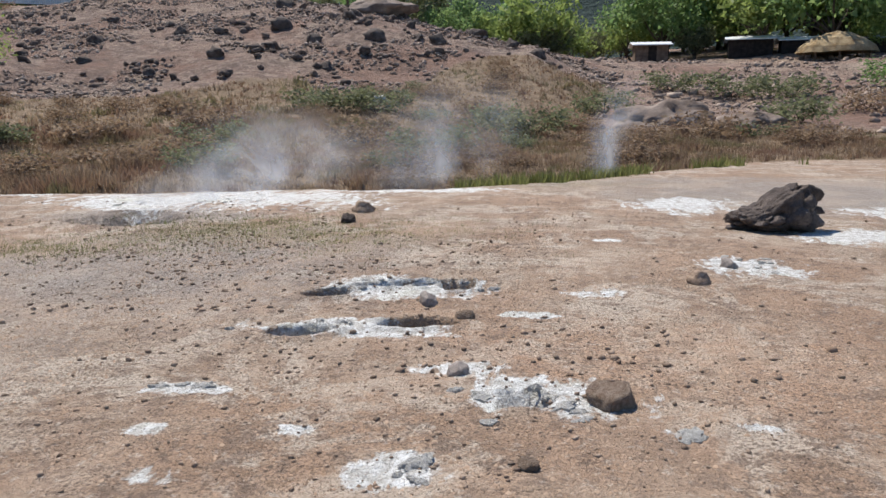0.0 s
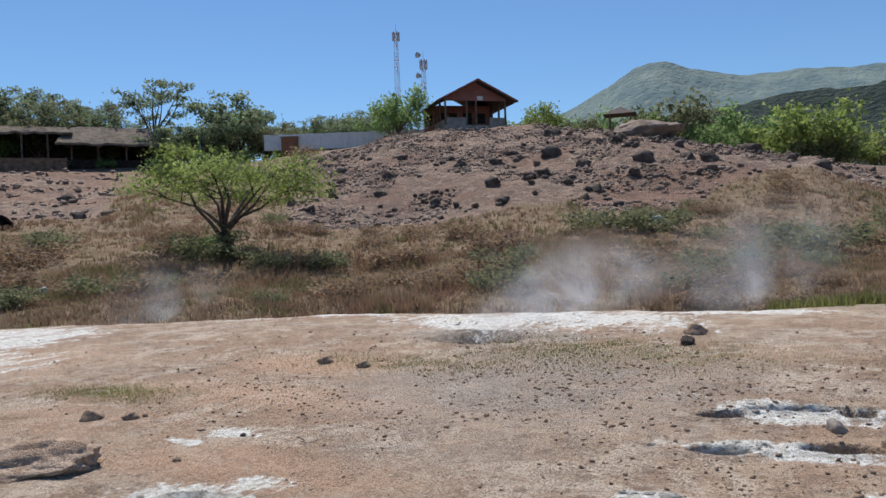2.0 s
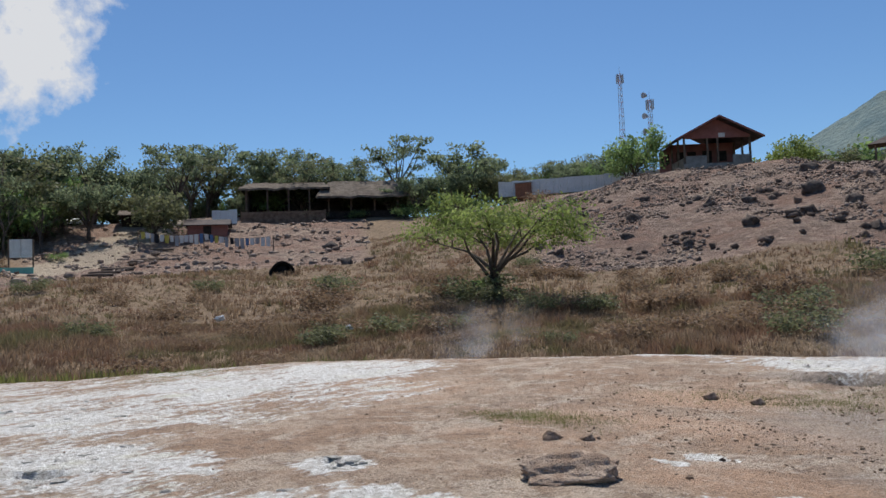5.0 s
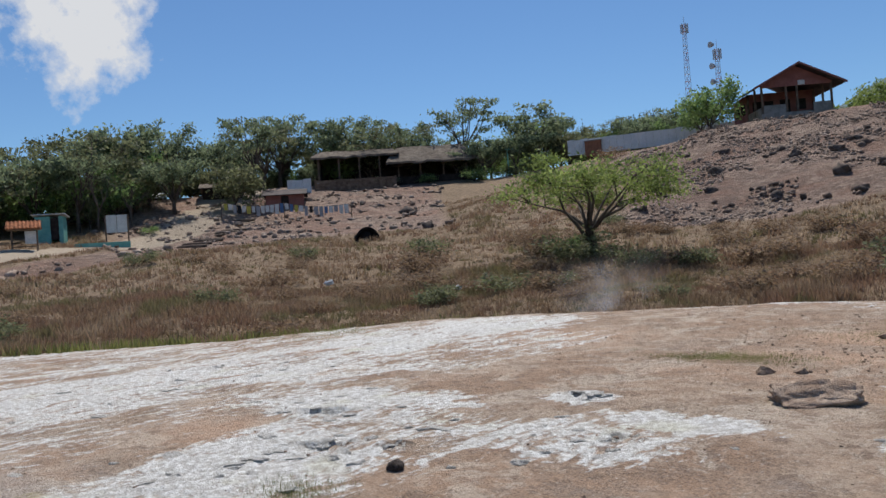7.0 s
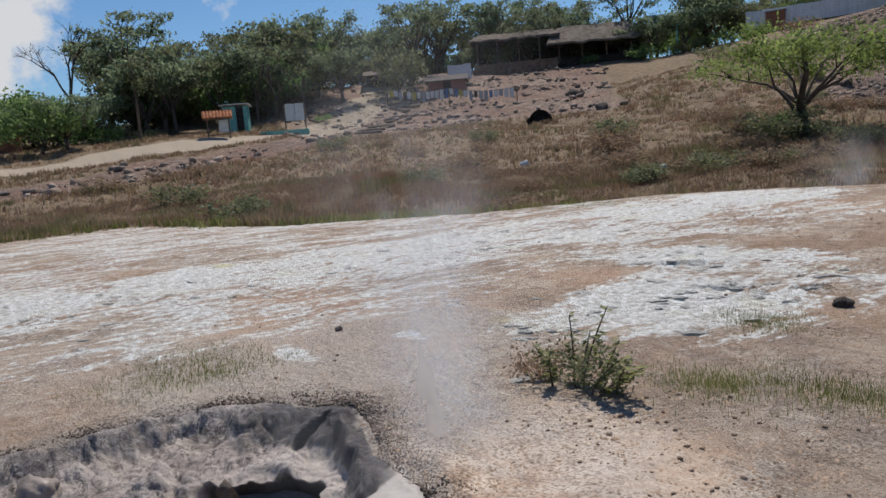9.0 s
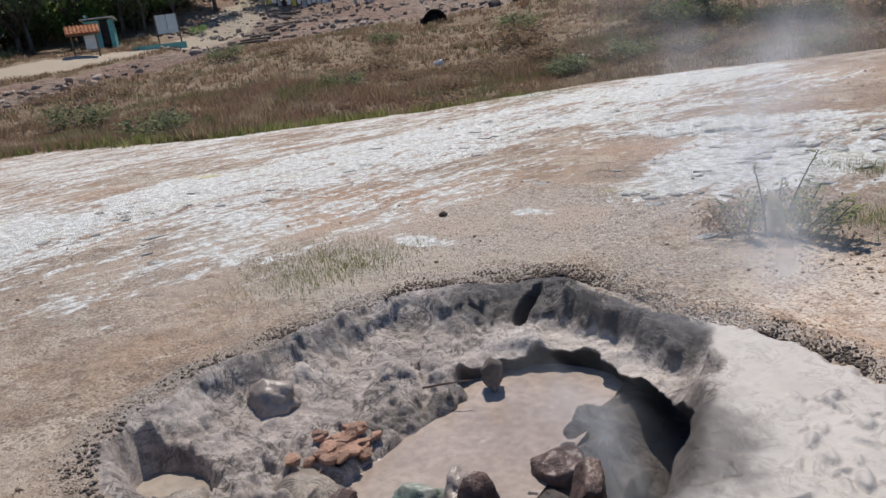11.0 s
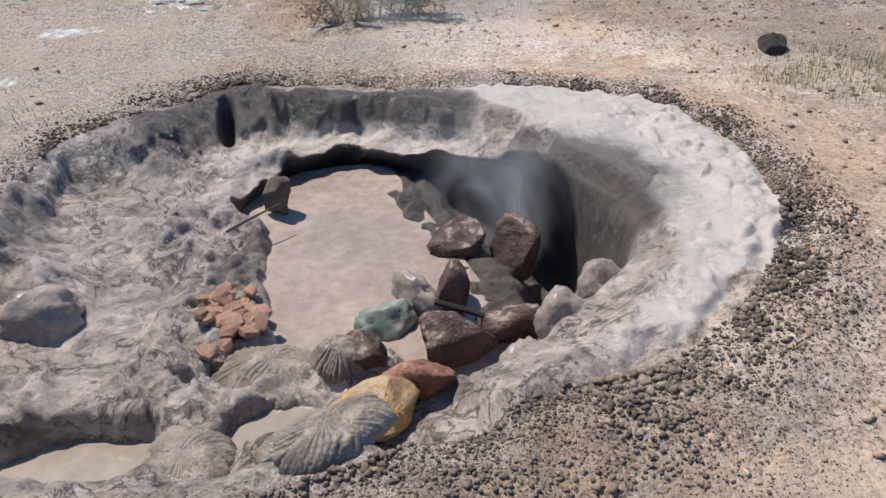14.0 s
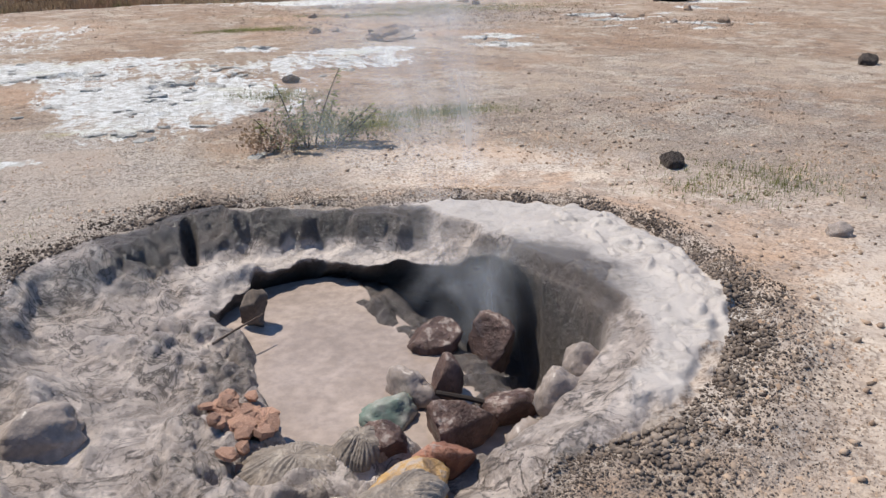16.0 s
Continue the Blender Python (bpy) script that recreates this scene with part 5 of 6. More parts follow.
def crust_plate(seed, material=None, name="plate", corners=(11, 16), short=.45):
    rng = random.Random(seed)
    n = rng.randint(*corners)
    rad = [rng.uniform(short, 1.15) for _ in range(n)]
    ring = [(math.cos(k * math.tau / n) * rad[k], math.sin(k * math.tau / n) * rad[k] * rng.uniform(.5, .75)) for k in range(n)]
    v = [(0, 0, .10)] + [(x * .6, y * .6, .10 + rng.uniform(-.05, .05)) for x, y in ring] + [(x, y, .03 + rng.uniform(-.05, .05)) for x, y in ring] + [(x * .93, y * .93, -.12) for x, y in ring]
    f = [(0, 1 + k, 1 + (k + 1) % n) for k in range(n)]
    for a in (1, 1 + n):
        f += [(a + k, a + n + k, a + n + (k + 1) % n, a + (k + 1) % n) for k in range(n)]
    return Shape().add(v, f).mesh(name, material or M_CRUST)


# ---- rocks in the mud pit ----
for name, material, seed, x, y, z, dims, turn, label in (
        ("brown_rock", M_WETROCK, 201, -8.655, -4.60, POOL_Z - .03, (.155, .14, .155), .4, "large angular wet dark-brown rock standing in the mud"),
        ("brown_rock", M_WETROCK, 202, -8.64, -4.30, POOL_Z - .05, (.10, .09, .16), 1.4, "upright wet dark rock standing in the mud"),
        ("brown_rock", M_WETROCK, 203, -8.40, -4.50, POOL_Z - .05, (.15, .10, .12), .2, "flat wet dark rock standing in the mud"),
        ("brown_rock", M_WETROCK, 219, -8.24, -4.22, POOL_Z - .05, (.13, .11, .16), .9, "wet dark rock below the pit's undercut wall"),
        ("brown_rock", M_WETROCK, 220, -8.34, -3.98, POOL_Z - .05, (.15, .12, .14), 2.1, "wet dark rock below the pit's undercut wall"),
        ("brown_rock", M_WETROCK, 221, -8.56, -3.88, POOL_Z - .05, (.13, .10, .11), .1, "wet dark rock below the pit's undercut wall"),
        ("grey_rock", M_GREYROCK, 204, -8.76, -4.27, POOL_Z - .06, (.12, .07, .13), 2.2, "mud-coated grey rock leaning in the pool"),
        ("grey_rock", M_GREYROCK, 206, -8.10, -4.46, POOL_Z - .05, (.12, .10, .15), 1.0, "mud-coated grey rock below the pit wall"),
        ("grey_rock", M_GREYROCK, 207, -8.44, -4.72, POOL_Z - .05, (.12, .09, .10), .9, "mud-coated grey rock below the pit wall"),
        ("grey_rock", M_GREYROCK, 222, -8.30, -4.66, POOL_Z - .05, (.10, .08, .13), 2.9, "mud-coated grey rock below the pit wall"),
        ("red_rock", M_REDROCK, 208, -8.80, -4.84, POOL_Z - .03, (.13, .12, .17), .3, "wet red-brown rock at the pool's edge"),
        ("brown_rock", M_WETROCK, 223, -8.97, -4.72, POOL_Z - .04, (.10, .09, .09), 1.9, "wet brown rock leaning on the red one"),
        ("yellow_rock", M_YELLOWROCK, 209, -8.93, -5.02, -.17, (.17, .11, .075), .2, "rock stained orange-yellow by sulphur"),
        ("mud_lump", M_CLOD, 212, -9.34, -3.47, -.28, (.10, .08, .10), .5, "mud-coated lump above the pool"),
        ("mud_lump", M_GREYROCK, 214, -10.08, -4.36, -.28, (.20, .13, .12), .5, "smooth mud-coated lump on the shelf"),
        ("green_stone", plain("green_stone", (.13, .19, .15), (.42, .37, .32), .12, .4, .6, 8, .004), 218, -8.88, -4.39, POOL_Z - .03, (.12, .10, .085), .3, "stone with a green coating in the mud")):
    soft = material is M_GREYROCK or name == "green_stone"
    placed(name, stone_mesh(name, material, seed, dims, 4, .35 if soft else .22, 0, False, .6 if soft else 1.0, .55 if soft else .45, .85 if soft else .72), x, y, turn, label, z=max(z, height(x, y) - .5 * dims[2]) if height(x, y) > -.5 else height(x, y))


def flaky_rock():
    """A bank of flat broken orange clay flakes, lying like cracked crust."""
    root = new("clay_flakes")
    root.matrix_basis = Matrix.Translation((-9.40, -4.42, 0))
    rng = random.Random(44)
    shapes = [crust_plate(500 + k, M_FLAKE, "flake", (5, 7), .85) for k in range(8)]
    for k in range(46):
        dx, dy = rng.gauss(0, .05), rng.gauss(0, .105)
        size = rng.uniform(.022, .06)
        m = Matrix.Translation((dx - .25 * dy, dy, height(-9.40 + dx - .25 * dy, -4.42 + dy) + .022 + rng.uniform(0, .018))) @ Euler((rng.gauss(0, .16), rng.gauss(.1, .16), rng.uniform(0, 6))).to_matrix().to_4x4() @ Matrix.Diagonal((size, size * 1.25, rng.uniform(.08, .15), 1))
        part("flake", shapes[k % 8], root, "", m)
    tagged(root, "broken flakes of orange-red clay at the pool's edge", "rock")


def ribbed_lump(x, y, z, dims, turn, ribs, seed, label):
    """A dome of mud-coated matter with fine ribs running down its sides."""
    rows, sides = 26, 132
    v = []
    for r in range(rows + 1):
        f = r / rows
        for k in range(sides):
            a = k * math.tau / sides
            p = Vector((math.cos(a) * 1.4, math.sin(a) * 1.4, seed))
            rib = abs(math.sin(ribs * .5 * (a + .35 * noise.noise(p * 1.2 + Vector((0, 0, f))) + .25 * f)))
            rad = f * (1 + .25 * noise.noise(p)) * (1 + .05 * noise.noise(p * 4))
            up = math.sqrt(max(1 - f * f, 0)) * (1 + .3 * noise.noise(Vector((math.cos(a) * f * 2, math.sin(a) * f * 2, seed + 5))))
            deep = .10 * rib ** .6 * min(1, 2.2 * f)
            v.append((dims[0] * rad * (1 + deep) * math.cos(a), dims[1] * rad * (1 + deep) * math.sin(a), dims[2] * (up + deep * .8) - .15 * dims[2]))
    f = [(r * sides + k, (r + 1) * sides + k, (r + 1) * sides + (k + 1) % sides, r * sides + (k + 1) % sides) for r in range(rows) for k in range(sides)]
    placed("ribbed_rock", Shape().add(v, f).mesh("ribbed_rock", M_RIBBED, True), x, y, turn, label, "rock", z=max(z, height(x, y) + .005))


ribbed_lump(-9.24, -4.70, -.27, (.20, .13, .11), -.25, 46, 3, "ribbed mud-grey lump at the pool's edge")
ribbed_lump(-9.03, -4.72, -.29, (.10, .08, .08), .9, 30, 5, "rough mud-grey lump at the pool's edge")
ribbed_lump(-9.03, -5.22, -.26, (.16, .09, .07), .5, 46, 7, "ribbed brown mud bank beside the puddle")
ribbed_lump(-9.42, -5.16, -.26, (.11, .13, .07), .2, 40, 9, "ribbed brown mud bank beside the puddle")
flaky_rock()
s = Shape().tube([(0, 0, 0), (.10, .07, .02), (.22, .16, .035)], [.006, .005, .003], 6)
stick = new("stick", s.mesh("stick", M_WOOD))
stick.matrix_basis = Matrix.Translation((-9.52, -3.80, POOL_Z + .10))
tagged(stick, "thin pale stick lying on the mud bank", "stick")
s = Shape().tube([(0, 0, 0), (.12, -.06, -.01), (.26, -.14, -.03)], [.011, .011, .009], 7)
stick = new("stick", s.mesh("stick", M_SHADE))
stick.matrix_basis = Matrix.Translation((-8.70, -4.42, POOL_Z + .10))
tagged(stick, "wet dark stick lying across the rocks in the pool", "stick")
liquid("puddle", -9.20, -4.99, -.245, .20, .16, M_PUDDLE, "small puddle of muddy water in the pit's bank", 7, .001)
liquid("puddle", -9.76, -5.06, -.27, .34, .20, M_PUDDLE, "puddle of muddy water in the pit's bank", 8, .001)


# ---- loose plates of sinter crust ----
def crust_plates():
    root = new("sinter_crust")
    plates = [crust_plate(400 + k) for k in range(10)]
    rng = random.Random(77)
    spots = ((-10.1, .4, .8, 1.1, 26), (-9.6, 2.2, 1.0, .7, 20), (-11.3, 3.0, 1.0, .7, 14), (-8.2, 3.4, 1.0, .5, 12), (-15.5, -2.5, 1.2, 2.0, 26), (-15.6, 3.0, 1.3, 2.0, 26), (-1.5, 9.4, .6, .25, 16), (-1.7, 8.0, .6, .15, 10), (-.2, 6.75, .4, .22, 12),
             (-.86, 5.83, .15, .1, 5), (.5, 6.4, .08, .05, 3), (-5.2, 5.4, .45, .3, 10), (-9.1, 4.8, .3, .25, 6), (-6.5, 15.2, 1.6, .8, 16), (1.85, 10.5, .35, .3, 8), (-5.4, 4.4, .35, .2, 6), (-2.25, 6.68, .15, .05, 3))
    for cx, cy, rx, ry, count in spots:
        for _ in range(count):
            x, y, size = rng.gauss(cx, rx * .7), rng.gauss(cy, ry * .7), rng.uniform(.03, .10) * (1.5 if cx < -9 else 1)
            m = Matrix.Translation((x, y, height(x, y) + .002)) @ Euler((rng.gauss(0, .06), rng.gauss(0, .06), .6 + rng.gauss(0, .5))).to_matrix().to_4x4() @ Matrix.Diagonal((size, size, rng.uniform(.06, .16), 1))
            part("plate", plates[rng.randrange(10)], root, "", m)
    tagged(root, "broken white sinter plates lying on the crust", "crust", kind="structure")


crust_plates()


# ---- buildings ----
def block(name, parent, material, *boxes, label="", m=None):
    s = Shape()
    for b in boxes:
        s.box(*b)
    return part(name, s.mesh(name, material), parent, label, m)


def slab_roof(s, corners, thick):
    """A sloping sheet given by four corners, with thickness."""
    v = [Vector(c) for c in corners]
    s.add([*v, *[p - Vector((0, 0, thick)) for p in v]], [(0, 1, 2, 3), (7, 6, 5, 4), (0, 4, 5, 1), (1, 5, 6, 2), (2, 6, 7, 3), (3, 7, 4, 0)])


def anchor(name, x, y, turn, z=None):
    root = new(name)
    root.matrix_basis = Matrix.Translation((x, y, height(x, y) if z is None else z)) @ Matrix.Rotation(radians(turn), 4, "Z")
    return root


def hill_house():
    h = anchor("hill_house", -35.4, 72.9, 42, 13.3)
    w, d, eave, ridge = 6.7, 9.0, 2.95, 4.75
    block("foundation", h, M_CONCRETE, (-.2, -.3, -2.6, w + .2, d, .12))
    for x in (0.0, 2.35, 3.4, 6.7):
        block("post", h, M_WOOD, (x - .09, -.09, .1, x + .09, .09, eave))
    for y in (2.0, 4.2):
        block("post", h, M_WOOD, (w - .09, y - .09, .1, w + .09, y + .09, eave))
        block("post", h, M_WOOD, (-.09, y - .09, .1, .09, y + .09, eave))
    block("low_wall", h, M_CONCRETE, (.1, -.05, .1, 2.25, .07, .95), label="pale low wall of the porch")
    block("low_wall", h, M_CONCRETE, (4.9, -.05, .1, 6.6, .07, .95), label="pale low wall of the porch")
    block("low_wall", h, M_CONCRETE, (-.06, .1, .1, .06, 4.1, .8))
    back = block("wall", h, M_REDPAINT, (.1, 4.3, .1, w - .1, 4.45, eave), (0, 4.45, .1, .15, d, eave), (w - .15, 4.45, .1, w, d, eave), (.1, d - .15, .1, w - .1, d, eave))
    block("door", back, M_SHADE, (3.3, 4.22, .12, 4.3, 4.298, 2.15), label="dark panel for the shaded open doorway")
    for x in (.5, 1.7, 5.0):
        block("window", back, M_SHADE, (x, 4.22, 1.0, x + .9, 4.298, 2.1), label="dark barred window")
    for y in (5.2, 7.0):
        block("window", back, M_SHADE, (-.08, y, 1.0, -.003, y + 1.1, 2.1), label="dark barred window")
    gable = Shape()
    gable.add([(0, -.1, eave - .25), (w, -.1, eave - .25), (w, -.1, eave), (w / 2, -.1, ridge - .1), (0, -.1, eave), (0, .02, eave - .25), (w, .02, eave - .25), (w, .02, eave), (w / 2, .02, ridge - .1), (0, .02, eave)],
              [(0, 1, 2, 3, 4), (9, 8, 7, 6, 5), (0, 5, 6, 1), (1, 6, 7, 2), (2, 7, 8, 3), (3, 8, 9, 4), (4, 9, 5, 0)])
    g = part("gable", gable.mesh("gable", M_REDPAINT), h, "red-painted gable boards")
    block("plaque", g, M_WHITE, (3.5, -.16, eave - .2, 4.15, -.103, eave + .25), label="small white plaque")
    roof = Shape()
    o, drop = 1.1, .55
    slab_roof(roof, ((-o, -1.1, eave - drop + .2), (w / 2, -1.1, ridge + .1), (w / 2, d + .6, ridge + .1), (-o, d + .6, eave - drop + .2)), .1)
    slab_roof(roof, ((w / 2, -1.1, ridge + .1), (w + o, -1.1, eave - drop + .2), (w + o, d + .6, eave - drop + .2), (w / 2, d + .6, ridge + .1)), .1)
    rf = part("roof", roof.mesh("roof", M_DARKROOF), h, "dark sheet roof with wide eaves")
    fas = Shape()
    slab_roof(fas, ((-o, -1.16, eave - drop + .22), (w / 2, -1.16, ridge + .12), (w / 2, -1.103, ridge + .12), (-o, -1.103, eave - drop + .22)), .2)
    slab_roof(fas, ((w / 2, -1.16, ridge + .12), (w + o, -1.16, eave - drop + .22), (w + o, -1.103, eave - drop + .22), (w / 2, -1.103, ridge + .12)), .2)
    part("fascia", fas.mesh("fascia", M_REDPAINT), rf)
    block("stair", h, M_CONCRETE, (2.2, -1.3, -2.2, 5.0, -.31, -.25))
    tagged(h, "red-painted open-fronted house with a dark gable roof on the hilltop", "house")


def thatched_hall():
    h = anchor("thatched_hall", -83.4, 52.4, 51, 11.0)
    L, d = 19.6, 7.0

    def thatch(s, x0, x1, y0, y1, low, top, inset):
        n, ym = 18, (y0 + y1) / 2
        rng = random.Random(int(x0 * 10) + 5)
        for side, ye in ((0, y0), (1, y1)):
            rows = 5
            v = []
            for r in range(rows + 1):
                f = r / rows
                for k in range(n + 1):
                    x = x0 + inset * f + (x1 - x0 - 2 * inset * f) * k / n
                    v.append((x, ye + (ym - ye) * f, low + (top - low) * f + rng.uniform(-.07, .07) - (rng.uniform(0, .16) if r == 0 else 0)))
            k0 = len(v)
            v += [(p[0], p[1], p[2] - .25) for p in v]
            w = n + 1
            f = []
            for r in range(rows):
                for k in range(n):
                    q = (r * w + k, r * w + k + 1, (r + 1) * w + k + 1, (r + 1) * w + k)
                    q = q if side == 0 else tuple(reversed(q))
                    f += [q, tuple(i + k0 for i in reversed(q))]
            for k in range(n):
                f.append((k, k0 + k, k0 + k + 1, k + 1))
            for r in range(rows):
                f += [(r * w, (r + 1) * w, k0 + (r + 1) * w, k0 + r * w), (r * w + n, k0 + r * w + n, k0 + (r + 1) * w + n, (r + 1) * w + n)]
            s.add(v, f)
        for xe, xi in ((x0, x0 + inset), (x1, x1 - inset)):
            s.add([(xe, y0, low), (xe, y1, low), (xi, ym, top)], [(0, 1, 2)])

    s = Shape()
    thatch(s, 8.6, L + .8, -1.6, d + 1, 2.9, 5.35, 1.6)
    part("roof", s.mesh("roof", M_THATCH), h, "shaggy grey thatched roof")
    s = Shape()
    thatch(s, -.9, 10.4, -.2, d + 1.2, 4.25, 5.45, .9)
    part("roof", s.mesh("roof", M_THATCH), h, "shaggy grey thatched roof, raised over the open front")
    for x in (0, 2.6, 5.2, 7.8, 10.2, 13, 16, 19):
        block("post", h, M_WOOD, (x - .09, .2, 0, x + .09, .38, 4.2 if x < 9 else 3.1))
    # near-black wall in place of the shade inside the hall
    block("back_wall", h, M_SHADE, (0, d - .2, -.5, L, d, 4.4), label="near-black back wall for the hall's shaded inside")
    block("side_wall", h, M_SHADE, (-.1, 2.5, -.5, .1, d - .25, 4.0))
    block("side_wall", h, M_SHADE, (L - .1, .5, -.5, L + .1, d - .25, 2.8))
    block("floor", h, M_WOOD, (0, .1, -.3, L, d - .25, .0))
    block("low_wall", h, M_SHADE, (9.0, .05, -.4, L, .19, 1.1), label="dark board wall below the thatch")
    terrace = anchor("terrace_wall", -81.4, 50.4, 51, 10.35)
    for k in range(5):
        block("board", terrace, M_WOOD, (.0, -.06 + .01 * (k % 2), k * .32, 10.0, .06 + .01 * (k % 2), k * .32 + .30))
    for x in (0, 3.3, 6.6, 10):
        block("post", terrace, M_WOOD, (x - .08, .08, -.8, x + .08, .22, 1.7))
    tagged(terrace, "weathered board retaining wall below the thatched hall", "wall")
    tagged(h, "long open hall with a grey thatched roof and dark interior", "hall")


def sheet_fence(name, x0, y0, x1, y1, z0, z1, tall, material, label, step_m=.16):
    """Corrugated sheets standing in a line, each a panel of its own."""
    root = new(name)
    n = max(1, round(math.hypot(x1 - x0, y1 - y0) / .85))
    for k in range(n):
        a, b = k / n, (k + 1) / n
        rng = random.Random(k)
        p, q = Vector((x0 + (x1 - x0) * a, y0 + (y1 - y0) * a, z0 + (z1 - z0) * a)), Vector((x0 + (x1 - x0) * b, y0 + (y1 - y0) * b, z0 + (z1 - z0) * b))
        side = Vector((-(q - p).y, (q - p).x, 0)).normalized()
        s, lift, m = Shape(), rng.uniform(-.05, .06), 10
        v = []
        for j in range(m + 1):
            c = p.lerp(q, j / m * .985) + side * (.03 * math.cos(j * math.pi))
            v += [c - Vector((0, 0, .5)), c + Vector((0, 0, tall + lift)), c - Vector((0, 0, .5)) + side * .012, c + Vector((0, 0, tall + lift)) + side * .012]
        f = [q4 for j in range(m) for q4 in ((4 * j, 4 * j + 4, 4 * j + 5, 4 * j + 1), (4 * j + 2, 4 * j + 3, 4 * j + 7, 4 * j + 6), (4 * j + 1, 4 * j + 5, 4 * j + 7, 4 * j + 3))]
        s.add(v, f)
        part("sheet", s.mesh("sheet", material), root)
    return tagged(root, label, "fence")


def mast(name, x, y, top, wide, dishes, label):
    z0 = height(x, y)
    root = anchor(name, x, y, 20, z0)
    tall, n = top - z0, 22
    for k, (sx, sy) in enumerate(((-1, -.6), (1, -.6), (0, 1.1))):
        s = Shape()
        for j in range(n):
            a, b = j / n, (j + 1) / n
            s.tube([(sx * wide * (1 - .62 * a), sy * wide * (1 - .62 * a), tall * a), (sx * wide * (1 - .62 * b), sy * wide * (1 - .62 * b), tall * b)], [.035, .035], 5)
        part("leg", s.mesh("leg", M_STEEL), root)
    for j in range(n):
        s = Shape()
        a, b = j / n, (j + 1) / n
        c = [(-1, -.6), (1, -.6), (0, 1.1)]
        for k in range(3):
            p, q = c[k], c[(k + 1) % 3]
            wa, wb = wide * (1 - .62 * a), wide * (1 - .62 * b)
            s.tube([(p[0] * wa, p[1] * wa, tall * a), (q[0] * wb, q[1] * wb, tall * b)], [.03, .03], 4)
            s.tube([(p[0] * wb, p[1] * wb, tall * b), (q[0] * wb, q[1] * wb, tall * b)], [.03, .03], 4)
        part("lattice", s.mesh("lattice", M_STEEL_RED if j % 4 < 2 else M_STEEL), root, "red and pale lattice braces" if j == 0 else "")
    for k in range(6):
        a = k * math.tau / 6
        s = Shape().box(-.1, -.07, -.9, .1, .07, .9)
        part("antenna", s.mesh("antenna", M_STEEL), root, "", Matrix.Translation((math.cos(a) * wide * .75, math.sin(a) * wide * .75, tall - .8)) @ Matrix.Rotation(a, 4, "Z"))
    part("lightning_rod", Shape().tube([(0, 0, tall - .5), (0, 0, tall + 1.8)], [.05, .02], 5).mesh("lightning_rod", M_STEEL), root)
    for z in dishes:
        s = Shape()
        s.tube([(-wide * .6, -.6, z), (-wide * .6 - .35, -1.0, z), (-wide * .6 - .5, -1.15, z)], [.3, .5, .55], 14)
        part("dish", s.mesh("dish", M_STEEL), root, "round grey dish antenna")
    tagged(root, label, "mast")


hill_house()
thatched_hall()
sheet_fence("sheet_fence", -59.6, 73.0, -41.0, 80.0, 13.25, 13.0, 1.35, M_SHEET, "long pale corrugated sheet fence behind the hill")
sheet_fence("sheet_screen", -82.2, 46.9, -80.6, 49.3, 10.3, 10.4, 1.7, M_SHEET, "pale corrugated sheets standing by the terrace")
mast("radio_mast", -74.3, 132.6, 42.6, .85, (), "tall slim red and white lattice radio mast")
mast("antenna_mast", -65.1, 126.2, 34.6, .85, (17, 19.8, 23.6), "lattice mast carrying round dish antennas")


def fence_hut():
    h = anchor("brick_box", -57.2, 73.2, 20, 13.0)
    block("wall", h, M_BRICK, (0, 0, -.6, 1.9, 1.6, 1.15))
    block("roof", h, M_CONCRETE, (-.12, -.12, 1.153, 2.02, 1.72, 1.25))
    tagged(h, "small brown brick box in front of the sheet fence", "shed")


fence_hut()


def cross():
    h = anchor("cross_post", -67.0, 70.2, 44, 13.0)
    block("upright", h, M_TURQ, (-.09, -.09, -2.5, .09, .09, 2.3))
    block("arm", h, M_TURQ, (-.75, -.092, 1.5, -.093, .092, 1.68), (.093, -.092, 1.5, .75, .092, 1.68))
    tagged(h, "pale green cross-shaped post among the shrubs", "post")


cross()


def outhouse():
    h = anchor("outhouse", -77.6, 17.6, 62, 5.6)
    block("wall", h, M_TURQ, (0, 0, -.6, .12, 1.6, 2.1), (.12, 1.48, -.6, 2.3, 1.6, 2.1), (2.18, 0, -.6, 2.3, 1.48, 2.1), (.12, 0, -.6, 1.25, .12, 2.1), (1.95, 0, -.6, 2.18, .12, 2.1))
    block("door", h, M_SHADE, (1.26, .05, .0, 1.94, .1, 1.95), label="dark panel for the shaded open doorway")
    s = Shape()
    slab_roof(s, ((-.25, -.3, 2.32), (2.55, -.3, 2.32), (2.55, 1.85, 2.12), (-.25, 1.85, 2.12)), .06)
    part("roof", s.mesh("roof", M_SHEET), h, "pale sheet roof")
    tagged(h, "turquoise painted outhouse with an open doorway by the track", "outhouse")


outhouse()


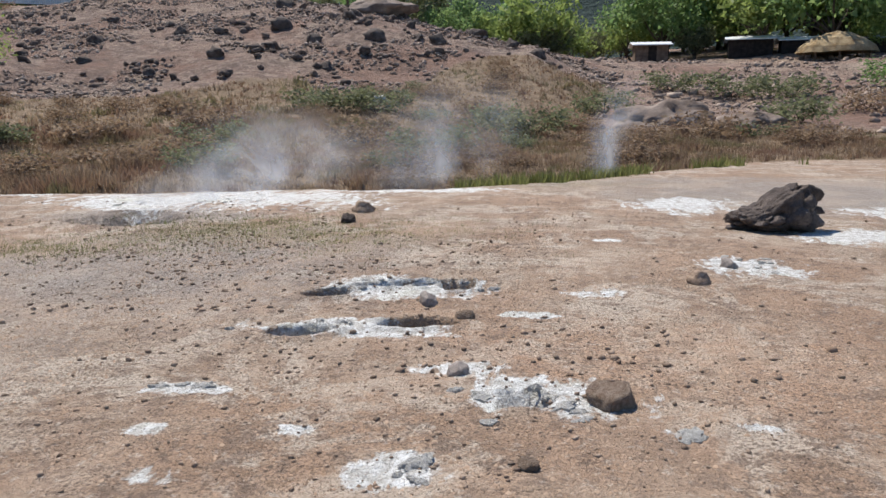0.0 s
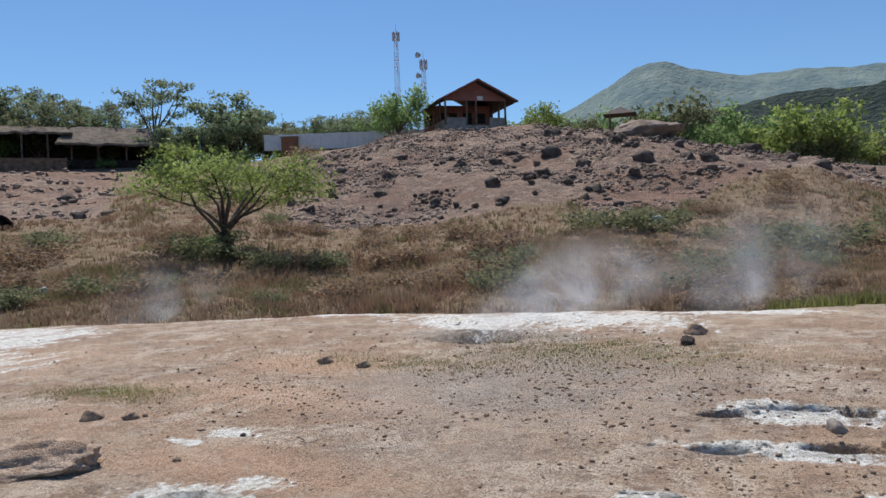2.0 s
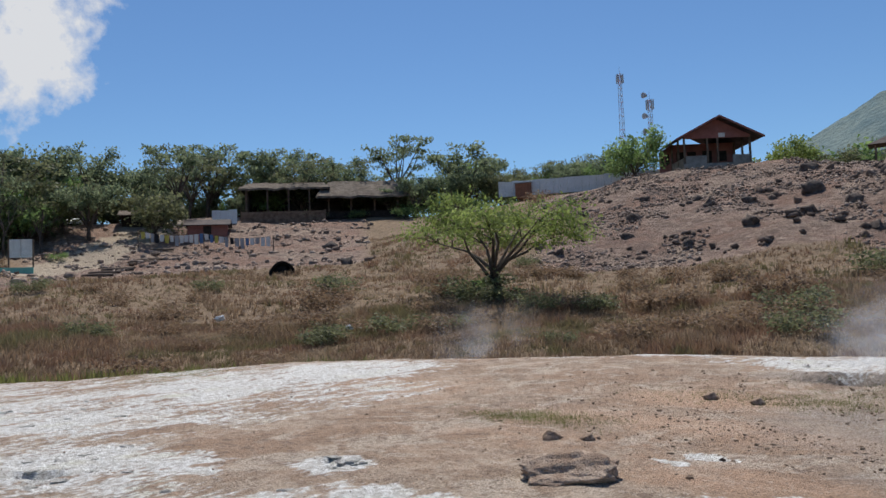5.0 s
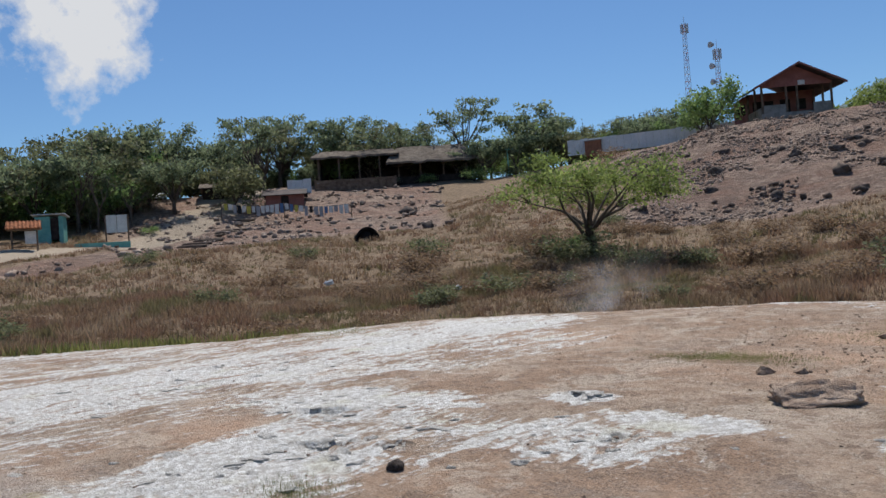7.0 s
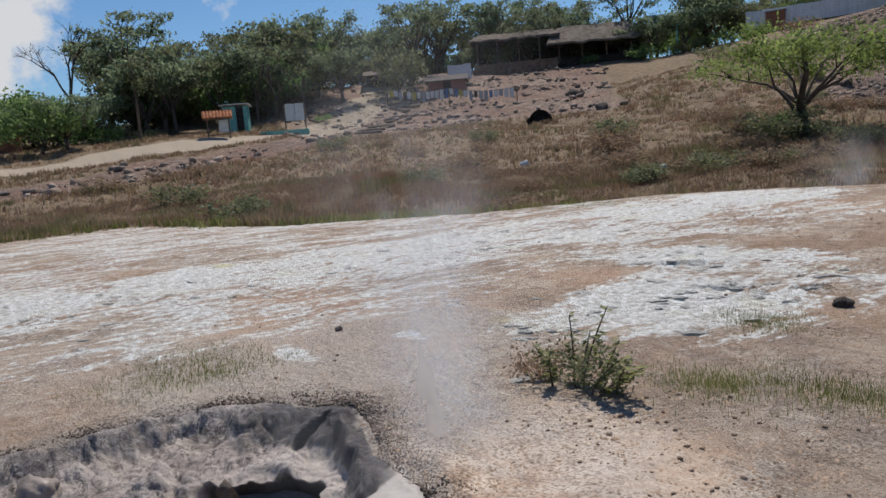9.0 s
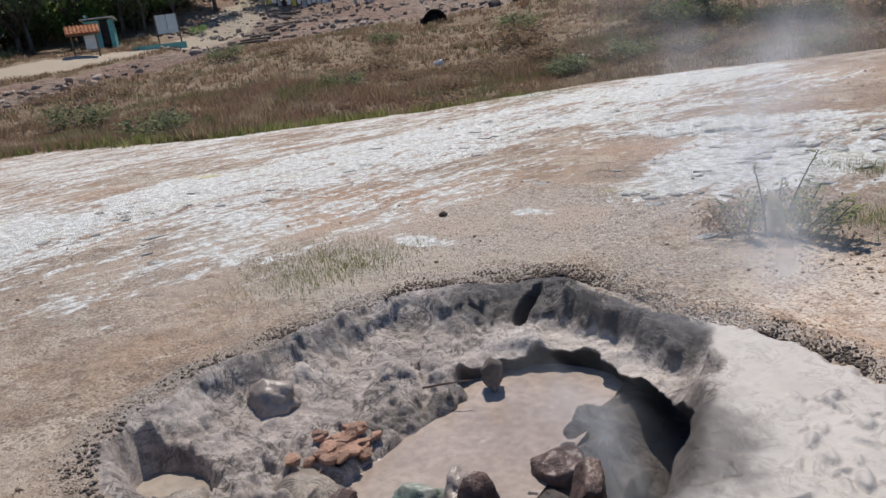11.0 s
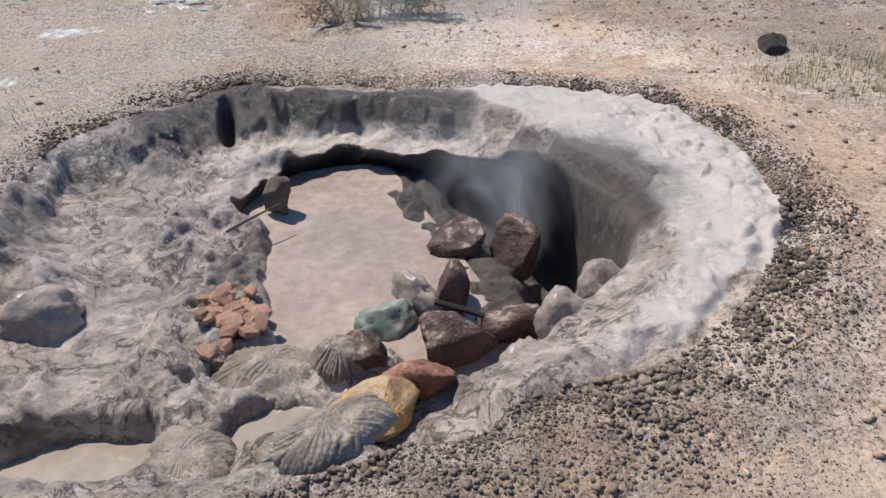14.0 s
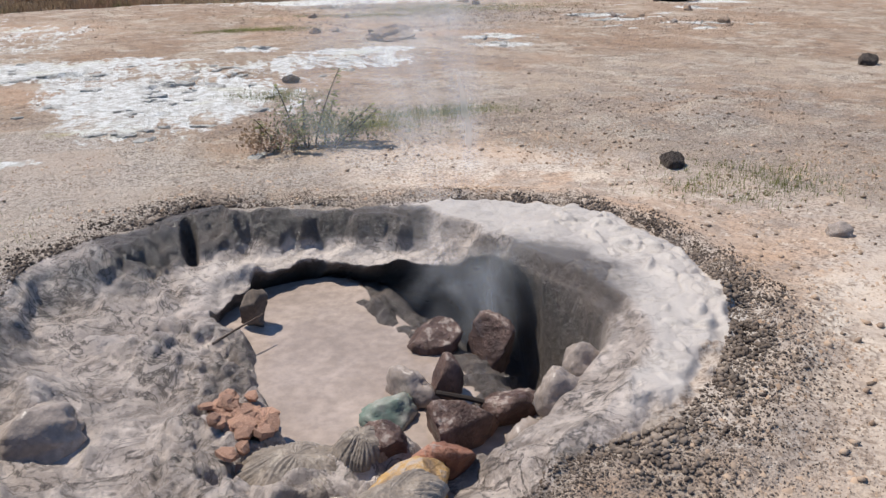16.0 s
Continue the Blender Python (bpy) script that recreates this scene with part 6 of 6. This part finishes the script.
def kiosk():
    h = anchor("notice_kiosk", -69.0, 13.6, 72, 4.15)
    for x in (0, 1.75):
        block("post", h, M_WOOD, (x - .06, -.06, -.4, x + .06, .06, 1.9))
    block("board", h, M_WHITE, (.9, -.03, .75, 1.68, .03, 1.75), label="white notice board")
    block("rail", h, M_WOOD, (.07, -.04, .5, 1.68, .04, .58))
    block("roof_frame", h, M_WOOD, (-.3, -.6, 1.84, 2.05, .6, 1.9))
    for row in range(5):
        for k in range(9):
            for side in (-1, 1):
                s = Shape()
                x = -.35 + k * .27
                y0, y1 = side * (.78 - row * .155), side * (.60 - row * .155)
                z0, z1 = 1.93 + row * .12, 2.08 + row * .12
                s.add([(x, y0, z0), (x + .13, y0, z0 + .08), (x + .26, y0, z0), (x, y1, z1), (x + .13, y1, z1 + .08), (x + .26, y1, z1), (x, y0, z0 - .04), (x + .13, y0, z0 + .03), (x + .26, y0, z0 - .04)],
                      [(0, 1, 4, 3), (1, 2, 5, 4), (0, 6, 7, 1), (1, 7, 8, 2)])
                part("tile", s.mesh("tile", M_TILE), h)
    tagged(h, "small notice kiosk with a clay-tiled roof beside the track", "kiosk")


kiosk()


def signboard():
    h = anchor("signboard", -74.4, 22.6, 62, 5.0)
    for x in (0, 1.9):
        block("post", h, M_WOOD, (x - .06, -.05, -.5, x + .06, .05, 2.5))
    block("panel", h, M_WHITE, (.07, -.03, .9, .93, .03, 2.5), label="blank white panel")
    block("panel", h, M_WHITE, (.97, -.03, .9, 1.83, .03, 2.5), label="blank white panel")
    tagged(h, "white two-panel signboard on posts beside the track", "sign")


signboard()


def trough():
    h = anchor("trough", -71.4, 18.9, 70, 4.25)
    block("wall", h, M_TURQ, (0, 0, -.4, 4.4, .18, .62), (0, 1.3, -.4, 4.4, 1.48, .62), (0, .18, -.4, .18, 1.3, .62), (4.22, .18, -.4, 4.4, 1.3, .62))
    block("bottom", h, M_CONCRETE, (.18, .18, -.3, 4.22, 1.3, .1))
    tagged(h, "pale turquoise concrete trough at the track's edge", "trough")


trough()


def brick_wall_house():
    h = anchor("brick_building", -77.5, -6.2, 84, 4.2)
    block("wall", h, M_BRICK, (0, 0, -.8, 6.5, .2, 2.55), (6.3, .2, -.8, 6.5, 5, 2.55), (0, 4.8, -.8, 6.3, 5, 2.55), (0, .2, -.8, .2, 4.8, 2.55))
    for r in range(20):
        for k in range(14):
            s = Shape().box(0, -.035, 0, .43, .0, .13)
            part("brick", s.mesh("brick", M_BRICK), h, "", Matrix.Translation((.02 + k * .46 + (.2 if r % 2 else 0) - (.2 if k == 13 and r % 2 else 0), -.004, -.35 + r * .145)))
    block("roof", h, M_SHEET, (-.3, -.3, 2.553, 6.8, 5.3, 2.65))
    tagged(h, "unplastered brick building at the edge of the wood", "building")


brick_wall_house()


def hut(name, x, y, z, turn, w, d, tall, wall, roof, label, rise=.7):
    h = anchor(name, x, y, turn, z)
    block("wall", h, wall, (0, 0, -.8, w, .12, tall), (0, d - .12, -.8, w, d, tall), (0, .12, -.8, .12, d - .12, tall), (w - .12, .12, -.8, w, d - .12, tall))
    block("door", h, M_SHADE, (w * .4, -.04, 0, w * .4 + .85, -.003, min(1.9, tall - .15)))
    s = Shape()
    slab_roof(s, ((-.4, -.6, tall - .05), (w + .4, -.6, tall - .05), (w + .4, d / 2, tall + rise), (-.4, d / 2, tall + rise)), .09)
    slab_roof(s, ((-.4, d / 2, tall + rise), (w + .4, d / 2, tall + rise), (w + .4, d + .6, tall - .05), (-.4, d + .6, tall - .05)), .09)
    part("roof", s.mesh("roof", roof), h)
    return tagged(h, label, "hut")


hut("hut", -78.4, 41.6, 8.1, 55, 4.2, 3, 1.7, M_REDPAINT, M_DARKROOF, "low red-walled hut half hidden by branches")
hut("hut", -87.2, 38.4, 9.6, 60, 4.5, 3.5, 2.0, M_SHADE, M_THATCH, "dark wooden hut with a grey roof beside the track")
hut("hut", -89.5, 22.0, 7.9, 66, 5.5, 3.5, 2.2, M_WOOD, M_SHEET, "wooden shed with a pale sheet roof under the trees")
hut("hut", -94.0, 31.0, 9.0, 66, 5.0, 3.5, 2.0, M_SHADE, M_SHEET, "dark shed with a sheet roof under the trees")
hut("hut", 9.6, 86.6, 6.5, 0, 3.4, 2.6, 2.0, M_WOOD, M_SHEET, "small wooden hut with a pale sheet roof below the wood", .35)
hut("hut", 20.0, 90.4, 7.3, -10, 4.5, 3, 1.9, M_SHADE, M_SHEET, "dark hut with a pale sheet roof below the wood", .4)
hut("hut", 25.0, 88.6, 7.1, -10, 3.2, 3, 1.8, M_SHADE, M_SHEET, "dark hut with a pale sheet roof below the wood", .4)
hut("hut", 33.5, 90.0, 7.3, -16, 5, 3, 1.8, M_SHADE, M_SHEET, "dark hut with a pale sheet roof below the wood", .4)


def straw_hut():
    h = anchor("straw_hut", 28.6, 83.2, -12, 6.2)
    s = Shape()
    n, rng = 22, random.Random(3)
    rings = [(3.3, .9), (3.0, 1.5), (2.1, 2.25), (1.0, 2.75), (.15, 2.95)]
    v = [(math.cos(k * math.tau / n) * r * 1.15, math.sin(k * math.tau / n) * r * .8, z + rng.uniform(-.08, .08)) for r, z in rings for k in range(n)]
    f = [(a * n + k, a * n + (k + 1) % n, (a + 1) * n + (k + 1) % n, (a + 1) * n + k) for a in range(4) for k in range(n)]
    s.add(v, f + [tuple(4 * n + k for k in range(n)), tuple(reversed(range(n)))])
    part("roof", s.mesh("roof", M_STRAW), h, "rounded straw thatch")
    for k in range(8):
        a = k * math.tau / 8
        x, y = math.cos(a) * 2.9, math.sin(a) * 2.0
        block("post", h, M_WOOD, (x - .07, y - .07, -.8, x + .07, y + .07, 1.1))
    tagged(h, "low round hut under pale straw thatch", "hut")


straw_hut()


def shelter():
    h = anchor("shelter", -19.0, 76.5, 10, 11.3)
    for x in (0, 2):
        for y in (0, 1.6):
            block("post", h, M_WOOD, (x - .06, y - .06, -1, x + .06, y + .06, 2.0))
    s = Shape()
    s.add([(-.6, -.6, 1.95), (2.6, -.6, 1.95), (2.6, 2.2, 1.95), (-.6, 2.2, 1.95), (1, .8, 2.8)], [(0, 1, 4), (1, 2, 4), (2, 3, 4), (3, 0, 4), (3, 2, 1, 0)])
    part("roof", s.mesh("roof", M_DARKROOF), h)
    tagged(h, "small open shelter with a dark pointed roof on the hill", "shelter")


shelter()

# washing on a line
CLOTH = [plain("cloth_" + n, tuple(v * .8 for v in c), c, .2, .9, .2) for n, c in (("white", (.78, .77, .75)), ("black", (.03, .03, .035)), ("blue", (.12, .22, .42)), ("yellow", (.62, .52, .12)), ("grey", (.42, .42, .44)), ("rose", (.5, .2, .24)))]


def clothesline():
    a, b = Vector((-77.0, 35.4, height(-77.0, 35.4) + 1.75)), Vector((-63.6, 42.4, height(-63.6, 42.4) + 1.65))
    names = ("white", "black", "blue", "yellow", "grey", "rose")
    for p in (a, a.lerp(b, .5), b):
        s = Shape().tube([(0, 0, -2.4), (0, 0, .1)], [.05, .04], 6)
        q = new("line_post", s.mesh("line_post", M_WOOD))
        q.location = p
        tagged(q, "thin wooden post holding the washing line", "post", "line posts")
    n = 27
    sag = [a.lerp(b, k / n) - Vector((0, 0, .35 * math.sin(math.pi * ((2 * k / n) % 1)))) for k in range(n + 1)]
    tagged(new("washing_line", Shape().tube(sag, [.012] * (n + 1), 4).mesh("washing_line", M_BARK)), "sagging washing line between posts", "line")
    rng = random.Random(9)
    for k in range(1, n):
        kind = rng.choice((0, 0, 0, 0, 0, 1, 2, 3, 4, 4, 5))
        p = sag[k]
        w, h = rng.uniform(.36, .52), rng.uniform(.6, 1.05)
        d = (b - a).normalized()
        side = Vector((-d.y, d.x, 0))
        v = []
        for r in range(4):
            for j in range(4):
                c = d * w * (j / 3 - .5) * (1 - .12 * r / 3) - Vector((0, 0, h * r / 3)) + side * (.05 * math.sin(j * 2.1 + k) * r / 3)
                v += [c, c + side * .012]
        f = []
        for r in range(3):
            for j in range(3):
                i = (r * 4 + j) * 2
                f += [(i, i + 2, i + 10, i + 8), (i + 1, i + 9, i + 11, i + 3)]
        ob = new("garment", Shape().add(v, f).mesh("garment", CLOTH[kind]))
        ob.location = p - Vector((0, 0, .01))
        tagged(ob, f"{names[kind]} garment hanging on the washing line", "clothes", "washing")


clothesline()


def black_mouth():
    """The black round mouth in the slope, with a near-black mound behind it."""
    s = Shape()
    n = 16
    ring = [(math.cos(k * math.pi / (n - 1)), math.sin(k * math.pi / (n - 1))) for k in range(n)]
    v = []
    for y, r in ((0, 1.0), (0, .86), (1.6, .8), (1.9, .4)):
        v += [(c * r, y, s2 * r * 1.25 - .1) for c, s2 in ring]
    f = [(a * n + k, a * n + k + 1, (a + 1) * n + k + 1, (a + 1) * n + k) for a in range(3) for k in range(n - 1)]
    f.append(tuple(3 * n + k for k in range(n)))
    s.add(v, f)
    h = anchor("round_mouth", -50.0, 33.6, 52, height(-50.0, 33.6) - .1)
    part("lining", s.mesh("lining", M_BLACK, True), h)
    part("mound", stone_mesh("mound", M_BLACK, 71, (1.1, 1.0, .95), 4, .3, .1), h, "near-black mound", Matrix.Translation((0, 1.15, -.35)))
    tagged(h, "black round mound with an arched mouth in the dry grass", "oven")


black_mouth()


def bag(name, x, y, size, seed):
    m = stone_mesh(name, plain("bag_plastic", (.70, .70, .70), (.82, .82, .82), .2, .4, .5, 6, .02), seed, (size, size * .6, size * .5), 4, .9, .25)
    tagged(placed(name, m, x, y, .4, "crumpled white plastic bag caught in the dry slope", "bag", z=height(x, y) + .35), "", "bag")


bag("plastic_bag", -8.1, 39.6, .45, 5)
bag("plastic_bag", -26.1, 19.6, .2, 6)
bag("plastic_bag", -33.0, 18.0, .28, 7)

# logs and kerb along the track
for k in range(9):
    rng = random.Random(k)
    x, y = -68.0 - k * 1.6 + rng.uniform(-.4, .4), 24.0 + k * 1.5
    s = Shape().tube([(-1.3, 0, .12), (0, .05, .14), (1.3, 0, .12)], [.14, .15, .12], 8)
    ob = new("log", s.mesh("log", M_WOOD))
    ob.matrix_basis = Matrix.Translation((x + 5.5, y + 1, height(x + 5.5, y + 1))) @ Matrix.Rotation(rng.uniform(-.3, .9), 4, "Z")
    tagged(ob, "weathered log lying at the track's edge", "log", "logs")
pole = new("pole", Shape().tube([(0, 0, -.5), (.1, 0, 3), (.05, 0, 6)], [.12, .11, .08], 7).mesh("pole", M_WOOD))
pole.location = (-72.0, 8.8, height(-72, 8.8))
tagged(pole, "bare wooden pole standing by the track", "pole")


# ---- distance ----
def backdrop(name, b0, b1, dist, tops, rough, material, label, seed):
    """A far range: its skyline rises to the given heights at even bearings."""
    n, rows = 260, 26
    b = np.radians(np.linspace(b0, b1, n))
    top = np.interp(np.linspace(0, 1, n), np.linspace(0, 1, len(tops)), tops)
    top = np.convolve(np.pad(top, 5, mode="edge"), np.ones(11) / 11, "valid")
    f = np.linspace(0, 1, rows)[:, None]
    d = dist * (1 + .45 * (f - 1))
    x, y = CX - np.sin(b)[None] * d, CY + np.cos(b)[None] * d
    z = -5 + (top[None] + 5) * f ** 1.2 + rough * f * fbm(x, y, dist * .09, 5, seed) + rough * .25 * np.abs(fbm(x, y, dist * .02, 4, seed + 9))
    s = Shape()
    s.add(np.stack([x, y, z], -1).reshape(-1, 3).tolist(), [(r * n + k + 1, r * n + k, (r + 1) * n + k, (r + 1) * n + k + 1) for r in range(rows - 1) for k in range(n - 1)])
    tagged(new(name, s.mesh(name, material, True)), label, "mountain", kind="structure")


# distance haze is mixed into the mountain scrub's bluish colour
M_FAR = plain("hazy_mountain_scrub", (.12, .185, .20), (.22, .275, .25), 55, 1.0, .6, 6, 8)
M_RIDGE = plain("dark_wooded_ridge", (.016, .032, .03), (.042, .062, .05), 14, 1.0, 1.0, 5, 4)
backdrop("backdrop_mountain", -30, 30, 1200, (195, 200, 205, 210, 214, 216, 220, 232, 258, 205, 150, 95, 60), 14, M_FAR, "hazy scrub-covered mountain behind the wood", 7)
backdrop("backdrop_ridge", -50, 18, 330, (54, 54, 52, 50, 52, 54, 53, 52, 49, 46, 40), 5, M_RIDGE, "dark wooded ridge below the mountain", 21)


# ---- steam, as thin drifting veils ----
def steam_material(name, strength, scale):
    n = Nodes(name)
    side, rise, _, _ = n.attribute("veil_place")
    across = n.span(n.math("ABSOLUTE", n.math("SUBTRACT", n.math("MULTIPLY", side, 2.0), 1.0)), 0.0, .95, 1.0, 0.0)
    up = n.math("MULTIPLY", n.span(rise, 0, .15), n.span(rise, .1, .97, 1.0, 0.0))
    curl = n.span(n.noise(scale, 4, .5, None, .6), .34, .72)
    alpha = n.math("MULTIPLY", n.math("MULTIPLY", across, up), n.math("MULTIPLY", curl, strength))
    d, t, tr = (n.n.new(k) for k in ("ShaderNodeBsdfDiffuse", "ShaderNodeBsdfTranslucent", "ShaderNodeBsdfTransparent"))
    d.inputs[0].default_value = t.inputs[0].default_value = (.88, .9, .93, 1)
    half, mix = n.n.new("ShaderNodeMixShader"), n.n.new("ShaderNodeMixShader")
    half.inputs[0].default_value = .5
    n.l.new(d.outputs[0], half.inputs[1]), n.l.new(t.outputs[0], half.inputs[2])
    n.l.new(alpha, mix.inputs[0]), n.l.new(tr.outputs[0], mix.inputs[1]), n.l.new(half.outputs[0], mix.inputs[2])
    n.l.new(mix.outputs[0], n.out.inputs["Surface"])
    return n.m


def steam(x, y, wide, tall, turn, lean, strength, scale, label, layers=3):
    m = steam_material("steam", strength, scale)
    root = new("steam_plume")
    root.matrix_basis = Matrix.Translation((x, y, height(x, y) - .05)) @ Matrix.Rotation(radians(turn), 4, "Z")
    for k in range(layers):
        s, nu, nv = Shape(), 14, 14
        v = []
        for j in range(nv + 1):
            f = j / nv
            for i in range(nu + 1):
                u = i / nu - .5
                spread = wide * (.55 + .45 * f)
                v.append((u * spread + lean * f ** 1.3 + .06 * wide * math.sin(5 * f + k * 2), (k - (layers - 1) / 2) * wide * .16 + .12 * wide * math.sin(4 * u + 3 * f + k), tall * f))
        s.add(v, [(j * (nu + 1) + i, j * (nu + 1) + i + 1, (j + 1) * (nu + 1) + i + 1, (j + 1) * (nu + 1) + i) for j in range(nv) for i in range(nu)])
        me = s.mesh("veil", m, True)
        place = [c for j in range(nv + 1) for i in range(nu + 1) for c in (i / nu, j / nv, 0, 1)]
        me.attributes.new("veil_place", "FLOAT_COLOR", "POINT").data.foreach_set("color", place)
        ob = part("veil", me, root)
        ob.visible_shadow = False
    tagged(root, label, "steam", kind="stuff")


steam(1.2, 21.6, 1.7, 2.8, 5, .7, .6, .9, "white steam column rising from a vent at the crust's edge")
steam(-3.0, 19.4, 5.4, 3.0, 8, 1.6, .52, .5, "white steam drifting from the crust's edge")
steam(-6.5, 18.6, 7.0, 2.2, 14, .8, .6, .6, "thin white steam drifting over the vent")
steam(-6.0, 14.6, 4.5, 1.0, 14, .6, .32, .9, "thin white steam over the dark vent")
steam(-16.3, 15.3, 4.6, 2.0, 40, 1.0, .45, .6, "thin steam drifting from the crust's edge", 2)
steam(-8.35, -2.75, 2.2, 2.6, 22, .0, .5, 1.0, "white steam rising from the mud pit")
steam(-8.35, -3.95, 1.1, 1.0, 22, -.1, .6, 2.0, "thin steam over the boiling mud", 2)
